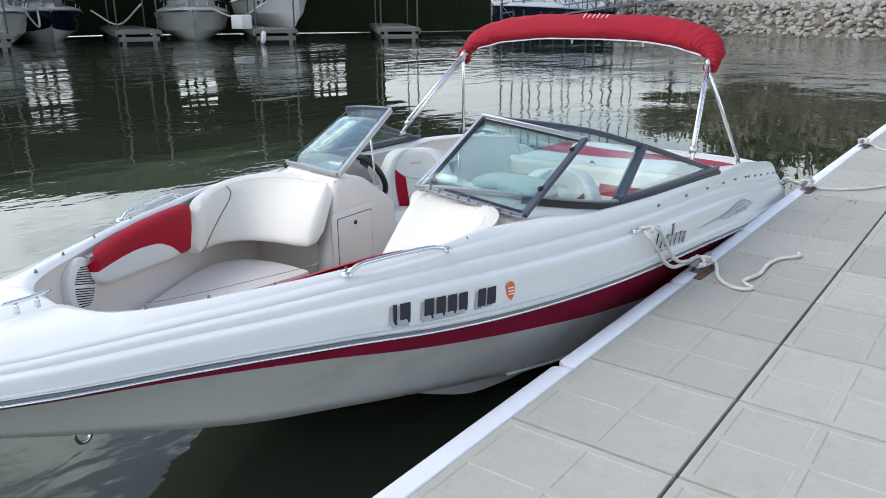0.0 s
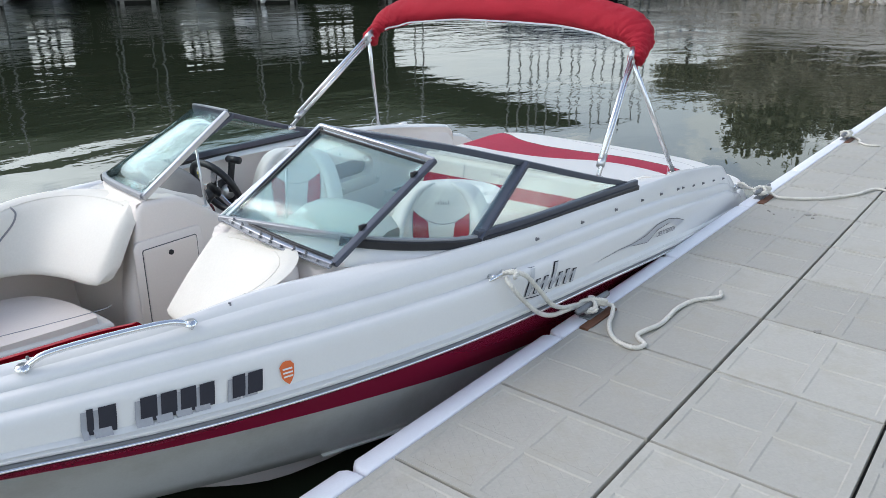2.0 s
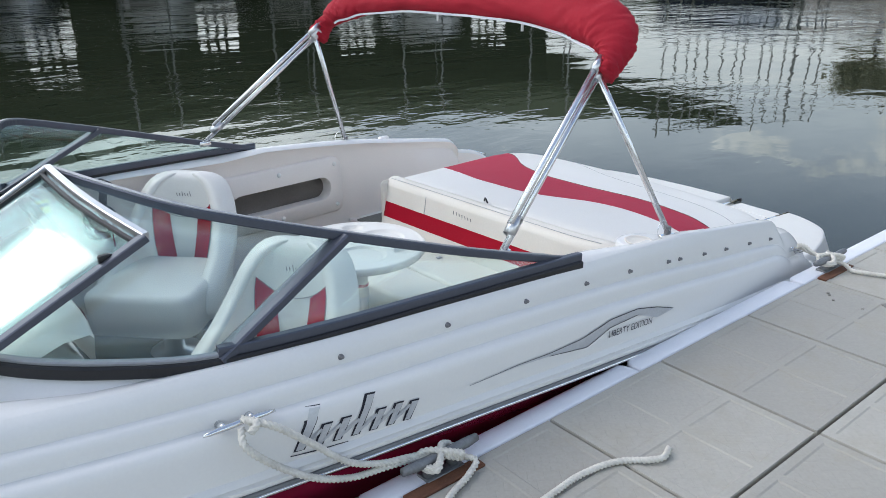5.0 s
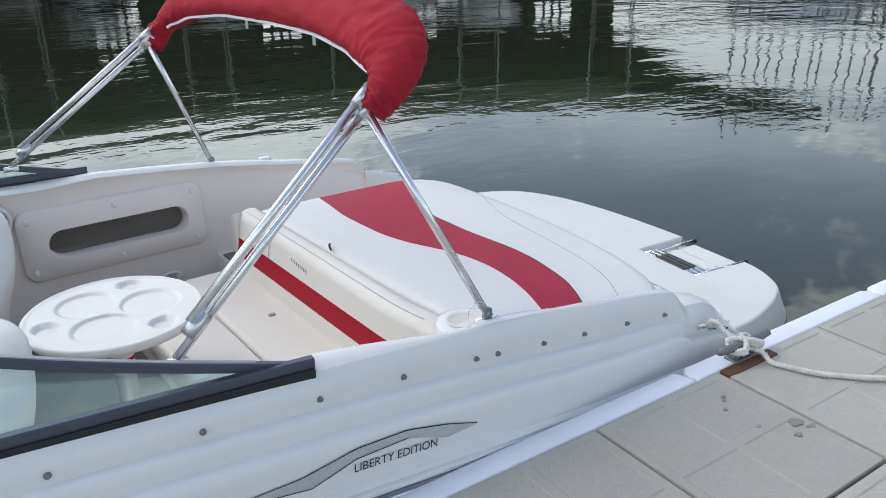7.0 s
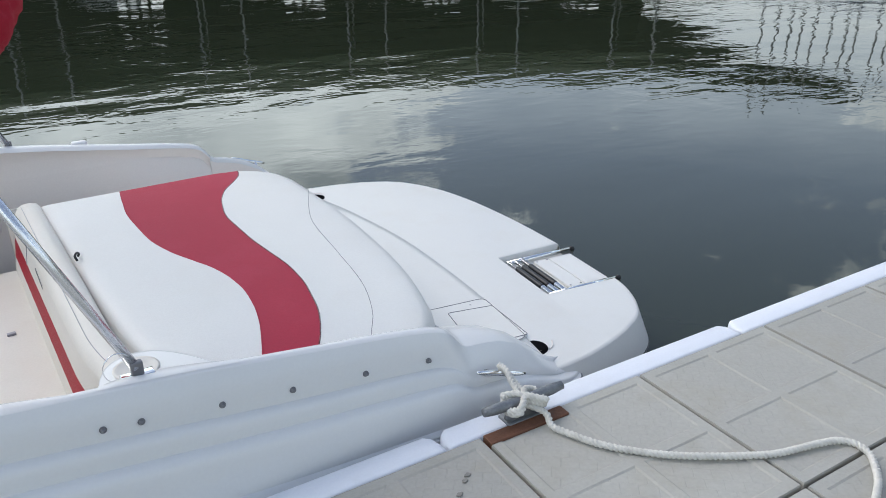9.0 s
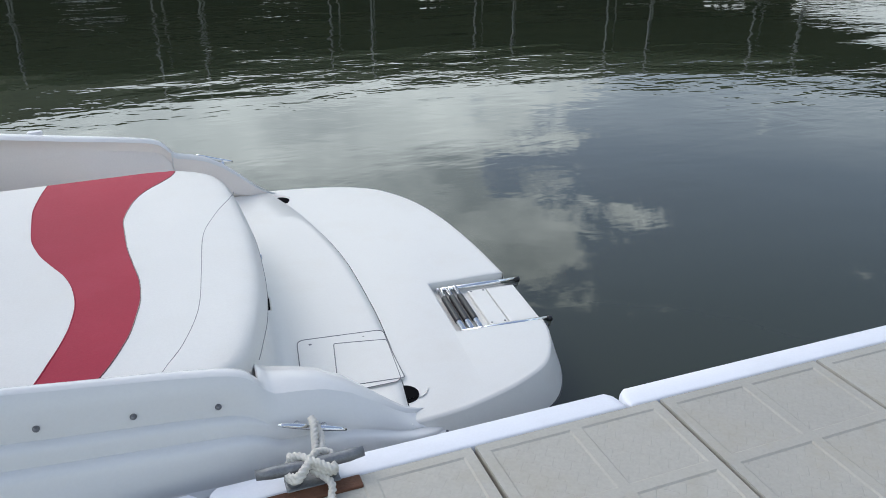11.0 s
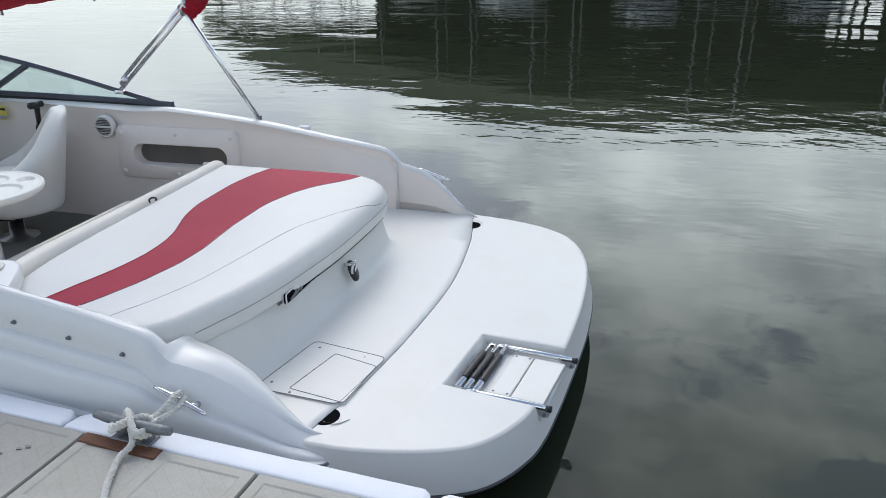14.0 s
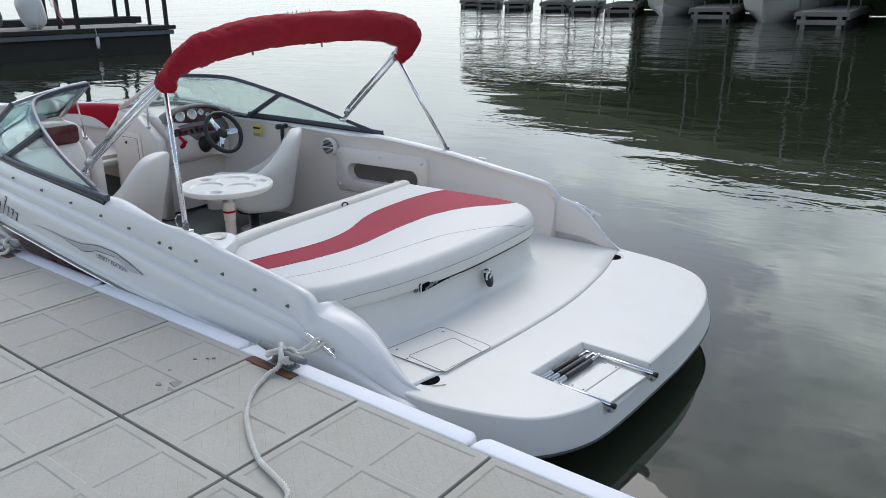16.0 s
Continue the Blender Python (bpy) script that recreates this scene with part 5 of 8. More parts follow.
chair("helm_chair", -2.25, 0.66, 42, "white vinyl captain's chair with red insets, at the helm")
chair("passenger_chair", -2.385, -0.50, 30, "white vinyl captain's chair with red insets, beside the table")

# ---- windshield ----
WB = [(-3.52, 0.255, 0.555), (-3.49, 0.48, 0.562), (-3.43, 0.68, 0.555), (-3.28, 0.86, 0.52), (-3.07, 0.97, 0.478), (-2.86, 1.03, 0.445), (-2.55, 1.08, 0.43), (-2.2, 1.115, 0.418), (-1.85, 1.145, 0.405), (-1.51, 1.17, 0.388)]
WT = [(-2.985, 0.31, 0.838), (-2.92, 0.55, 0.825), (-2.82, 0.775, 0.797), (-2.70, 0.87, 0.76), (-2.55, 0.935, 0.712), (-2.41, 0.985, 0.668), (-2.22, 1.04, 0.607), (-2.0, 1.09, 0.537), (-1.75, 1.13, 0.462), (-1.52, 1.165, 0.398)]


def pane(name, low, high, parent, thick=0.006, label="", space=BOAT):
    rows = []
    for a, b in zip(low, high):
        rows.append([Vector(a).lerp(Vector(b), k) for k in (0, 0.25, 0.5, 0.75, 1.0)])
    bm = grid_mesh(rows)
    bmesh.ops.solidify(bm, geom=list(bm.faces), thickness=thick)
    ob = part(name, bm, GLASS, parent, label, True, space)
    ob.visible_shadow = False
    return ob


shield = thing("windshield", "tinted glass windshield in grey aluminium, its centre pane folded open", "windshield", BOAT @ pose(-2.6, 0, 0.45))
for sg in (-1, 1):
    lo = [Vector((p[0], sg * p[1], p[2])) for p in WB]
    hi = [Vector((p[0], sg * p[1], p[2])) for p in WT]
    losm, hism = spline(lo, 5), spline(hi, 5)
    lob = [p + Vector((0, 0, 0.008)) for p in losm]
    part("bottom_rail", flat_bar(lob[:26], 0.024, 0.024), FRAMELIGHT, shield, "pale aluminium rail", False, BOAT)
    part("bottom_rail", flat_bar([p + Vector((0, 0, 0.014)) for p in lob[25:]], 0.026, 0.034), FRAMEGREY, shield, "", False, BOAT)
    part("gasket", flat_bar([p + Vector((-0.004, sg * 0.006, -0.006)) for p in losm[12:]], 0.036, 0.034), BLACK, shield, "black rubber gasket", False, BOAT)
    part("top_rail", flat_bar(hism, 0.020, 0.027), FRAMEGREY, shield, "", False, BOAT)
    part("top_trim", flat_bar([p + Vector((0, 0, 0.015)) for p in hism[:-3]], 0.014, 0.004), FRAMELIGHT, shield, "bright top edge", False, BOAT)
    part("inner_post", flat_bar([lo[0], lo[0].lerp(hi[0], 0.5), hi[0]], 0.022, 0.028), ALU, shield, "bright aluminium post", False, BOAT)
    pb, pt = lo[5], hi[5]
    part("centre_post", flat_bar([pb, pb.lerp(pt, 0.5), pt], 0.056, 0.026), FRAMEGREY, shield, "", False, BOAT)
    k = 5 * 5
    low_line = [p + Vector((0, 0, 0.018)) for p in losm]
    pane("front_pane", low_line[0:k + 1], hism[0:k + 1], shield, 0.006, "tinted glass pane")
    pane("side_pane", low_line[k:-1], hism[k:-1], shield, 0.006, "tinted glass pane")
    part("stay_rod", tube([(-3.19, sg * 0.295, 0.70), (-3.19, sg * 0.27, 0.43)], 0.006, 8), ALU, shield, "", True, BOAT)
    part("stay_foot", box(-3.205, -3.175, sg * 0.27 - 0.012, sg * 0.27 + 0.012, 0.415, 0.44, 0.004), ALU, shield, "", False, BOAT)
# the walk-through pane, swung back onto the port side
DA, DB, DC, DD = Vector((-3.49, -0.275, 0.552)), Vector((-2.985, -0.312, 0.838)), Vector((-2.932, -0.872, 0.757)), Vector((-3.485, -0.832, 0.480))


def bow_line(a, b, bulge, n=10):
    d = Vector((-0.85, -0.25, 0.25)).normalized()
    return [a.lerp(b, i / n) + d * bulge * math.sin(math.pi * i / n) for i in range(n + 1)]


lowd, topd = bow_line(DA, DD, 0.035), bow_line(DB, DC, 0.02)
off = Vector((-0.012, -0.004, 0.014))
lowd, topd = [p + off for p in lowd], [p + off for p in topd]
part("open_pane_rail", flat_bar(lowd, 0.036, 0.018), ALU, shield, "bright aluminium rail with screws", False, BOAT)
part("open_pane_rail", flat_bar(topd, 0.022, 0.022), ALU, shield, "", False, BOAT)
part("open_pane_seal", flat_bar([p.lerp(q, 0.045) for p, q in zip(topd, lowd)], 0.012, 0.012), BLACK, shield, "", False, BOAT)
part("open_pane_seal", flat_bar([lowd[0].lerp(lowd[-1], 0.03), topd[0].lerp(topd[-1], 0.03)], 0.012, 0.012), BLACK, shield, "", False, BOAT)
part("open_pane_post", flat_bar([lowd[0], topd[0]], 0.020, 0.020), ALU, shield, "", False, BOAT)
part("open_pane_post", flat_bar([lowd[-1], topd[-1]], 0.034, 0.022), FRAMEGREY, shield, "", False, BOAT)
part("open_pane_seal", flat_bar([p + Vector((0.016, 0.004, 0.010)) for p in lowd], 0.014, 0.012), BLACK, shield, "", False, BOAT)
pane("open_pane", [p + Vector((0.004, 0, 0.004)) for p in lowd], topd, shield, 0.006, "tinted glass pane folded open")
for k in (0.28, 0.80):
    p = lowd[-1].lerp(topd[-1], k) + Vector((0.006, 0.012, 0.018))
    part("latch", box(p.x - 0.014, p.x + 0.02, p.y - 0.008, p.y + 0.008, p.z - 0.012, p.z + 0.010, 0.003), BLACK, shield, "black window latch", True, BOAT)
part("hinge_strip", flat_bar([p + Vector((-0.020, -0.004, -0.006)) for p in lowd], 0.022, 0.006), FRAMELIGHT, shield, "pale hinge strip with rivets", False, BOAT)
for i in range(11):
    p = lowd[i] + Vector((-0.021, -0.004, 0.0))
    part("rivet", SNAP, STUD, shield, "", True, BOAT @ Matrix.Translation(p) @ Matrix.Scale(0.55, 4))
for i in (1, 2, 4, 5, 7, 8):
    p = lowd[i] + Vector((-0.012, -0.004, 0.012))
    part("screw", SNAP, CHROME, shield, "", True, BOAT @ Matrix.Translation(p) @ Matrix.Scale(0.6, 4))

# ---- bimini top, folded into its boot ----
bimini = thing("bimini_top", "folded bimini top in a red canvas boot on chrome poles", "canopy", BOAT @ pose(-1.2, 0, 0.5))
JO = Vector((-1.152, 0.955, 1.036))
FF = Vector((-1.838, 1.095, 0.50))
AF = Vector((-0.890, 1.150, 0.332))
for sg in (-1, 1):
    m = Matrix.Diagonal((1, sg, 1, 1))
    f, j, a = m @ FF, m @ JO, m @ AF
    d = (j - f).normalized()
    up = Vector((-d.z, 0, d.x))
    part("foot_hinge", box(f.x - 0.035, f.x + 0.03, f.y - 0.014, f.y + 0.014, f.z - 0.022, f.z + 0.002, 0.005), CHROME, bimini, "", True, BOAT)
    part("main_pole", tube([f, j + d * 0.06], 0.0125, 12), POLE, bimini, "", True, BOAT)
    part("second_pole", tube([f + d * 0.09 + up * 0.034, j + d * 0.06 + up * 0.034], 0.0125, 12), POLE, bimini, "", True, BOAT)
    part("hinge_slide", tube([f + d * 0.06 + up * 0.014, f + d * 0.13 + up * 0.014], 0.022, 10), ALU, bimini, "", True, BOAT)
    part("joint", tube([j - d * 0.06 + up * 0.034, j + d * 0.01 + up * 0.034], 0.0165, 12), ALU, bimini, "", True, BOAT)
    part("joint", tube([j - d * 0.075, j - d * 0.005], 0.0160, 12), ALU, bimini, "", True, BOAT)
    part("joint_plate", box(-0.030, 0.030, -0.017, 0.017, -0.016, 0.016, 0.006), ALU, bimini, "", True, BOAT @ Matrix.Translation(j - d * 0.035 + up * 0.012 - Vector((0, sg * 0.006, 0))) @ d.to_track_quat('X', 'Z').to_matrix().to_4x4())
    part("aft_strut", tube([a + Vector((0, 0, 0.02)), j - d * 0.045], 0.0128, 12), POLE, bimini, "", True, BOAT)
    part("strut_foot", box(a.x - 0.04, a.x + 0.04, a.y - 0.016, a.y + 0.016, a.z - 0.008, a.z + 0.006, 0.003), CHROME, bimini, "", True, BOAT)
    part("foot_hinge", box(a.x - 0.014, a.x + 0.016, a.y - 0.010, a.y + 0.010, a.z, a.z + 0.040, 0.004), STUD, bimini, "", True, BOAT)
    loop = [a + Vector((-0.02 + 0.035 * math.cos(t) - 0.02, 0, 0.035 + 0.04 * math.sin(t))) for t in np.linspace(0, 2 * math.pi, 19)[:-1]]
    part("pin_wire", tube(loop, 0.0015, 5, closed=True), CHROME, bimini, "", True, BOAT)
# the boot: a sagging sleeve round the folded bows, open at its lower ends
half_arch = [(-1.172, -0.970, 1.000), (-1.132, -0.975, 1.044), (-1.090, -0.962, 1.092), (-1.050, -0.915, 1.142), (-1.020, -0.820, 1.186), (-1.000, -0.66, 1.221), (-0.990, -0.38, 1.248)]
arch = spline(half_arch + [(-0.986, 0.0, 1.256)] + [(x, -y, z) for x, y, z in half_arch[::-1]], 14)
rows, zipl = [], []
n = len(arch)
axis_d = (JO - FF)
axis_d = Vector((axis_d.x, 0, axis_d.z)).normalized()
SIDES = 40
for i, p in enumerate(arch):
    d = (arch[min(i + 1, n - 1)] - arch[max(i - 1, 0)]).normalized()
    e1 = (axis_d - d * axis_d.dot(d)).normalized()
    e2 = d.cross(e1).normalized()
    t = i / (n - 1)
    end = min(t, 1 - t) * 2
    big = float(np.interp(end, [0.0, 0.03, 0.10, 0.22, 0.36, 0.55], [0.046, 0.050, 0.052, 0.058, 0.086, 0.110]))
    flat = float(np.interp(end, [0.0, 0.1, 0.3], [0.88, 0.80, 0.64]))
    row = []
    for jx in range(SIDES):
        a = 2 * math.pi * jx / SIDES
        q = Vector((math.cos(a), math.sin(a) * flat, 0))
        ca, sa_ = math.cos(a), math.sin(a)
        w = 1 + 0.09 * noise.noise(Vector((i * 0.09, ca * 1.1, sa_ * 1.1)))
        fold = 1 - abs(2 * noise.noise(Vector((i * 0.16 + 1.3 * sa_, ca * 1.5 + 5, sa_ * 1.5))))
        w += 0.075 * fold ** 2
        crease_ = 1 - abs(2 * noise.noise(Vector((i * 0.50 + 2.6 * ca + 1.8 * sa_, ca * 0.6 + 9, sa_ * 0.6))))
        w += 0.16 * crease_ ** 3 * math.exp(-end / 0.22)
        groove = noise.noise(Vector((i * 0.17 + 1.1 * ca - 0.8 * sa_ + 3.0, ca * 0.5 + 2, sa_ * 0.5 + 7)))
        w -= (0.05 + 0.13 * math.exp(-end / 0.25)) * math.exp(-(groove / 0.07) ** 2)
        ring = (end * 13 + 0.42 * ca + 0.25 * sa_ + 0.5 * noise.noise(Vector((ca, sa_, t * 3)))) % 1.0
        w += 0.17 * (ring - 0.45) * math.exp(-(end / 0.24) ** 2)
        row.append(p + (e1 * q.x + e2 * q.y) * big * w)
    rows.append(row)
    ang = math.atan2(e2.dot(Vector((-0.62, 0, -0.78))), e1.dot(Vector((-0.62, 0, -0.78))))
    k = (ang / (2 * math.pi)) % 1.0 * SIDES
    k0 = int(k) % SIDES
    zipl.append(row[k0].lerp(row[(k0 + 1) % SIDES], k - int(k)) + Vector((-0.004, 0, -0.004)))
boot = part("canvas_boot", grid_mesh(rows, close_v=True, cap=True), CANVAS, bimini, "creased red canvas boot", True, BOAT)
soft = [sum((zipl[min(max(i + o, 0), n - 1)] for o in range(-4, 5)), Vector()) / 9 for i in range(n) if abs(arch[i].y) < 0.95]
part("zip", flat_bar([soft[i] for i in range(0, len(soft), 3)], 0.010, 0.010), BUMPER, boot, "white zip along the boot", False, BOAT)
for k in (int(len(soft) * 0.36), int(len(soft) * 0.52)):
    p = soft[k]
    part("zip_pull", box(p.x - 0.004, p.x + 0.004, p.y - 0.006, p.y + 0.006, p.z - 0.035, p.z, 0.002), ALU, boot, "", False, BOAT)
# plain white strokes where the maker's name stands
for i in range(6):
    y = -0.10 - 0.035 * i + 0.10
    h = 0.045 if i in (0, 3) else 0.028
    base = Vector((-1.066, y, 1.333))
    part("lettering", flat_bar([base + Vector((-0.008, 0, -0.012)), base + Vector((0.012, -0.014, 0.004 + h * 0.35))], 0.007, 0.003), BUMPER, boot, "white lettering strokes", False, BOAT)

# ---- helm console and dash ----
rows = []


def console(sg, name):
    """The moulded console from the walk-through to the side."""
    prof = [(-3.56, -0.26), (-3.58, 0.0), (-3.585, 0.30), (-3.57, 0.46), (-3.535, 0.53), (-3.47, 0.553), (-3.36, 0.545), (-3.25, 0.50), (-3.20, 0.485), (-3.16, 0.475), (-3.11, 0.445), (-3.07, 0.37), (-3.03, 0.21), (-3.06, 0.13), (-3.14, 0.10), (-3.14, -0.05), (-3.14, -0.30)]
    rws = []
    for k, v in enumerate((0.36, 0.362, 0.368, 0.38, 0.40, 0.46, 0.6, 0.75, 0.84, 0.90, 0.96)):
        shr = [0.04, 0.022, 0.010, 0.003, 0, 0, 0, 0, 0, 0.02, 0.04][k]
        fall = float(np.interp(v, [0.25, 0.45, 0.55, 0.7, 0.97], [0.02, 0.0, 0.012, 0.045, 0.11]))
        r = []
        for x, z in prof:
            zz = z - (fall + shr if z > 0.2 else 0)
            vv = min(v, chine_v(x) - 0.03 + max(0.0, z + 0.1) * 0.9)
            r.append(Vector((x + (shr if x < -3.4 else -shr if x > -3.05 else 0), sg * vv, zz)))
        rws.append(r)
    return part(name, grid_mesh(rws, cap=True), GELIN, boat, "moulded off-white console", True, BOAT)


edged(console(1, "helm_console"), 50)
edged(console(-1, "port_console"), 50)
part("console_door_frame", prism([(p[0], p[1]) for p in rounded(-3.615, -3.255, -0.15, 0.375, 0.035)], 0.0, 0.012, 0.004, 1), GELIN, boat, "", True, BOAT @ Matrix(((1, 0, 0, 0), (0, 0, -1, 0.236), (0, 1, 0, 0), (0, 0, 0, 1))))
part("door_gap", prism(rounded(-3.578, -3.292, -0.115, 0.338, 0.012), 0.0, 0.0135), DARKGREY, boat, "", False, BOAT @ Matrix(((1, 0, 0, 0), (0, 0, -1, 0.236), (0, 1, 0, 0), (0, 0, 0, 1))))
locker = part("console_door", prism(rounded(-3.574, -3.296, -0.111, 0.334, 0.010), 0.0, 0.018, 0.003, 1), GELIN, boat, "small locker door", False, BOAT @ Matrix(((1, 0, 0, 0), (0, 0, -1, 0.236), (0, 1, 0, 0), (0, 0, 0, 1))))
part("door_lock", lathe([(0.012, 0.0), (0.012, 0.006), (0.009, 0.008), (0.0, 0.008)], 14, pose(-3.44, 0.218, 0.292, 90, 0, 0)), BLACK, locker, "", True, BOAT)
# dash top under the glass, from the windshield's foot to the instrument hood
for sg in (-1, 1):
    rws = []
    for p in spline([(q[0], q[1], q[2]) for q in WB[:6]], 5):
        v1 = min(p.y, 0.93)
        aft = Vector((float(np.interp(v1, [0.25, 0.36, 0.43], [-3.33, -3.30, -3.13])), v1, float(np.interp(v1, [0.25, 0.36, 0.43], [0.514, 0.505, 0.462]))))
        rws.append([Vector((q.x, sg * q.y, q.z)) for q in (p + Vector((-0.02, 0, -0.09)), p + Vector((-0.012, 0, -0.014)), p.lerp(aft, 0.12) + Vector((0, 0, -0.006)), p.lerp(aft, 0.5), p.lerp(aft, 0.9), aft, aft + Vector((0.012, 0, -0.05)))])
    part("dash_top", grid_mesh(rws), GELIN, boat, "off-white dash top under the glass", True, BOAT)
    # the deck sweeps up to the foot of the glass
    foot = spline([(q[0], q[1], q[2]) for q in WB[1:7]], 5)
    rws = []
    for i, p in enumerate(foot):
        d = (foot[min(i + 1, len(foot) - 1)] - foot[max(i - 1, 0)]).normalized()
        out = Vector((-d.y, d.x, 0)).normalized()
        wide = float(np.interp(p.y, [0.48, 0.68, 0.80, 0.97, 1.05], [0.06, 0.09, 0.12, 0.06, 0.01]))
        end = p + out * wide
        zend = min(gun_z(end.x) + float(np.interp(end.x, [-3.5, -3.3, -3.1], [0.004, 0.0, -0.018])), p.z - 0.012)
        rws.append([Vector((q.x, sg * q.y, q.z)) for q in [Vector((p.x + out.x * wide * k, p.y + out.y * wide * k, zend + (p.z - 0.012 - zend) * (1 - k) ** 2.0)) for k in (-0.08, 0.0, 0.15, 0.3, 0.5, 0.75, 1.0)]])
    part("windshield_foot", grid_mesh(rws), GEL, boat, "", True, BOAT)
    # side of the console at the walk-through
    side = [(-3.60, -0.32), (-3.655, -0.1), (-3.64, 0.15), (-3.565, 0.50), (-3.545, 0.53), (-3.52, 0.542), (-3.36, 0.528), (-3.32, 0.512), (-3.08, 0.352), (-3.062, 0.33), (-3.05, 0.20), (-3.05, -0.32)]
    W = BOAT @ Matrix(((1, 0, 0, 0), (0, 0, -sg, sg * 0.32), (0, 1, 0, 0), (0, 0, 0, 1)))
    part("console_side", prism(side, 0.0, 0.085, 0.022, 3), GELIN, boat, "moulded off-white console side", True, W)
# instrument pod
pod = thing("instrument_panel", "maroon dashboard with round white gauges under a grey hood", "dashboard", BOAT @ pose(-2.95, 0.66, 0.45))
HELM = BOAT @ pose(-0.15, 0, -0.032)
rows = []
for v in np.linspace(0.37, 0.97, 20):
    k = (v - 0.37) / 0.60
    top = 0.475 + 0.122 * max(0.0, math.sin(math.pi * k)) ** 0.4
    rows.append([Vector((-3.20, v, 0.47)), Vector((-3.10, v, top - 0.02)), Vector((-3.02, v, top + 0.005)), Vector((-2.955, v, top + 0.004)), Vector((-2.945, v, top - 0.012)), Vector((-2.955, v, top - 0.022)), Vector((-3.0, v, top - 0.025)), Vector((-2.975, v, 0.45))])
part("hood", grid_mesh(rows), DASHGREY, pod, "", True, HELM)
bm = bmesh.new()
rows = []
for v in np.linspace(0.385, 0.955, 16):
    k = (v - 0.37) / 0.60
    top = 0.468 + 0.115 * max(0.0, math.sin(math.pi * k)) ** 0.4
    rows.append([Vector((-2.962 + 0.0, v, 0.452)), Vector((-2.984, v, top - 0.01))])
part("gauge_panel", grid_mesh(rows), DASH, pod, "dark maroon burl panel", True, HELM)
for v, z, r in ((0.42, 0.501, 0.026), (0.422, 0.462, 0.023), (0.525, 0.522, 0.046), (0.645, 0.525, 0.046), (0.735, 0.53, 0.028), (0.80, 0.50, 0.022), (0.86, 0.50, 0.022)):
    m = pose(-2.957 - 0.25 * (z - 0.46), v, z, 0, 76, 0)
    dial = part("gauge", lathe([(0.0, 0.004), (r * 0.82, 0.004), (r * 0.85, 0.008), (r, 0.008), (r, -0.01)], 24, m), [GAUGE], pod, "round white-faced gauge", True, HELM)
    part("gauge_rim", lathe([(r * 0.86, 0.0045), (r * 0.9, 0.011), (r * 1.02, 0.009), (r * 1.05, -0.004)], 24, m), CHROME, dial, "", True, HELM)
    part("needle", tube([m @ Vector((0, 0, 0.0055)), m @ Vector((-r * 0.55, r * 0.3, 0.0055))], 0.0016, 5), BLACK, dial, "", True, HELM)
rows = []
for v in np.linspace(0.365, 0.985, 16):
    k = 0.018 * math.sin(math.pi * (v - 0.365) / 0.62)
    rows.append([Vector((-2.985, v, 0.462)), Vector((-2.955 + k, v, 0.448)), Vector((-2.942 + k, v, 0.41)), Vector((-2.930 + k, v, 0.365)), Vector((-2.922 + k, v, 0.315)), Vector((-2.935 + k, v, 0.295)), Vector((-3.02, v, 0.29))])
part("helm_face", grid_mesh(rows, cap=True), DASHGREY, pod, "grey-brown helm face", True, HELM)
part("switch_panel", prism(rounded(-0.25, 0.20, -0.03, 0.03, 0.02), 0.0, 0.008, 0.002, 1), DASH, pod, "", False, HELM @ pose(-2.922, 0.62, 0.40, 0, 75, 0) @ pose(0, 0, 0, 0, 0, 90))
for i in range(7):
    v = 0.42 + 0.055 * i
    part("rocker_switch", box(-2.920, -2.898, v - 0.012, v + 0.012, 0.385, 0.415, 0.004), BLACK, pod, "", True, HELM)
part("safety_lanyard", tube(spline([(-2.90, 0.45, 0.37), (-2.87, 0.46, 0.34), (-2.875, 0.47, 0.30), (-2.88, 0.44, 0.29), (-2.87, 0.49, 0.33)], 6), 0.012, 8), VINYLRED, pod, "coiled red safety lanyard", True, HELM)
# steering wheel
wheel = thing("steering_wheel", "black steering wheel with bright spokes at the helm", "steering wheel", BOAT @ pose(-2.83, 0.665, 0.345))
WM = BOAT @ pose(-2.82, 0.69, 0.352, 0, 64, 0)
part("rim", tube([(0.165 * math.cos(a), 0.165 * math.sin(a), 0.03) for a in np.linspace(0, 2 * math.pi, 41)[:-1]], 0.0185, 12, closed=True), BLACK, wheel, "", True, WM)
for a in (90, 210, 330):
    c, s = math.cos(radians(a)), math.sin(radians(a))
    part("spoke", flat_bar([(0.03 * c, 0.03 * s, 0.012), (0.10 * c, 0.10 * s, 0.014), (0.158 * c, 0.158 * s, 0.028)], 0.042, 0.006), CHROME, wheel, "polished spoke", False, WM)
part("hub", lathe([(0.0, 0.028), (0.035, 0.026), (0.046, 0.014), (0.046, 0.0), (0.0, -0.01)], 24), BLACK, wheel, "", True, WM)
part("column", lathe([(0.03, -0.02), (0.05, -0.14), (0.075, -0.30)], 20), BLACK, wheel, "", True, WM)
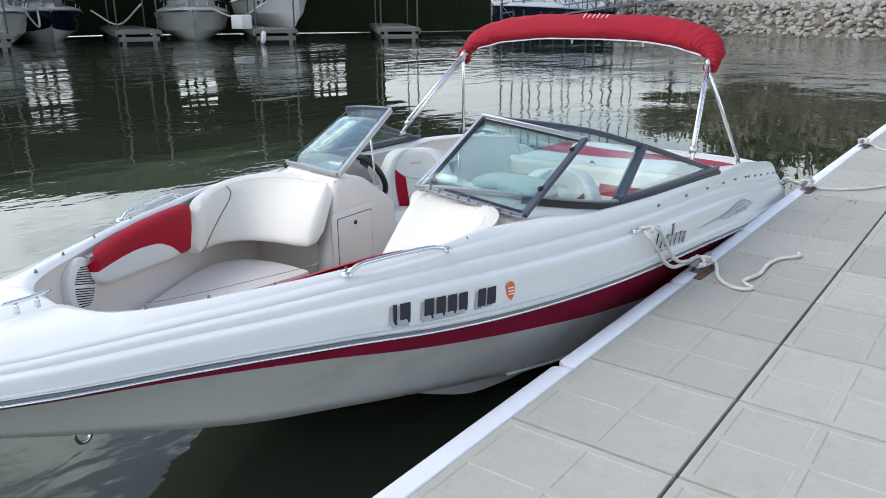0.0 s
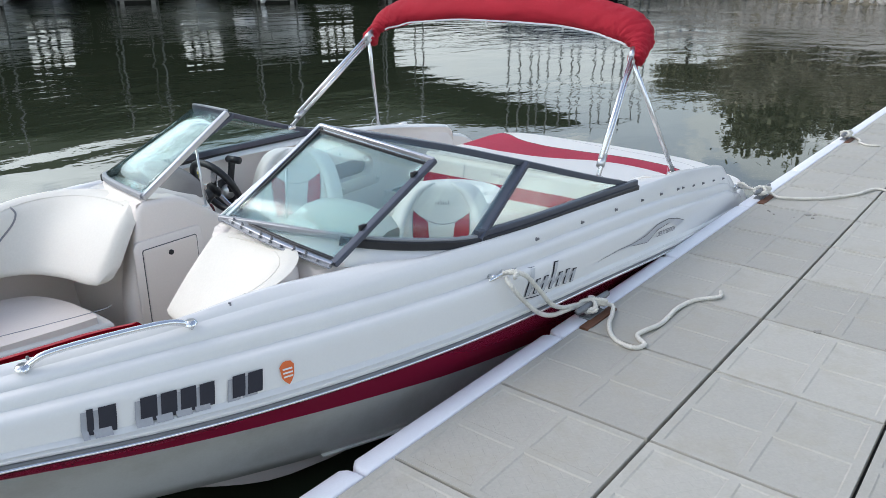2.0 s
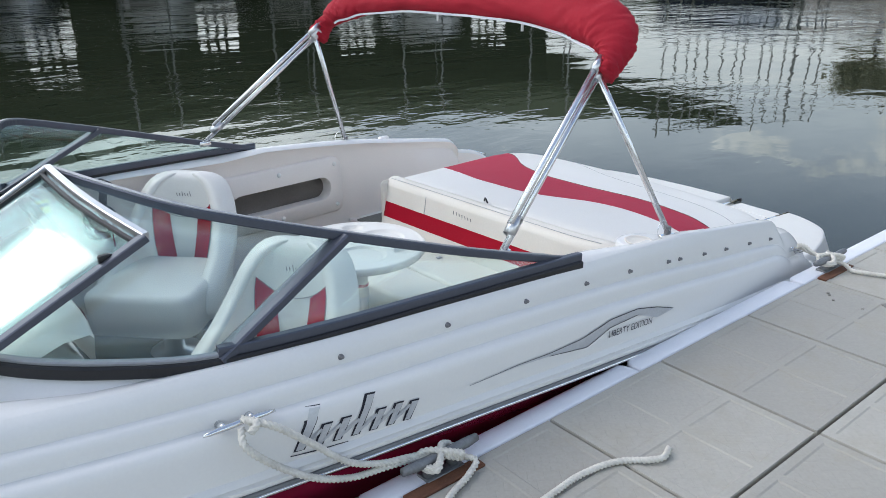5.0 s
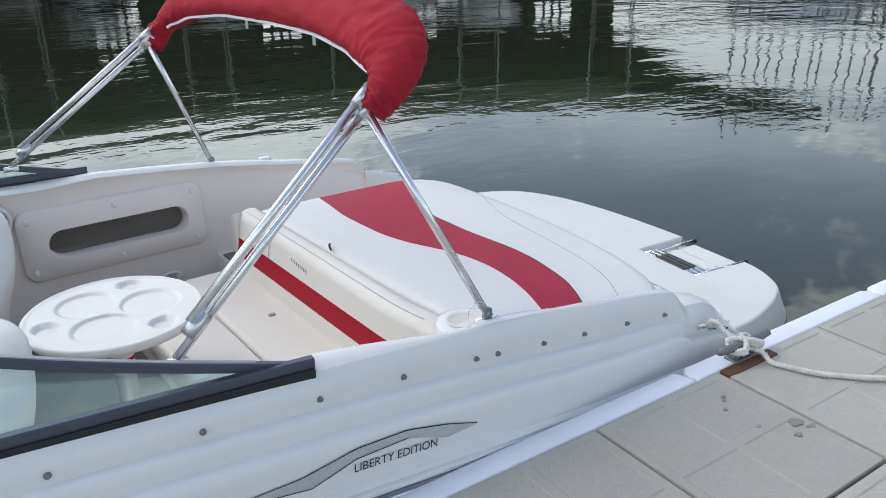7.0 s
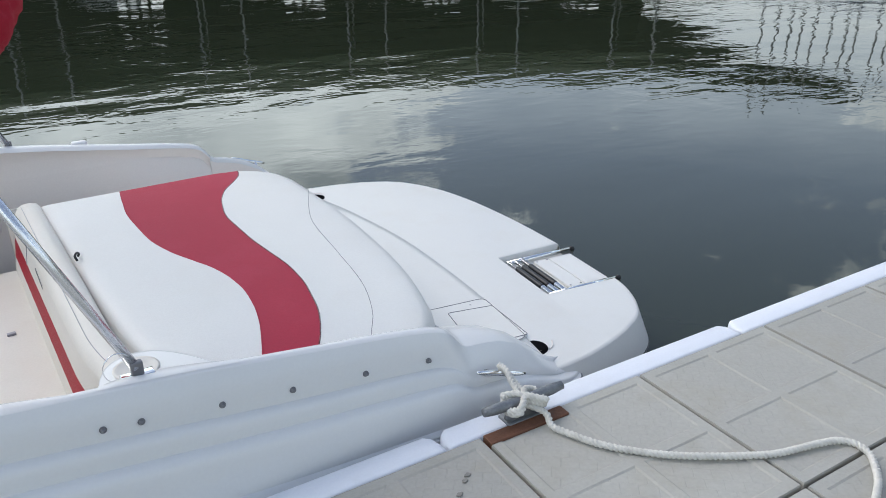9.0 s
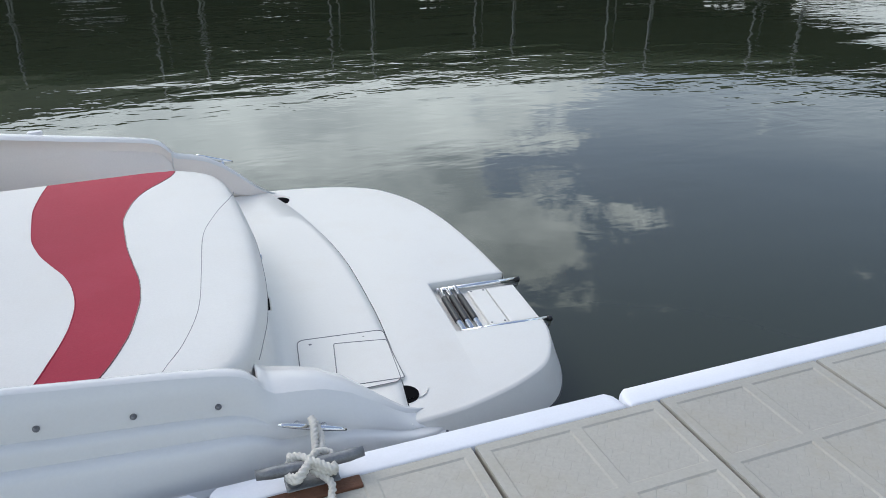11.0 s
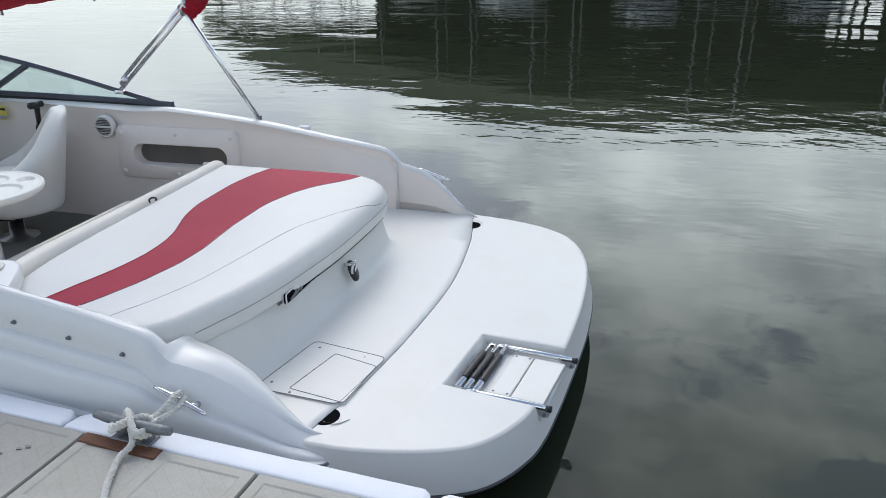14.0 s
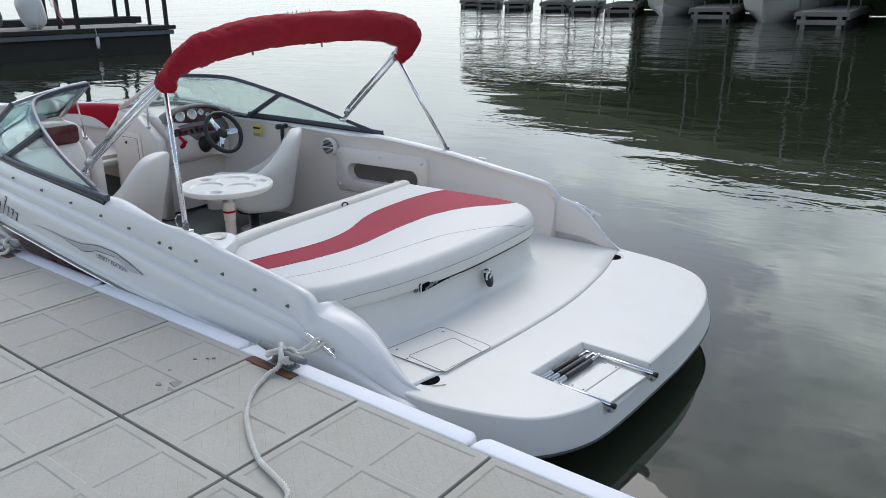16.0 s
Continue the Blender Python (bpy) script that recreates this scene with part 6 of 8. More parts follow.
# throttle on the starboard side
TH = BOAT @ pose(-0.04, 0.035, -0.01)
throttle = thing("throttle_lever", "black throttle lever on the cockpit side", "control lever", TH @ pose(-2.40, 1.0, 0.2))
part("base_plate", prism([(p[0], p[1]) for p in rounded(-2.49, -2.33, 0.12, 0.29, 0.06)], 0, 0.04, 0.008, 2), BLACK, throttle, "", True, TH @ Matrix(((1, 0, 0, 0), (0, 0, -1, 1.05), (0, 1, 0, 0), (0, 0, 0, 1))))
part("hub", lathe([(0.045, 0.0), (0.043, 0.03), (0.028, 0.04), (0.0, 0.04)], 20, pose(-2.41, 1.012, 0.215, 90, 0, 0)), ALU, throttle, "", True, TH)
part("lever", flat_bar([(-2.41, 0.975, 0.22), (-2.405, 0.968, 0.30), (-2.39, 0.962, 0.40)], 0.026, 0.036), BLACK, throttle, "", False, TH)
part("grip", tube([(-2.385, 1.0, 0.412), (-2.385, 0.90, 0.416)], 0.022, 12), BLACK, throttle, "", True, TH)
# yellow notice on the side
part("warning_label", box(-2.775, -2.682, 0.987, 0.993, 0.29, 0.385), YELLOW, boat, "yellow warning label with blue and grey bars", False, BOAT)
part("label_bar", box(-2.771, -2.686, 0.984, 0.989, 0.355, 0.37), INK, boat, "", False, BOAT)
part("label_bar", box(-2.771, -2.686, 0.984, 0.989, 0.295, 0.32), INKGREY, boat, "", False, BOAT)
# side speaker
SP = pose(-1.962, 1.035, 0.272, 90, 0, 0)
speaker = part("speaker_ring", lathe([(0.0, 0.0), (0.058, 0.004), (0.061, 0.010), (0.068, 0.009), (0.074, 0.002), (0.074, -0.03)], 32, SP), GELDECK, boat, "round speaker grille", True, BOAT)
for k in range(-5, 6):
    z = 0.0105 * k
    w = math.sqrt(max(0.0, 0.056 ** 2 - z * z))
    part("grille_bar", tube([SP @ Vector((-w, z, 0.006)), SP @ Vector((w, z, 0.006))], 0.0030, 6), DARKGREY, speaker, "", True, BOAT)
part("speaker_bridge", tube([SP @ Vector((-0.06, 0, 0.008)), SP @ Vector((0.06, 0, 0.008))], 0.008, 8), GELDECK, speaker, "", True, BOAT)
# glovebox before the passenger chair
part("glovebox_lid", prism(rounded(-0.76, -0.375, 0.425, 0.560, 0.035), 0.0, 0.012, 0.004, 2), DASH, boat, "maroon glovebox lid", True, BOAT @ Matrix(((0, 0, 1, -3.098), (1, 0, 0, 0), (0, 1, 0, 0), (0, 0, 0, 1))))
rows = []
for v in np.linspace(-0.82, -0.345, 16):
    k = (v + 0.82) / 0.475
    top = 0.520 + 0.068 * max(0.0, math.sin(math.pi * k)) ** 0.4
    rows.append([Vector((-3.36, v, 0.49)), Vector((-3.24, v, top - 0.02)), Vector((-3.17, v, top + 0.003)), Vector((-3.105, v, top + 0.004)), Vector((-3.094, v, top - 0.010)), Vector((-3.10, v, 0.47)), Vector((-3.10, v, 0.43))])
part("glovebox_hood", grid_mesh(rows), GELIN, boat, "off-white hood over the glovebox", True, BOAT)


POCKET = material("taupe_pocket_lining", (0.30, 0.275, 0.255), 0.9, vary=0.12, scale=5, bump=0.3, bump_scale=400)
# side storage panels with a long oval pocket
def oval(x0, x1, z0, z1, n=10):
    r = (z1 - z0) / 2
    return rounded(x0, x1, z0, z1, r - 0.001, n)


for sg in (-1, 1):
    S = BOAT @ pose(-1.4425, sg * (1.062 if sg < 0 else 1.058), 0, 0, 0, sg * 1.3) @ Matrix(((1, 0, 0, 0), (0, 0.06 * sg, -sg, 0), (0, 1, 0.06, 0), (0, 0, 0, 1))) @ Matrix.Translation((1.4425, 0, 0))
    outer = rounded(-1.885, -1.0, -0.055, 0.285, 0.06, 8)
    inner = oval(-1.765, -1.085, 0.035, 0.175, 8)
    bm = bmesh.new()
    n1 = len(outer)
    a0 = [bm.verts.new((x, z, -0.03)) for x, z in outer]
    a1 = [bm.verts.new((x, z, 0.022)) for x, z in outer]
    cx, cz = -1.4425, 0.115
    a2 = [bm.verts.new((cx + (x - cx) * 0.985, cz + (z - cz) * 0.96, 0.030)) for x, z in outer]
    b2 = [bm.verts.new((x, z, 0.030)) for x, z in inner]
    b1 = [bm.verts.new((cx + (x - cx) * 0.985, cz + (z - cz) * 0.94, 0.018)) for x, z in inner]
    b0 = [bm.verts.new((cx + (x - cx) * 0.975, cz + (z - cz) * 0.92, -0.045)) for x, z in inner]
    for r, s in ((a0, a1), (a1, a2), (a2, b2), (b2, b1), (b1, b0)):
        for i in range(n1):
            bm.faces.new((r[i], r[(i + 1) % n1], s[(i + 1) % n1], s[i]))
    bmesh.ops.recalc_face_normals(bm, faces=bm.faces)
    back = bmesh.new()
    back.faces.new([back.verts.new((cx + (x - cx) * 1.01, cz + (z - cz) * 1.01, -0.044)) for x, z in inner])
    bmesh.ops.solidify(back, geom=list(back.faces), thickness=0.006)
    panel = edged(part("storage_panel", bm, GELIN, boat, "padded side panel with a long oval pocket", True, S), 50)
    part("pocket_lining", back, POCKET, panel, "dark taupe pocket lining", False, S)
    for x, z in ((-1.84, 0.24), (-1.05, 0.24), (-1.84, -0.01), (-1.05, -0.01), (-1.44, 0.245), (-1.44, -0.015)):
        part("panel_button", lathe([(0.014, 0.0), (0.013, 0.006), (0.006, 0.009), (0.0, 0.009)], 14, Matrix.Translation((x, z, 0.028))), GAUGE, panel, "", True, S)

# ---- bow lounge ----
red_top = pchip([-4.88, -4.7, -4.48, -4.3, -4.15], [0.458, 0.478, 0.490, 0.492, 0.488])
red_low = pchip([-4.88, -4.80, -4.70, -4.50, -4.25, -4.15], [0.345, 0.302, 0.285, 0.266, 0.250, 0.250])
red_split = pchip([-4.88, -4.64, -4.45, -4.354, -4.267, -4.20, -4.15], [0.392, 0.394, 0.374, 0.331, 0.266, 0.250, 0.250])
RIM_TOP = [(-4.135, 0.62), (-3.98, 0.705), (-3.86, 0.755), (-3.745, 0.763), (-3.64, 0.72), (-3.57, 0.635), (-3.54, 0.525), (-3.545, 0.39), (-3.58, 0.265)]
RIM_LOW = [(-4.20, 0.585), (-4.10, 0.625), (-4.02, 0.640), (-3.95, 0.62), (-3.895, 0.565), (-3.865, 0.49), (-3.845, 0.41), (-3.832, 0.30), (-3.80, 0.205)]
SEAT_IN = [(-4.76, 0.40), (-4.75, 0.37), (-4.68, 0.335), (-4.56, 0.29), (-4.40, 0.255), (-4.23, 0.225), (-4.07, 0.198), (-3.93, 0.178), (-3.82, 0.168), (-3.78, 0.18)]
SEAT_OUT = [(-3.77, 0.30), (-3.77, 0.42), (-3.80, 0.56), (-3.86, 0.66), (-3.98, 0.715), (-4.12, 0.70), (-4.3, 0.645), (-4.5, 0.565), (-4.66, 0.485)]


def roll(e, r):
    """How far a padded rim stands out at the distance e from its outline."""
    k = 1 - min(1.0, max(0.0, e) / r)
    return math.sqrt(max(0.0, 1 - k * k))


for sg, nm in ((1, "starboard"), (-1, "port")):
    lounge = thing("bow_lounge", "cream vinyl bow lounge with a red and white padded backrest", "cushion", BOAT @ pose(-4.2, sg * 0.5, FLOOR_Z), "bow lounges")
    # seat base and cushion
    outline = [(p.x, sg * p.y) for p in spline([(u, v, 0) for u, v in SEAT_IN + SEAT_OUT], 4, closed=True)]
    part("seat_base", prism([(-4.08 + (u + 4.08) * 0.82, sg * 0.45 + (v - sg * 0.45) * 0.9) for u, v in outline], 0.07, 0.13), GELIN, lounge, "", False, BOAT)
    slope = Matrix(((1, 0, 0, 0), (0, 1, 0, 0), (-0.045, 0, 1, -0.155), (0, 0, 0, 1)))
    mid = (sum(p[0] for p in outline) / len(outline), sum(p[1] for p in outline) / len(outline))
    rws = [[Vector((mid[0] + (u - mid[0]) * k, mid[1] + (v - mid[1]) * k, z)) for u, v in outline] for z, k in ((0.105, 0.93), (0.115, 0.97), (0.135, 1.0), (0.148, 1.0), (0.158, 0.985), (0.164, 0.96), (0.168, 0.90), (0.170, 0.6))]
    part("seat_cushion", grid_mesh(rws, close_v=True, cap=True), VINYL, lounge, "white vinyl seat cushion", True, BOAT @ slope)
    part("piping", tube([slope @ Vector((p.x, sg * (p.y - 0.001), 0.150)) for p in spline([(u, v, 0) for u, v in SEAT_IN[2:]], 5)], 0.0016, 6), INKGREY, lounge, "", True, BOAT)

    def pad_pt(u, z):
        e = min(u + 4.88, -4.15 - u, red_top(u) - z + 0.001, z - red_low(u) + 0.001)
        low = 0.016 * min(1.0, max(0.0, (-4.32 - u) / 0.3)) if sg < 0 else 0.0
        return Vector((u, sg * (coam(u) - 0.012 - 0.078 * roll(e, 0.035) - 0.012 * (z - 0.25)), z - low))

    def pad_skin(name, f0, f1, mat, label=""):
        rws = []
        for k in np.linspace(0, 1, 40):
            u = -4.88 + 0.73 * (0.5 - 0.5 * math.cos(math.pi * k))
            dd = min(u + 4.88, -4.15 - u)
            rad = 0.055
            cut = rad - math.sqrt(max(0.0, rad * rad - max(0.0, rad - dd) ** 2))
            z0, z1 = max(f0(u), red_low(u) + cut * 0.7), min(f1(u), red_top(u) - cut)
            z1 = max(z1, z0 + 0.0005)
            rws.append([pad_pt(u, z0 + (z1 - z0) * (0.5 - 0.5 * math.cos(math.pi * j / 14))) for j in range(15)])
        return part(name, grid_mesh(rws), mat, lounge, label, True, BOAT)
    pad_skin("red_backrest", red_split, red_top, VINYLRED, "red vinyl backrest")
    pad_skin("lower_backrest", red_low, red_split, VINYL, "white vinyl lower backrest")
    part("seam", tube([pad_pt(u, red_split(u)) for u in np.linspace(-4.85, -4.27, 24)], 0.0018, 5), VINYL, lounge, "", True, BOAT)
    part("backrest_core", prism([(u, sg * (coam(u) - 0.03)) for u in np.linspace(-4.85, -4.18, 8)] + [(u, sg * (coam(u) + 0.03)) for u in np.linspace(-4.18, -4.85, 8)], 0.31, 0.44), VINYL, lounge, "", False, BOAT)
    # the long end cushion, round the corner to the console
    hi, lo = spline([(u, v, z) for (u, v), z in zip(RIM_TOP, (0.482, 0.498, 0.510, 0.520, 0.526, 0.528, 0.528, 0.528, 0.528) if sg > 0 else (0.435, 0.455, 0.484, 0.508, 0.522, 0.528, 0.528, 0.528, 0.528))], 6), spline([(u, v, 0.236) for u, v in RIM_LOW], 6)
    count = len(hi)
    run = [0.0]
    for i in range(1, count):
        run.append(run[-1] + ((hi[i] + lo[i]) / 2 - (hi[i - 1] + lo[i - 1]) / 2).length)

    def end_pt(i, k, back=False):
        a, b = (hi[max(i - 1, 0)] + lo[max(i - 1, 0)]) / 2, (hi[min(i + 1, count - 1)] + lo[min(i + 1, count - 1)]) / 2
        d = (b - a).normalized()
        nrm = Vector((-d.y, d.x, 0))
        if nrm.dot(Vector((-4.3, 0.25, 0)) - (a + b) / 2) < 0:
            nrm = -nrm
        along = min(run[i], run[-1] - run[i])
        rad = 0.07
        cut = rad - math.sqrt(max(0.0, rad * rad - max(0.0, rad - along) ** 2))
        kk = cut / 0.30 + k * (1 - 2 * cut / 0.30)
        p = lo[i].lerp(hi[i], kk)
        e = min(along, kk * 0.30, (1 - kk) * 0.30) + 0.0005
        off = -0.04 + 0.045 * roll(e, 0.045) + 0.012 * math.sin(math.pi * kk)
        p = p + nrm * (-0.06 if back else off)
        return Vector((p.x, sg * p.y, p.z))
    rws = []
    for i in range(count):
        rws.append([end_pt(i, 0, True)] + [end_pt(i, 0.5 - 0.5 * math.cos(math.pi * j / 16)) for j in range(17)] + [end_pt(i, 1, True)])
    rws = [[end_pt(0, (j - 1) / 16 if 0 < j < 18 else (0 if j == 0 else 1), True) for j in range(19)]] + rws + [[end_pt(count - 1, (j - 1) / 16 if 0 < j < 18 else (0 if j == 0 else 1), True) for j in range(19)]]
    part("end_cushion", grid_mesh(rws), VINYLCREAM, lounge, "cream vinyl end cushion", True, BOAT)
    wave = [(0.06, 0.03), (0.09, 0.18), (0.14, 0.35), (0.21, 0.52), (0.275, 0.70), (0.29, 0.84), (0.27, 0.96)]
    line = []
    for q in spline([(a, b, 0) for a, b in wave], 6):
        i = min(range(count), key=lambda n: abs(run[n] - q.x))
        j = min(i + 1, count - 1) if q.x > run[i] else max(i - 1, 0)
        w = abs(q.x - run[i]) / max(abs(run[j] - run[i]), 1e-4) if i != j else 0.0
        line.append(end_pt(i, q.y).lerp(end_pt(j, q.y), min(w, 1.0)))
    part("seam_piping", tube(line, 0.0045, 6), PIPING, lounge, "grey piping in a wavy line", True, BOAT)
    lip_out = spline([(-3.99, 0.775, 0.485), (-3.86, 0.80, 0.487), (-3.74, 0.815, 0.482), (-3.62, 0.775, 0.472), (-3.53, 0.675, 0.472), (-3.495, 0.55, 0.488), (-3.50, 0.40, 0.527), (-3.535, 0.25, 0.536)], 7)
    rws = []
    for i, q in enumerate(lip_out):
        j = 6 + (count - 7) * i / (len(lip_out) - 1)
        a = hi[int(j)].lerp(hi[min(int(j) + 1, count - 1)], j - int(j))
        back = a.lerp(Vector((q.x, q.y, a.z - 0.01)), 0.5)
        rws.append([Vector((p.x, sg * p.y, p.z)) for p in (back + Vector((0, 0, -0.12)), back + Vector((0, 0, -0.02)), back.lerp(q, 0.12) + Vector((0, 0, 0.006)), back.lerp(q, 0.6) + Vector((0, 0, 0.004)), q, q + Vector((0.0, 0, -0.03)), q + Vector((-0.01, -0.01, -0.14)))])
    part("console_lip", grid_mesh(rws), GELIN, boat, "moulded lip behind the end cushion", True, BOAT)
    part("rim_piping", tube([end_pt(i, 0.955) for i in range(6, count - 4)], 0.0022, 5), VINYLCREAM, lounge, "", True, BOAT)
    # oval speaker in the bow wall
    c = Vector((-4.922, sg * 0.38, 0.345))
    aim = Matrix((Vector((0.62, sg * 0.34, -0.35)).normalized(), Vector((0.32, sg * 0.2, 0.85)).normalized(), Vector((0.30, -sg * 0.92, 0.22)).normalized())).transposed()
    zc = aim.col[2].normalized()
    yc = (aim.col[1] - zc * aim.col[1].dot(zc)).normalized()
    xc = yc.cross(zc)
    m = Matrix.Translation(c) @ Matrix((xc, yc, zc)).transposed().to_4x4()
    grille = part("speaker_plate", lathe([(0.0, 0.014), (0.056, 0.014), (0.060, 0.009), (0.072, 0.010), (0.077, 0.004), (0.078, -0.03)], 36, m @ Matrix.Diagonal((1.0, 1.55, 1, 1))), GELDECK, lounge, "oval white speaker grille", True, BOAT)
    for k in range(-8, 9):
        y = 0.0098 * k
        w = 0.050 * math.sqrt(max(0.0, 1 - (y / 0.088) ** 2))
        if abs(k) > 0:
            part("grille_slot", tube([m @ Vector((-w, y - 0.006, 0.0145)), m @ Vector((w, y + 0.006, 0.0145))], 0.0024, 5), BLACK, grille, "", True, BOAT)


# ---- marks on the hull ----
def side_patch(name, top, bottom, mat, label="", off=0.003, parent=None, n=24, m=3):
    """A thin film on the port topside between two curves of (u, s)."""
    rows = []
    for i in range(n + 1):
        k = i / n
        a = Vector((np.interp(k, np.linspace(0, 1, len(top)), [p[0] for p in top]), np.interp(k, np.linspace(0, 1, len(top)), [p[1] for p in top]), 0))
        b = Vector((np.interp(k, np.linspace(0, 1, len(bottom)), [p[0] for p in bottom]), np.interp(k, np.linspace(0, 1, len(bottom)), [p[1] for p in bottom]), 0))
        mid = [a.lerp(b, j / m) for j in range(m + 1)]
        rows.append([side_point(q.x, q.y + 0.05 * (1 - q.y), False, off) for q in mid])
    return part(name, grid_mesh(rows), mat, parent or boat, label, True, BOAT)


# registration: plain bars with grey shadows
for u, w in ((-4.470, 0.016), (-4.442, 0.044), (-4.338, 0.044), (-4.284, 0.044), (-4.230, 0.044), (-4.176, 0.044), (-4.078, 0.040), (-4.030, 0.048)):
    top, low_ = float(np.interp(u, [-4.47, -4.0], [0.50, 0.415])), float(np.interp(u, [-4.47, -4.0], [0.115, 0.145]))
    side_patch("registration_shadow", [(u - 0.004, top - 0.035), (u - 0.004 + w, top - 0.035)], [(u - 0.016, low_ - 0.035), (u - 0.016 + w, low_ - 0.035)], INKGREY, "grey bar", 0.003, n=2)
    side_patch("registration_bar", [(u + 0.010, top), (u + 0.010 + w, top)], [(u, low_), (u + w, low_)], INK, "dark bar", 0.0055, n=2)
side_patch("sticker", [(-3.918, 0.36), (-3.906, 0.415), (-3.892, 0.425), (-3.878, 0.415), (-3.868, 0.36)], [(-3.914, 0.22), (-3.904, 0.16), (-3.890, 0.11), (-3.880, 0.16), (-3.872, 0.22)], ORANGE, "orange state sticker", 0.004, n=12)
for s0 in (0.335, 0.285, 0.235):
    side_patch("sticker_bar", [(-3.909, s0), (-3.876, s0)], [(-3.909, s0 - 0.022), (-3.876, s0 - 0.022)], FARWHITE, "pale bar", 0.0055, n=2)
# maker's name: plain slanted strokes, silver with dark edges
RISE = [0.36, 0.19, 0.20, 0.36, 0.19, 0.20, 0.18]
for i, rise in enumerate(RISE):
    u = -2.760 + 0.058 * i
    lo = 0.195 - 0.012 * i
    hi = lo + rise
    run_u = 0.17 * rise
    w = 0.030 if i == 0 else 0.024
    side_patch("name_edge", [(u + run_u - 0.006, hi + 0.012), (u + run_u + w + 0.005, hi + 0.004)], [(u - 0.006, lo - 0.004), (u + w * 0.75 + 0.005, lo - 0.012)], INK, "dark edge", 0.003, n=4)
    side_patch("name_stroke", [(u + run_u, hi), (u + run_u + w, hi - 0.008)], [(u, lo + 0.008), (u + w * 0.75, lo)], DECAL, "silver stroke", 0.0055, n=4)
    if i < 6:
        nu, nlo = u + 0.058, lo - 0.012
        side_patch("name_link", [(u + w * 0.6, lo + 0.035), (nu + 0.024, nlo + 0.165)], [(u + w * 0.75, lo + 0.008), (nu + 0.028, nlo + 0.135)], DECAL, "silver link stroke", 0.0042, n=4)
side_patch("name_tail", [(-2.775, 0.165), (-2.70, 0.14), (-2.60, 0.115)], [(-2.775, 0.155), (-2.70, 0.125), (-2.60, 0.108)], INK, "dark tail stroke", 0.003, n=6)
# silver swoosh with its edition name
side_patch("swoosh", [(-2.16, 0.246), (-1.95, 0.287), (-1.79, 0.292), (-1.63, 0.325), (-1.466, 0.425), (-1.30, 0.442), (-1.17, 0.385), (-1.06, 0.312)],
           [(-2.16, 0.242), (-1.95, 0.268), (-1.79, 0.258), (-1.604, 0.206), (-1.47, 0.335), (-1.30, 0.372), (-1.17, 0.262), (-1.06, 0.302)], DECAL, "silver and grey swoosh", 0.003, n=48)
side_patch("swoosh_edge", [(-2.16, 0.249), (-1.95, 0.292), (-1.79, 0.297), (-1.63, 0.332), (-1.466, 0.433), (-1.30, 0.450), (-1.17, 0.394), (-1.06, 0.316)],
           [(-2.16, 0.246), (-1.95, 0.287), (-1.79, 0.291), (-1.63, 0.324), (-1.466, 0.424), (-1.30, 0.440), (-1.17, 0.384), (-1.06, 0.308)], INK, "dark edge", 0.0045, n=48)
side_patch("swoosh_edge", [(-1.80, 0.264), (-1.604, 0.213), (-1.47, 0.342), (-1.30, 0.380)], [(-1.80, 0.258), (-1.604, 0.205), (-1.47, 0.334), (-1.30, 0.372)], INK, "dark edge", 0.0045, n=30)
fc = bpy.data.curves.new("edition_text", 'FONT')
fc.body, fc.size, fc.extrude = "LIBERTY EDITION", 1.0, 0.0
fo = bpy.data.objects.new("edition_text", fc)
scene.collection.objects.link(fo)
bpy.context.view_layer.update()
tm_ = bpy.data.meshes.new_from_object(fo.evaluated_get(bpy.context.evaluated_depsgraph_get()))
bpy.data.objects.remove(fo)
xs_ = [v.co.x for v in tm_.vertices]
for v in tm_.vertices:
    k = (v.co.x - min(xs_)) / (max(xs_) - min(xs_))
    u = -1.478 + 0.270 * k + 0.004 * v.co.y
    s = 0.232 - 0.008 * k + 0.105 * v.co.y
    v.co = side_point(u, s + 0.04 * (1 - s), False, 0.004)
part("edition_name", tm_, INK, boat, "dark lettering reading LIBERTY EDITION", False, BOAT)

# ---- dock edge ----
bumper_mesh = {}
x = -0.10 - 1.225 * 11
while x < 8.9:
    L = 1.213
    rows = []
    for xx, k in ((0.0, 0.55), (0.012, 0.85), (0.03, 1.0), (L - 0.03, 1.0), (L - 0.012, 0.85), (L, 0.55)):
        w = 0.088
        rows.append([Vector((xx, y, z - (1 - k) * 0.012)) for y, z in ((-0.002, -0.10), (-0.002, -0.008), (0.003, -0.002), (0.010, 0.0), (w * 0.5 * k, -0.001), (w * k - 0.012, -0.002), (w * k - 0.003, -0.006), (w * k + 0.001, -0.014), (w * k + 0.003, -0.035), (w * k, -0.16), (w * 0.6, -0.20))])
    if "b" not in bumper_mesh:
        bm = grid_mesh(rows, cap=True)
        me = bpy.data.meshes.new("bumper")
        bm.to_mesh(me)
        bm.free()
        bumper_mesh["b"] = me
    part("bumper_strip", bumper_mesh["b"], BUMPER, dock, "white vinyl dock bumper strip", True, pose(x, 0, 0))
    x += 1.225
# floats under the dock
for i in range(-11, 8):
    part("float", box(i * 1.22 + 0.04, i * 1.22 + 1.18, -2.3, -0.03, -0.62, -0.24, 0.04), DARKGREY, dock, "", True)


def laid(points, radius=0.0088, step=0.0026):
    """A three-strand rope along a smooth path."""
    ps = spline(points, 60)
    out, last = [ps[0]], ps[0]
    for p in ps[1:]:
        if (p - last).length >= step:
            out.append(p)
            last = p
    return tube(out, radius * 0.60, 18, twist=150.0, lobes=3, depth=1.1)


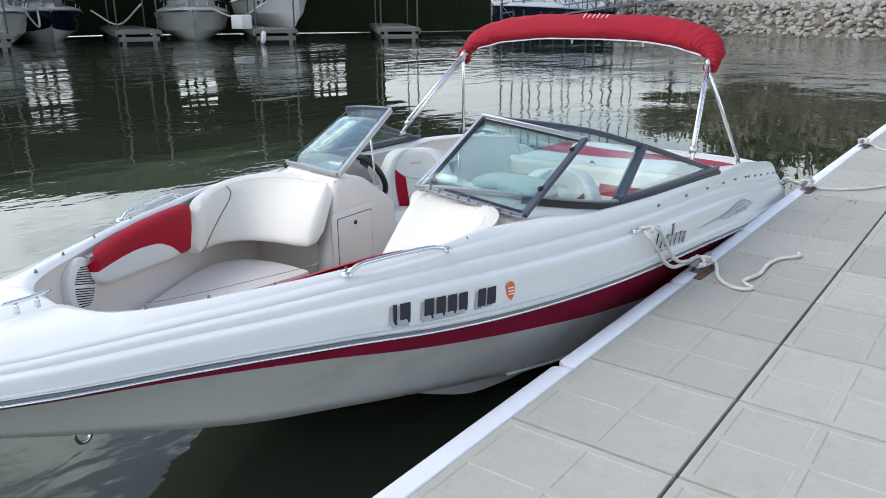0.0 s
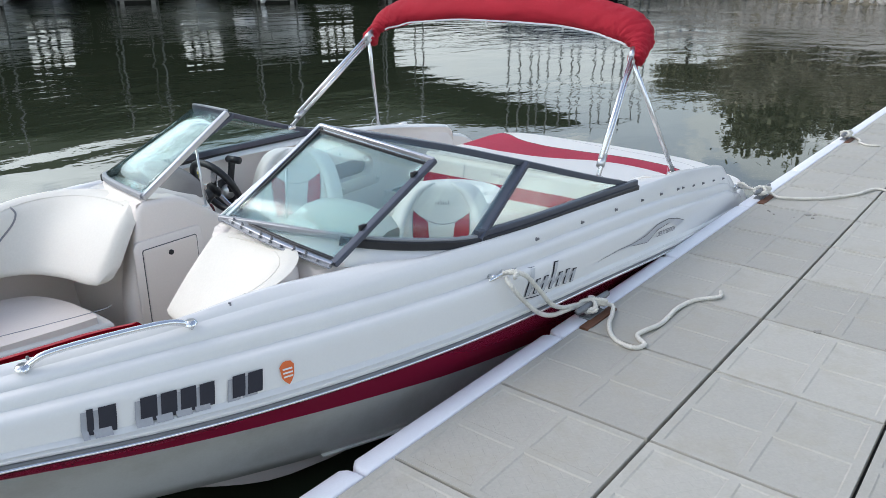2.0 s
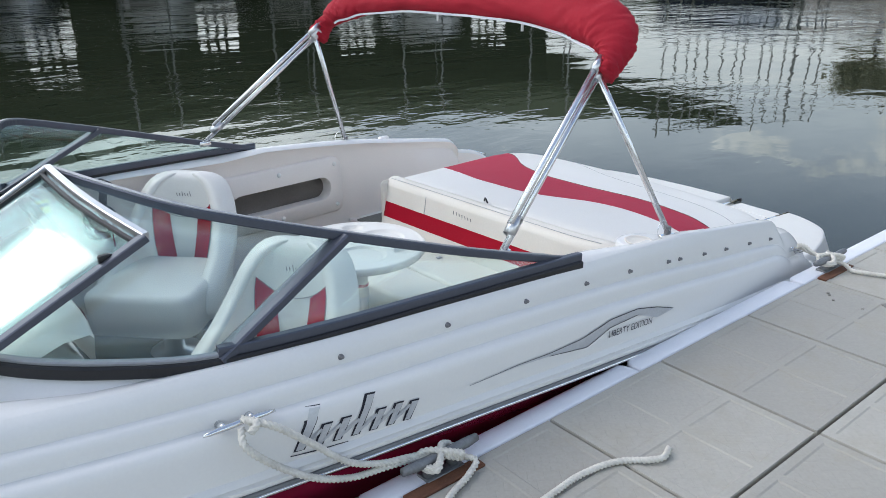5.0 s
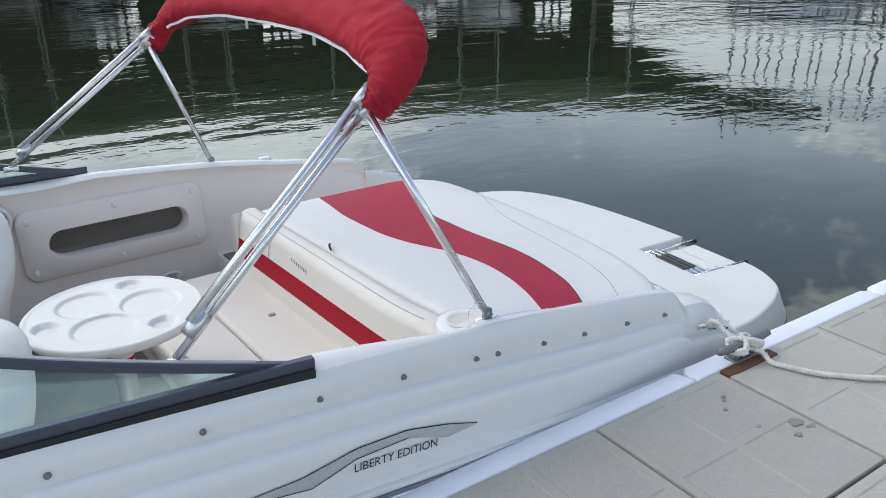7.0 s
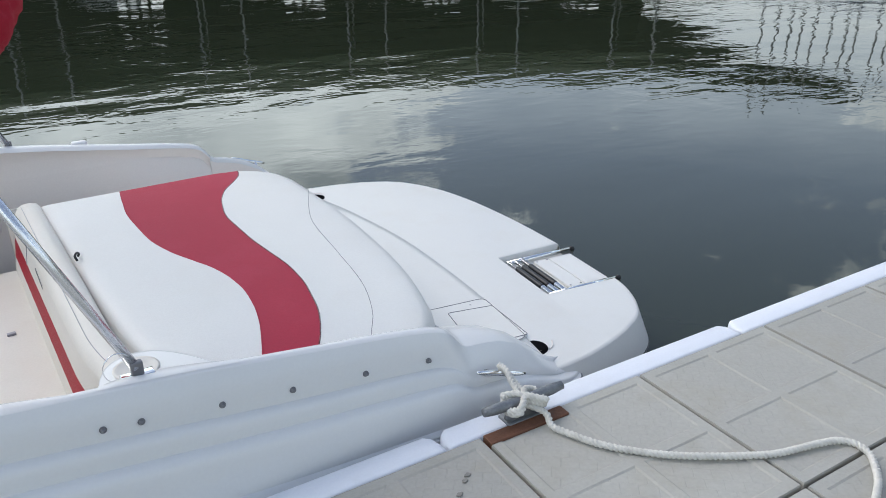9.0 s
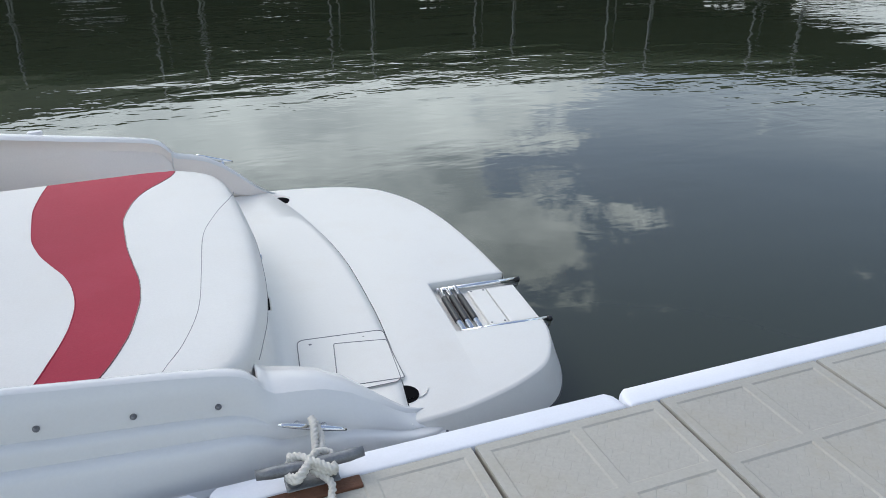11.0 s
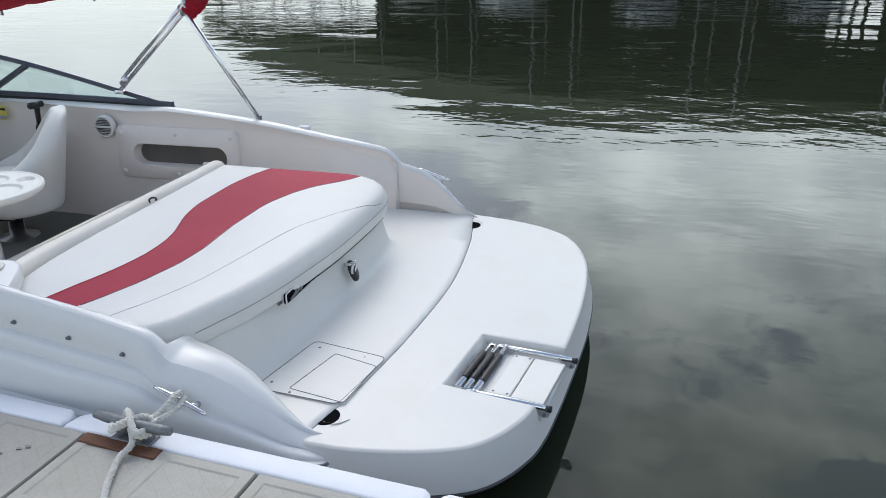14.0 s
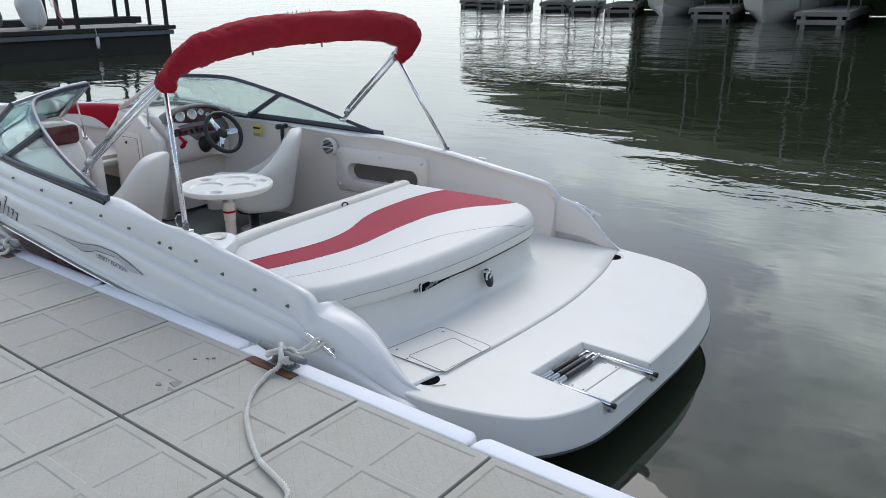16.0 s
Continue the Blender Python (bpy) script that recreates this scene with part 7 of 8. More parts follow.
def dock_cleat(x, label):
    c = thing("dock_cleat", label, "cleat", pose(x, 0.02, 0), "dock cleats")
    part("base_board", box(x - 0.16, x + 0.12, -0.050, -0.006, -0.03, 0.005, 0.003), WOOD, c, "weathered red-brown board", False)
    bm = tube([(x - 0.14, 0.02, 0.058), (x - 0.10, 0.02, 0.055), (x, 0.018, 0.052), (x + 0.10, 0.016, 0.055), (x + 0.14, 0.015, 0.058)], lambda k: 0.017 - 0.004 * abs(2 * k - 1) ** 3, 12)
    for dx in (-0.035, 0.035):
        tube([(x + dx * 1.4, 0.018, 0.0), (x + dx * 1.1, 0.018, 0.025), (x + dx, 0.018, 0.05)], lambda k: 0.020 - 0.006 * k, 10, bm)
    part("horn_bar", bm, CLEATGREY, c, "grey iron horns")
    part("foot", box(x - 0.07, x + 0.07, -0.012, 0.048, -0.004, 0.008, 0.003), CLEATGREY, c)
    return c


CL1, CL2, CL3 = -2.275, 0.165, 2.605
for cx in (CL1, CL2, CL3):
    dock_cleat(cx, "grey iron dock cleat on a brown board at the dock edge")


def hitch(x):
    """Turns of the rope round the horns."""
    out = []
    for k in range(27):
        a = 0.4 + 2 * math.pi * 2.6 * k / 26
        out.append((x + (0.060 + 0.006 * math.sin(3.1 * k)) * math.sin(a), 0.016 + (0.036 + 0.004 * math.sin(1.7 * k)) * math.sin(2 * a), 0.030 + 0.022 * math.cos(a) ** 2 + 0.0009 * k))
    return out


rope1 = thing("mooring_line", "white twisted nylon mooring line hitched on the dock cleat", "rope", pose(CL1, 0, 0))
part("line", laid([(-2.81, 0.13, 0.345), (-2.76, 0.085, 0.33), (-2.66, 0.075, 0.235), (-2.56, 0.070, 0.135), (-2.46, 0.065, 0.085), (-2.37, 0.06, 0.065)] + hitch(CL1) + [(CL1 + 0.085, -0.03, 0.03), (-2.235, -0.065, 0.014), (-2.335, -0.10, 0.011), (-2.43, -0.16, 0.010), (-2.478, -0.23, 0.010), (-2.475, -0.295, 0.010), (-2.425, -0.31, 0.010), (-2.395, -0.275, 0.010),
      (-2.36, -0.248, 0.010), (-2.30, -0.255, 0.010), (-2.20, -0.28, 0.010), (-2.09, -0.277, 0.010), (-2.0, -0.272, 0.010), (-1.90, -0.285, 0.010), (-1.83, -0.311, 0.010), (-1.765, -0.36, 0.010), (-1.72, -0.378, 0.010), (-1.67, -0.362, 0.010)]), ROPE, rope1)
part("eye_strand", laid([(-2.83, 0.13, 0.33), (-2.84, 0.09, 0.30), (-2.77, 0.075, 0.22), (-2.66, 0.070, 0.13), (-2.55, 0.068, 0.08), (-2.44, 0.066, 0.062), (-2.36, 0.055, 0.055), (-2.31, 0.04, 0.05)]), ROPE, rope1)
part("splice", laid([(-2.815, 0.155, 0.34), (-2.80, 0.10, 0.352), (-2.825, 0.09, 0.335)], 0.009), ROPE, rope1)
rope2 = thing("mooring_line", "white twisted nylon mooring line trailing over the dock tiles", "rope", pose(CL2, 0, 0))
part("line", laid([(0.205, 0.20, 0.060), (0.203, 0.165, 0.064), (0.197, 0.125, 0.046), (0.190, 0.085, 0.040), (0.180, 0.06, 0.042)] + hitch(CL2) + [(0.20, -0.03, 0.03), (0.195, -0.08, 0.012), (0.215, -0.13, 0.010), (0.25, -0.20, 0.010), (0.30, -0.265, 0.010), (0.38, -0.34, 0.010), (0.471, -0.404, 0.010), (0.56, -0.455, 0.010), (0.635, -0.493, 0.010), (0.71, -0.513, 0.010),
      (0.783, -0.53, 0.010), (0.84, -0.55, 0.010), (0.868, -0.585, 0.010), (0.86, -0.63, 0.010), (0.82, -0.672, 0.010), (0.77, -0.71, 0.010), (0.70, -0.745, 0.010)]), ROPE, rope2)
part("eye_strand", laid([(0.213, 0.205, 0.045), (0.22, 0.165, 0.035), (0.214, 0.12, 0.032), (0.205, 0.08, 0.034), (0.195, 0.05, 0.038)], 0.0085), ROPE, rope2)
rope3 = thing("mooring_line", "white rope end coiled by the farther dock cleat", "rope", pose(CL3, 0, 0))
part("line", laid(hitch(CL3) + [(CL3 + 0.07, -0.05, 0.012), (CL3 - 0.02, -0.11, 0.010), (CL3 - 0.12, -0.13, 0.010), (CL3 - 0.2, -0.22, 0.010), (CL3 - 0.16, -0.30, 0.010)]), ROPE, rope3)

# wet spots on the tiles
STAIN = material("wet_stain", (0.25, 0.235, 0.205), 0.45, vary=0.1)
for cx, cy, r, sd in ((-0.055, -0.345, 0.026, 1), (-0.03, -0.385, 0.016, 2), (-0.105, -0.388, 0.014, 7), (-0.12, -0.117, 0.009, 3), (-0.138, -0.133, 0.008, 4), (-0.178, -0.169, 0.009, 9), (-1.82, -0.842, 0.022, 5), (-0.172, -0.293, 0.010, 6)):
    outl = []
    for i in range(18):
        a = 2 * math.pi * i / 18
        rr = 0.82 * r * (0.75 + 0.6 * noise.noise(Vector((math.cos(a) * 1.2 + sd * 3.7, math.sin(a) * 1.2, sd))))
        outl.append((cx + rr * 1.7 * math.cos(a), cy + rr * math.sin(a)))
    part("wet_spot", prism(outl, -0.0032, 0.0010), STAIN, dock, "small dark wet spot", False)

# ---- the far side: covered slips ----
FRONT = [(-48, 66), (-40, 60), (-31, 55), (-22, 49.5), (-13, 42.5), (-6.3, 38.0), (1.5, 36.5), (9.5, 37.5), (17.5, 37.0), (22.4, 31.6), (27.6, 27.3), (33.0, 24.0), (38.0, 21.5), (43.0, 19.0)]
# unseen roof mass; its heights follow the dark band mirrored in the water
EAVE = [5.8, 5.9, 6.0, 6.0, 6.0, 6.0, 6.0, 6.0, 6.0, 5.6, 5.0, 7.4, 9.0, 9.0]
RIDGE = [8.8, 10.0, 11.0, 11.2, 11.2, 10.2, 9.4, 9.5, 9.8, 9.0, 8.7, 9.0, 9.7, 9.7]
EYE0 = Vector((-2.0, -1.4, 0))


def outward(p):
    return (Vector((p[0], p[1], 0)) - EYE0).normalized()


rows = []
for i, ((x, y), ez, rz) in enumerate(list(zip(FRONT, EAVE, RIDGE))[:13]):
    o = outward((x, y))
    p = Vector((x, y, 0)) + o * 2.6
    # narrowed to a thin strip at its open end, so the mirrored band thins
    steps = ((0, ez), (0, ez + 0.7), (9, rz), (18, ez + 0.7), (18, ez)) if i < 11 else ((2, ez), (2, ez + 0.4), (9, rz), (16, rz - 0.4), (16, ez + 0.5)) if i == 11 else ((8, ez + 0.3), (8, ez + 0.45), (9, rz - 0.1), (10, rz - 0.1), (10, ez + 0.35))
    rows.append([p + o * d + Vector((0, 0, z)) for d, z in steps])
edged(part("covered_slip_roof", grid_mesh(rows, close_v=True, cap=True), ROOF, None, "long dark green roof mass added over the boat slips for the dark reflection", False, category="roof", kind="structure"))
# dark screens added for the shade under the roof, with open bays
for i in range(3, len(FRONT) - 3):
    a, b = Vector((*FRONT[i], 0)), Vector((*FRONT[i + 1], 0))
    bays = ((0.0, 1.0, -0.4, 2.3), (0.0, 0.42, 2.32, 6.3), (0.47, 0.49, 2.32, 6.3), (0.53, 0.55, 2.32, 6.3), (0.59, 0.61, 2.32, 6.3), (0.68, 1.0, 2.32, 6.3), (0.42, 0.68, 4.0, 6.3)) if 5 < i < 10 else ((0.0, 1.0, -0.4, 6.3 if i < 6 else 2.3),)
    for k0, k1, zz0, zz1 in bays:
        p, q = a.lerp(b, k0), a.lerp(b, k1)
        p, q = p + outward(p) * 17, q + outward(q) * 17
        rows = [[v + Vector((0, 0, z)) for z in (zz0, zz1)] for v in (p, q)]
        bm = grid_mesh(rows)
        bmesh.ops.solidify(bm, geom=list(bm.faces), thickness=0.12)
        part("shed_wall", bm, SLIPBACK, None, "dark screen added behind the slips for the shade under the roof", False, category="wall", kind="structure")
# posts along the front
fing_posts = tube([(0, 0, -0.8), (0, 0, 6.1)], 0.042, 8)
post_me = bpy.data.meshes.new("slip_post")
fing_posts.to_mesh(post_me)
fing_posts.free()


def finger(i, x, y, w=2.2, l=14.0):
    o = outward((x, y))
    ang = math.degrees(math.atan2(o.y, o.x))
    M = pose(x, y, 0, 0, 0, ang)
    f = thing("finger_dock", "grey timber finger dock with steel posts under the roof", "dock", M, "finger docks")
    for k in range(int(l / 0.5)):
        bm = box(k * 0.5, k * 0.5 + 0.485, -w / 2, w / 2, 0.27, 0.32)
        if k < 16:
            part("plank", bm, FINGER, f, "", False, M)
        else:
            bm.free()
    part("deck_end", box(8.0, l, -w / 2, w / 2, 0.27, 0.32), FINGER, f, "", False, M)
    part("fascia", box(-0.06, -0.003, -w / 2, w / 2, 0.12, 0.325, 0.01), FINGER, f, "", False, M)
    part("lower_beam", box(-0.05, 0.0, -w / 2 + 0.1, w / 2 - 0.1, -0.25, -0.02, 0.01), FINGER, f, "", False, M)
    for s in (-1, 1):
        part("side_beam", box(0, l, s * w / 2 - 0.05, s * w / 2 + 0.05, 0.0, 0.266), FINGER, f, "", False, M)
        part("leg", box(-0.03, 0.16, s * (w / 2 - 0.35) - 0.1, s * (w / 2 - 0.35) + 0.1, -0.42, 0.12), FINGER, f, "", False, M)
        for d in (0.3, 7.0):
            part("post", post_me, DARKSTEEL, f, "", True, M @ pose(d, s * (w / 2 - 0.1), 0))
    part("float", box(0.4, l, -w / 2 + 0.05, w / 2 - 0.05, -0.6, -0.05), JOINT, f, "", False, M)
    return f


FINGERS = [(-45.5, 64.5), (-41, 61), (-36, 58.2), (-31, 56), (-26.5, 52.6), (-22, 49.5), (-13, 41.9), (-6.3, 37.3), (1.5, 35.4), (9.5, 36.0), (17.2, 36.2), (21.9, 31.0), (27.0, 26.8)]
for i, (x, y) in enumerate(FINGERS):
    finger(i, x, y)


def cruiser(x, y, turn, L, W, H, hull, keel, label, lift=0.0, stripe=None):
    """A cabin cruiser seen from the bow; bow at the origin, pointing to -x."""
    o = outward((x, y))
    M = pose(x, y, WATER_Z + lift, 0, 0, math.degrees(math.atan2(o.y, o.x)) + turn)
    b = thing("cabin_cruiser", label, "boat", M, "moored cruisers")
    hb = pchip([0, 0.03, 0.10, 0.25, 0.5, 1.0], [0.0, 0.16, 0.42, 0.76, 0.97, 1.0])
    cb = pchip([0, 0.06, 0.15, 0.3, 0.55, 1.0], [0.0, 0.0, 0.34, 0.66, 0.86, 0.9])
    ks = [0, 0.01, 0.03, 0.06, 0.1, 0.15, 0.22, 0.3, 0.42, 0.6, 0.8, 1.0]

    def sec(k, j):
        sx = k * L
        sheer = H * (1.0 - 0.22 * k)
        stem = max(0.0, 1 - k / 0.16)
        if j <= 1:
            z = sheer + (0.34 * H + stem ** 1.5 * 0.3 * H - sheer) * j
            w = hb(k) + (cb(k) - hb(k)) * (j ** 0.8)
        else:
            c = 0.34 * H + stem ** 1.5 * 0.3 * H
            z = c + (-0.35 * H * (1 - stem) + stem * 0.2 * H - c) * (j - 1)
            w = cb(k) * (2 - j)
        return Vector((sx, w * W / 2, z))
    for s in (-1, 1):
        mir = Matrix.Diagonal((1, s, 1, 1))
        part("topside", grid_mesh([[mir @ sec(k, j) for j in (0, 0.25, 0.5, 0.75, 1.0)] for k in ks]), hull, b, "", True, M)
        part("bottom", grid_mesh([[mir @ sec(k, j) for j in (1.0, 1.3, 1.65, 2.0)] for k in ks]), keel, b, "", True, M)
        part("rub_rail", tube([mir @ (sec(k, 0) + Vector((0, 0.02, 0))) for k in ks], 0.05, 6), ALU, b, "", True, M)
        pts = [mir @ (sec(k, 0) + Vector((0.15, -0.1, 0.62))) for k in ks[1:-1]]
        part("bow_rail", tube(pts, 0.022, 6), CHROME, b, "", True, M)
        for k in (0.03, 0.1, 0.22, 0.42, 0.6):
            p = mir @ (sec(k, 0) + Vector((0.15, -0.1, 0)))
            part("stanchion", tube([p, p + Vector((0, 0, 0.62))], 0.018, 6), CHROME, b, "", True, M)
        for kx in (0.30, 0.38):
            p = mir @ sec(kx, 0.28)
            part("port_light", lathe([(0.0, 0.02), (0.16, 0.02), (0.18, 0.0)], 16, Matrix.Translation(p) @ Matrix.Rotation(radians(-90 * s), 4, 'X') @ Matrix.Diagonal((1.5, 0.6, 1, 1))), BLACK, b, "dark oval port light", True, M)
    rows = []
    for k in ks:
        a = sec(k, 0)
        crown = 0.25 * H * min(1, k * 3)
        rows.append([Vector((a.x, a.y * t, a.z + 0.16 + crown * (1 - t * t))) if abs(t) < 0.99 else Vector((a.x, a.y * t, a.z)) for t in (-1, -0.95, -0.7, -0.4, 0, 0.4, 0.7, 0.95, 1)])
    part("deck", grid_mesh(rows), FARWHITE, b, "", True, M)
    rows = []
    for k, h2, ww in ((0.42, 0.20, 0.55), (0.50, 0.6, 0.62), (0.60, 1.05, 0.66), (0.66, 1.15, 0.66), (0.9, 1.0, 0.7)):
        z0 = H * (1 - 0.22 * k) + 0.2
        rows.append([Vector((k * L, t * ww * W / 2, z0 + h2 * (0.0 if abs(t) > 0.99 else 1.0))) for t in (-1, -0.9, -0.5, 0, 0.5, 0.9, 1)])
    part("cabin", grid_mesh(rows), FARWHITE, b, "", True, M)
    part("spotlight", lathe([(0.0, 0.0), (0.10, 0.02), (0.12, 0.10), (0.0, 0.16)], 14, Matrix.Translation((0.25 * L, 0, H + 0.45))), CHROME, b, "", True, M)
    part("anchor", tube([(-0.15, 0, H - 0.1), (0.1, 0, H + 0.08), (0.5, 0, H + 0.15)], 0.05, 8), CLEATGREY, b, "", True, M)
    return b


cruiser(16.2, 43.0, 4, 10, 5.2, 1.75, NAVY, FARWHITE, "navy and white cabin cruiser moored bow out")
cruiser(21.6, 37.6, -4, 9, 4.6, 1.7, FARGREY, FARGREY, "cream cabin cruiser moored bow out")
cruiser(25.5, 33.0, 16, 8, 3.4, 1.5, FARWHITE, FARWHITE, "white runabout raised on a boat lift", 1.0)
cruiser(34.0, 25.4, -52, 9, 3.8, 1.9, NAVY, NAVY, "navy cruiser with a white deck moored at a finger dock")
cruiser(12.2, 40.0, 4, 10, 4.4, 1.7, FARGREY, FARWHITE, "grey cabin cruiser moored bow out")
cruiser(5.0, 38.0, 0, 10, 4.2, 1.7, NAVY, FARWHITE, "dark cabin cruiser moored bow out")
cruiser(-2.2, 38.5, 0, 10, 4.2, 1.8, NAVY, NAVY, "dark navy cruiser moored bow out")
cruiser(-10.3, 42.0, -6, 10, 4.6, 1.8, FARGREY, FARGREY, "pale grey cruiser moored bow out")
cruiser(-18.5, 48.5, -6, 10, 4.4, 1.7, FARGREY, FARWHITE, "white cruiser moored bow out")
# dock box and hanging fender by the second finger
part("dock_box", box(21.0, 21.7, 32.6, 33.5, 0.32, 1.05, 0.05), FARWHITE, None, "white plastic dock box on the finger dock", True, category="box")
fend = thing("fender", "white cylindrical boat fender hanging at the finger dock", "fender", pose(20.95, 30.9, 0))
part("body", lathe([(0.0, -0.36), (0.10, -0.33), (0.13, -0.22), (0.13, 0.12), (0.10, 0.22), (0.0, 0.26)], 16, pose(20.95, 30.9, 0, 8, 6, 0)), FARWHITE, fend)
part("lanyard", tube([(20.95, 30.9, 0.25), (21.0, 31.0, 0.5)], 0.015, 6), ROPE, fend)
# bow lines of the cruisers
for a, b2, c in (((15.0, 42.0, 1.4), (14.2, 40.5, 0.5), (13.0, 39.5, 1.5)), ((18.0, 42.0, 1.3), (18.4, 40.0, 0.55), (18.2, 37.3, 1.6)), ((22.6, 37.0, 1.3), (22.8, 35.0, 0.9), (22.3, 32.0, 1.7))):
    part("bow_line", tube(spline([a, b2, c], 8), 0.05, 6), ROPE, None, "white mooring line slung from a cruiser's bow", True, category="rope")

# ---- open posts and gangway beyond the roof ----
rng = random.Random(5)
for i in range(15):
    k = i / 14
    x, y = 34.0 + 9.6 * k + rng.uniform(-0.12, 0.12), 24.6 - 4.2 * k + rng.uniform(-0.3, 0.3)
    part("slip_post", tube([(x, y, -1.0), (x, y, rng.choice((7.4, 7.8, 8.0)))], 0.05, 8), DARKSTEEL, None, "tall dark steel post of the open slips", True, category="post", group="open slip posts")
for z in (7.6,):
    part("slip_beam", tube([(34.0, 25.0, z), (43.8, 20.8, z)], 0.05, 8), DARKSTEEL, None, "long dark steel beam across the posts", True, category="beam")
gang = thing("gangway", "blue-grey steel truss gangway from the bank to the docks", "gangway", pose(46, 18, 1.6))
ga, gb = Vector((47.0, 17.5, 2.1)), Vector((34.5, 25.5, 0.45))
gn = Vector((0.54, 0.84, 0)) * 0.7
GANGM = material("blue_grey_steel", (0.24, 0.28, 0.33), 0.5, 0.3, vary=0.1, scale=1, fine=10)
for s in (-1, 1):
    for h in (0.0, 0.55, 1.1):
        part("rail", tube([ga + gn * s + Vector((0, 0, h)), gb + gn * s + Vector((0, 0, h))], 0.045, 6), GANGM, gang)
    for i in range(17):
        p, q = ga.lerp(gb, i / 16) + gn * s, ga.lerp(gb, min(i + 1, 16) / 16) + gn * s
        part("upright", tube([p, p + Vector((0, 0, 1.1))], 0.03, 6), GANGM, gang)
        if i < 16:
            part("brace", tube([p, q + Vector((0, 0, 1.1))], 0.025, 6), GANGM, gang)
rows = [[ga + gn, ga - gn], [gb + gn, gb - gn]]
bm = grid_mesh(rows)
bmesh.ops.solidify(bm, geom=list(bm.faces), thickness=0.08)
part("walkway", bm, FINGER, gang, "", False)

# ---- the bank ----
BX = pchip([-60, -20, 5.35, 12.6, 19.2, 30, 60], [36, 39.0, 41.8, 45.2, 47.0, 50, 58])
rows = []
for y in stations(-60, 60, 48):
    x = BX(y)
    rows.append([Vector((x + d, y, z + 0.15 * noise.noise(Vector((x * 0.3, y * 0.3, d))))) for d, z in ((-3, -1.5), (0, -0.40), (1.2, -0.1), (3.6, 1.25), (4.6, 1.5))] + [Vector((x + 4.8, y, 1.5))])
part("river_bank", grid_mesh(rows), SOIL, None, "muddy bank under the riprap", True, category="ground", kind="structure")
for d0, d1, z0, z1, lab in ((4.7, 5.3, 1.0, 1.78, "low concrete kerb along the bank"), (8.2, 8.9, 1.2, 3.1, "long pale concrete retaining wall above the bank")):
    rows = []
    for y in stations(-60, 60, 24):
        x = BX(y)
        rows.append([Vector((x + d0, y, z0)), Vector((x + d0, y, z1 - 0.04)), Vector((x + d0 + 0.04, y, z1)), Vector((x + d1, y, z1)), Vector((x + d1, y, z0))])
    part("bank_wall", grid_mesh(rows), CONC, None, lab, False, category="wall", kind="structure")
rows = [[Vector((BX(y) + 5.2, y, 1.60)), Vector((BX(y) + 8.3, y, 1.62))] for y in stations(-60, 60, 24)]
part("bank_path", grid_mesh(rows), CONC, None, "worn concrete path on the bank", False, category="path", kind="structure")
rows = [[Vector((BX(y) + 8.85, y, 3.05)), Vector((BX(y) + 60, y, 6.0 + 2.0 * noise.noise(Vector((y * 0.05, 0, 0))))), Vector((BX(y) + 400, y * 6, 8.0))] for y in stations(-60, 60, 24)]
part("hinterland", grid_mesh(rows), SOIL, None, "rough grassy land behind the retaining wall", True, category="ground", kind="structure")
rng = random.Random(11)


def stone_bm(seed, bm=None, m=Matrix()):
    r = random.Random(seed)
    bm = bm or bmesh.new()
    res = bmesh.ops.create_icosphere(bm, subdivisions=1, radius=1.0)
    a = r.uniform(0.6, 0.95), r.uniform(0.6, 0.95), r.uniform(0.45, 0.7)
    for v in res["verts"]:
        k = 1 + 0.35 * noise.noise(v.co * 1.3 + Vector((seed * 3.1, 0, 0)))
        v.co = m @ Vector((v.co.x * a[0] * k, v.co.y * a[1] * k, v.co.z * a[2] * k))
    return bm


riprap = thing("riprap", "bank of loose broken grey riprap stones at the waterline", "stones", pose(44, 12, 0), kind="structure")
stone_me = []
for s in range(8):
    me = bpy.data.meshes.new("stone")
    b_ = stone_bm(s)
    b_.to_mesh(me)
    b_.free()
    stone_me.append(me)
verts, faces, near = [], [], 0
base = [([tuple(v.co) for v in me.vertices], [tuple(p.vertices) for p in me.polygons]) for me in stone_me]
for y in np.arange(-34, 40, 0.52):
    for d in np.arange(0.1, 4.6, 0.50):
        yy, dd = y + rng.uniform(-0.22, 0.22), d + rng.uniform(-0.2, 0.2)
        x = BX(yy) + dd
        z = float(np.interp(dd, [0, 1.2, 3.6, 4.6], [-0.38, -0.05, 1.28, 1.52])) + 0.08
        sz = rng.uniform(0.20, 0.44) * (0.75 if d < 0.9 else 1.0)
        M = pose(x, yy, z, rng.uniform(-40, 40), rng.uniform(-40, 40), rng.uniform(0, 360)) @ Matrix.Scale(sz, 4)
        k = rng.randrange(8)
        if 4.0 < yy < 19.0 and near < 290:
            near += 1
            part("stone", stone_me[k], ROCK, riprap, "", False, M)
        else:
            n0 = len(verts)
            verts += [tuple(M @ Vector(c)) for c in base[k][0]]
            faces += [tuple(n0 + q for q in f) for f in base[k][1]]
me = bpy.data.meshes.new("loose_stones")
me.from_pydata(verts, [], faces)
part("loose_stones", me, ROCK, riprap, "", False, kind="stuff")


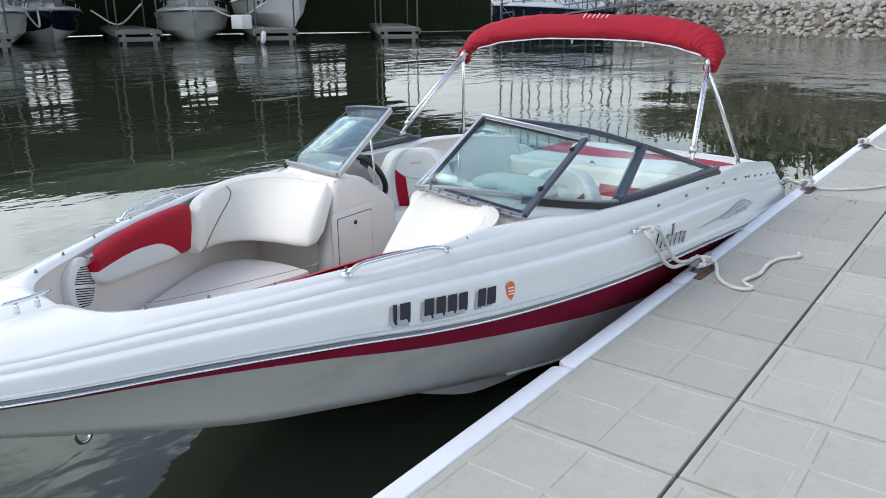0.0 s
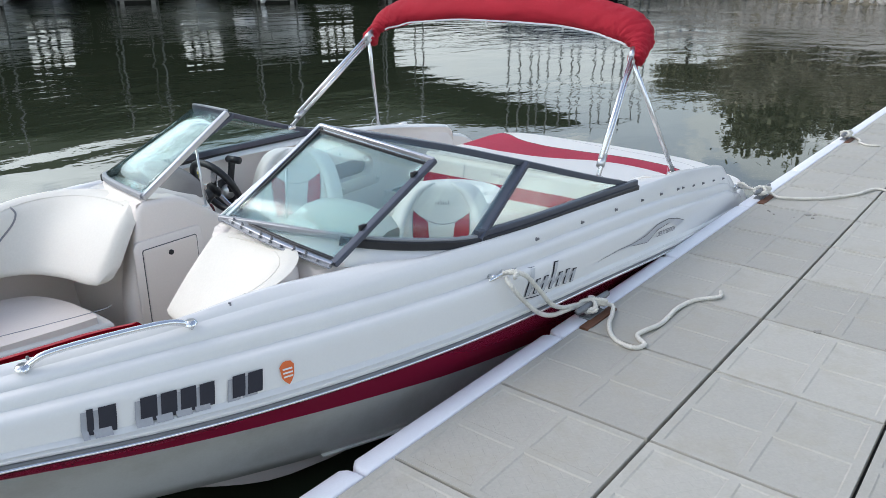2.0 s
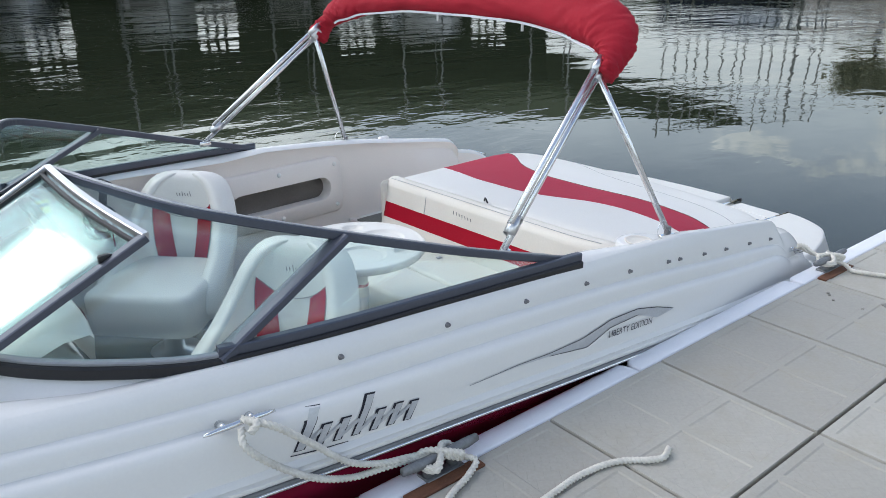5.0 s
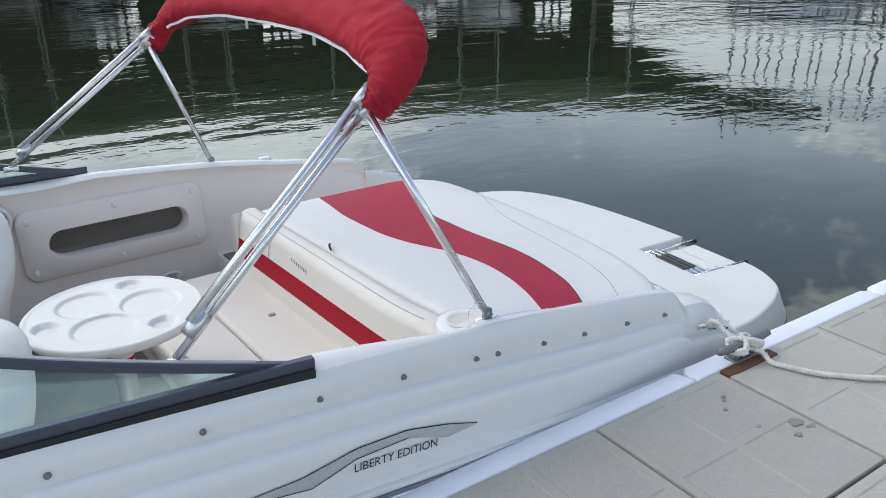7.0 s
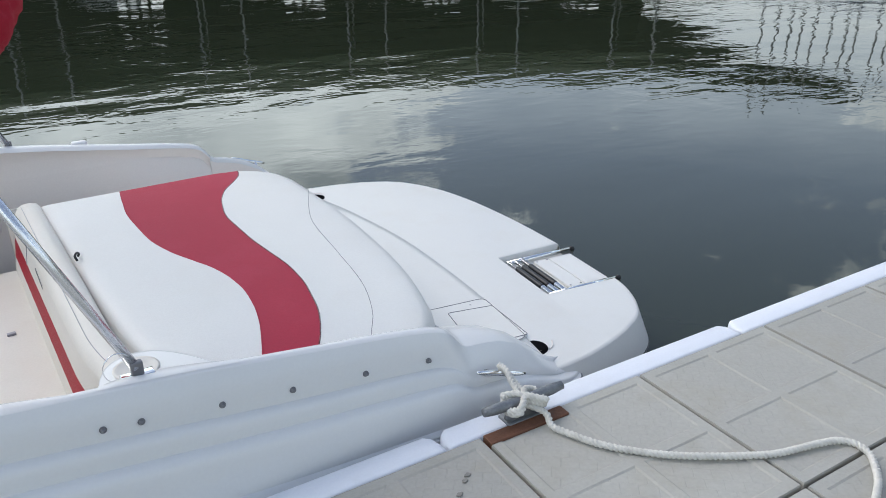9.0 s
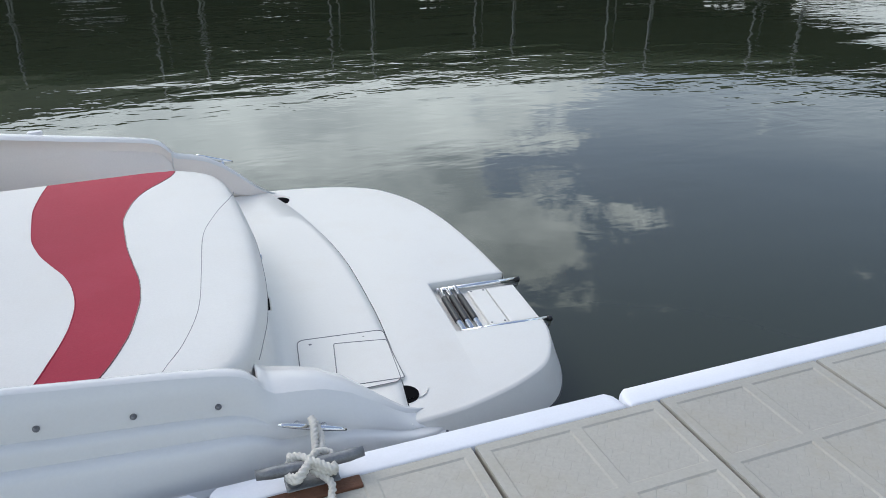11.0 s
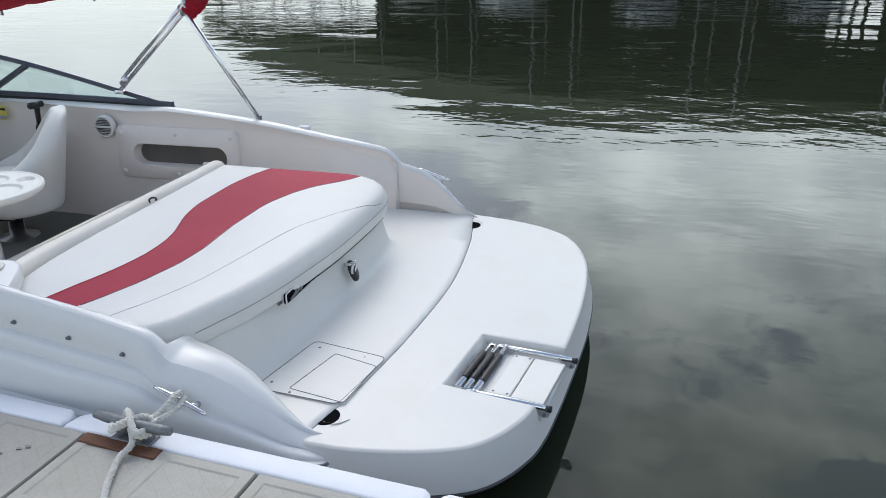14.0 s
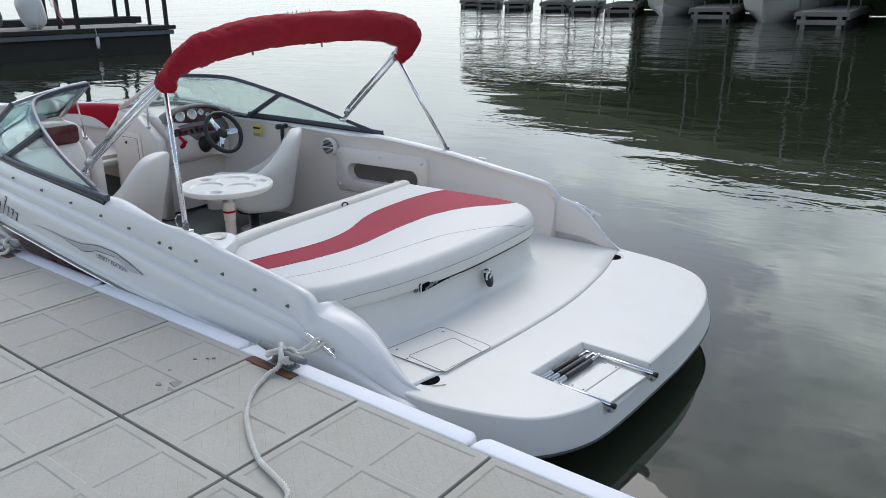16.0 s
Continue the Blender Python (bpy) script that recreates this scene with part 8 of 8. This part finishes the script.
# ---- trees behind the bank, seen in the water ----
def tree(x, y, z, h, seed, label):
    r = random.Random(seed)
    t = thing("tree", label, "tree", pose(x, y, z), "bank trees")
    bm = tube(spline([(x, y, z), (x + 0.2, y, z + h * 0.3), (x - 0.1, y + 0.2, z + h * 0.7)], 5), lambda k: 0.28 * (1 - 0.7 * k), 8)
    tips = []
    for i in range(9):
        a, zz = r.uniform(0, 6.28), z + h * r.uniform(0.3, 0.65)
        e = Vector((x + math.cos(a) * h * 0.28, y + math.sin(a) * h * 0.28, zz + h * 0.2))
        tube([(x, y, zz), Vector((x, y, zz)).lerp(e, 0.5) + Vector((0, 0, 0.2)), e], lambda k: 0.10 * (1 - 0.75 * k), 6, bm)
        tips.append(e)
    tips.append(Vector((x, y, z + h * 0.85)))
    part("trunk", bm, BARK, t)
    vs, fs = [], []
    for e in tips:
        for i in range(420):
            c = e + Vector((r.gauss(0, 1), r.gauss(0, 1), r.gauss(0, 0.8))) * h * 0.12
            d1 = Vector((r.gauss(0, 1), r.gauss(0, 1), r.gauss(0, 1))).normalized() * h * 0.028
            d2 = Vector((r.gauss(0, 1), r.gauss(0, 1), r.gauss(0, 1))).normalized() * h * 0.028
            n0 = len(vs)
            vs += [tuple(c - d1), tuple(c + d2), tuple(c + d1), tuple(c - d2)]
            fs.append((n0, n0 + 1, n0 + 2, n0 + 3))
    me = bpy.data.meshes.new("crown")
    me.from_pydata(vs, [], fs)
    part("crown", me, LEAF, t, "", False)


for i, (x, y, h) in enumerate(((60, 24, 5.5), (69, 22, 7.5), (59, 14, 5.0), (60, 8.5, 6.0), (69, 8, 8.0), (60, 2, 5.5), (59, -7, 6.0), (66, 18, 8.5), (63, 16, 9.5), (66, 11, 8), (63, 6, 9), (66, 1, 9.5), (63, -4, 8), (65, -9, 9.5), (62, -15, 9), (62, -22, 10))):
    tree(x, y, 3.2, h, 20 + i, "green leafy tree on the bank above the water")

# unseen low growth under the trees, added to block bright sky in the reflection
r = random.Random(77)
vs, fs = [], []
for y in np.arange(-34, 19, 0.9):
    for x0 in (54.5, 58.0):
        top = 2.6 + 2.2 * noise.noise(Vector((y * 0.16, x0, 3.0))) + r.uniform(0, 1.4) + (1.2 if x0 > 56 else 0)
        for i in range(int(46 * max(top, 0.6))):
            c = Vector((x0 + r.gauss(0, 0.9), y + r.gauss(0, 0.7), 3.2 + top * r.random() ** 0.8))
            d1 = Vector((r.gauss(0, 1), r.gauss(0, 1), r.gauss(0, 1))).normalized() * 0.26
            d2 = Vector((r.gauss(0, 1), r.gauss(0, 1), r.gauss(0, 1))).normalized() * 0.26
            n0 = len(vs)
            vs += [tuple(c - d1), tuple(c + d2), tuple(c + d1), tuple(c - d2)]
            fs.append((n0, n0 + 1, n0 + 2, n0 + 3))
me = bpy.data.meshes.new("shrubs")
me.from_pydata(vs, [], fs)
part("shrubs", me, SHRUB, None, "brown-green filler foliage added along the top of the bank", False, category="shrubs", kind="stuff")

# ---- the dock off the bow, with outboards ----
DM = pose(-20.6, 13.4, 0, 0, 0, -94)
FASCIA = material("dull_blue_grey_paint", (0.13, 0.15, 0.17), 0.6, vary=0.15, scale=1, fine=10)
fd = thing("boat_dock", "dark floating dock with steel posts and a pale fascia", "dock", DM)
part("deck", box(0, 16, -3.0, 0.0, 0.30, 0.40), FINGER, fd, "", False, DM)
part("fascia", box(0, 16, 0.003, 0.08, 0.13, 0.27, 0.01), FASCIA, fd, "dull blue-grey fascia", False, DM)
part("rim", box(-0.06, 16, 0.0, 0.12, 0.285, 0.41, 0.01), JOINT, fd, "", False, DM)
part("float", box(0.1, 16, -2.9, -0.04, -0.7, 0.29), JOINT, fd, "", False, DM)
for x in (0.06, 2.95, 5.9, 9.2, 12.5):
    part("post", box(x, x + 0.11, -0.20, -0.09, 0.35, 4.2, 0.01), JOINT, fd, "", False, DM)
    part("post", box(x + 0.36, x + 0.45, -0.62, -0.53, 0.35, 4.2, 0.01), JOINT, fd, "", False, DM)
back = thing("boat_dock", "low dark floating dock with thin posts, behind the nearer one", "dock", DM @ pose(4, -6.6, 0))
part("deck", box(-2.1, 12.0, -7.2, -6.0, 0.28, 0.52, 0.02), JOINT, back, "", False, DM)
part("float", box(-1.9, 12.0, -7.1, -6.1, -0.7, 0.28), JOINT, back, "", False, DM)
for x in (-1.75, -1.25, 1.4, 3.9):
    part("post", box(x, x + 0.12, -6.3, -6.18, 0.5, 4.2, 0.01), JOINT, back, "", False, DM)
bump_f = thing("fender", "small white fender hanging on the dark dock", "fender", DM @ pose(2.6, 0.14, 0.1))
part("body", lathe([(0.0, -0.24), (0.045, -0.22), (0.055, -0.12), (0.055, 0.06), (0.035, 0.11), (0.0, 0.13)], 12, DM @ pose(2.6, 0.15, 0.05)), FARWHITE, bump_f)
part("lanyard", tube([DM @ Vector((2.6, 0.15, 0.17)), DM @ Vector((2.6, 0.11, 0.40))], 0.01, 6), ROPE, bump_f)
for i, x in enumerate((3.75, 5.0)):
    OM = DM @ pose(x, -1.2, 0.40, 0, 12, 0)
    ob_ = thing("outboard_motor", "white outboard motor tilted up behind the dock" if i == 0 else "grey outboard motor behind the dock", "motor", OM, "outboard motors")
    rows = []
    for z, w, d in ((0.0, 0.10, 0.12), (0.12, 0.26, 0.34), (0.3, 0.32, 0.42), (0.75, 0.34, 0.44), (0.95, 0.30, 0.38), (1.08, 0.18, 0.24), (1.1, 0.02, 0.02)):
        rows.append([Vector((w * math.copysign(abs(math.cos(a)) ** 0.7, math.cos(a)), d * math.copysign(abs(math.sin(a)) ** 0.7, math.sin(a)), z)) for a in np.linspace(0, 2 * math.pi, 17)[:-1]])
    part("cowl", grid_mesh(rows, close_v=True, cap=True), FARWHITE if i == 0 else DARKSTEEL, ob_, "", True, OM)
    part("leg", box(-0.08, 0.08, -0.10, 0.10, -0.45, 0.1, 0.02), DARKSTEEL, ob_, "", True, OM)
FM = DM @ pose(3.95, -0.5, 0.40)
flag = thing("flag", "small red and white striped flag on a pole", "flag", FM)
part("pole", tube([(0.1, 0, 0), (-0.25, 0, 1.5)], 0.014, 6), FARWHITE, flag, "", True, FM)
for k in range(9):
    rows = []
    for i in range(13):
        t = i / 12
        top = Vector((-0.22 - 0.03 * k * 0.6 + 0.0, 0.03 * math.sin(5 * t + k * 0.3), 1.42 - 0.08 * k))
        q = top + Vector((-0.55 * t * 0.6, 0.02 * math.sin(9 * t), -0.62 * t))
        rows.append([q, q + Vector((-0.028, 0.0, -0.085))])
    m_ = VINYLRED if k % 2 == 0 else FARWHITE
    part("stripe", grid_mesh(rows), m_, flag, "", True, FM)
rows = []
for i in range(6):
    t = i / 12
    rows.append([Vector((-0.22 - 0.33 * t, 0.03 * math.sin(5 * t) - 0.012, 1.425 - 0.62 * t)), Vector((-0.29 - 0.33 * t, 0.03 * math.sin(5 * t + 1) - 0.012, 1.10 - 0.62 * t))])
part("canton", grid_mesh(rows), NAVY, flag, "", True, FM)

# ---- deck tiles ----
TM2 = tile_mesh()
for i in range(-23, 15):
    for j in range(4):
        part("tile", TM2, [TILEMAT, TILEPANEL], dock, "", False, pose((i + 0.5) * T, -(j + 0.5) * T, 0))
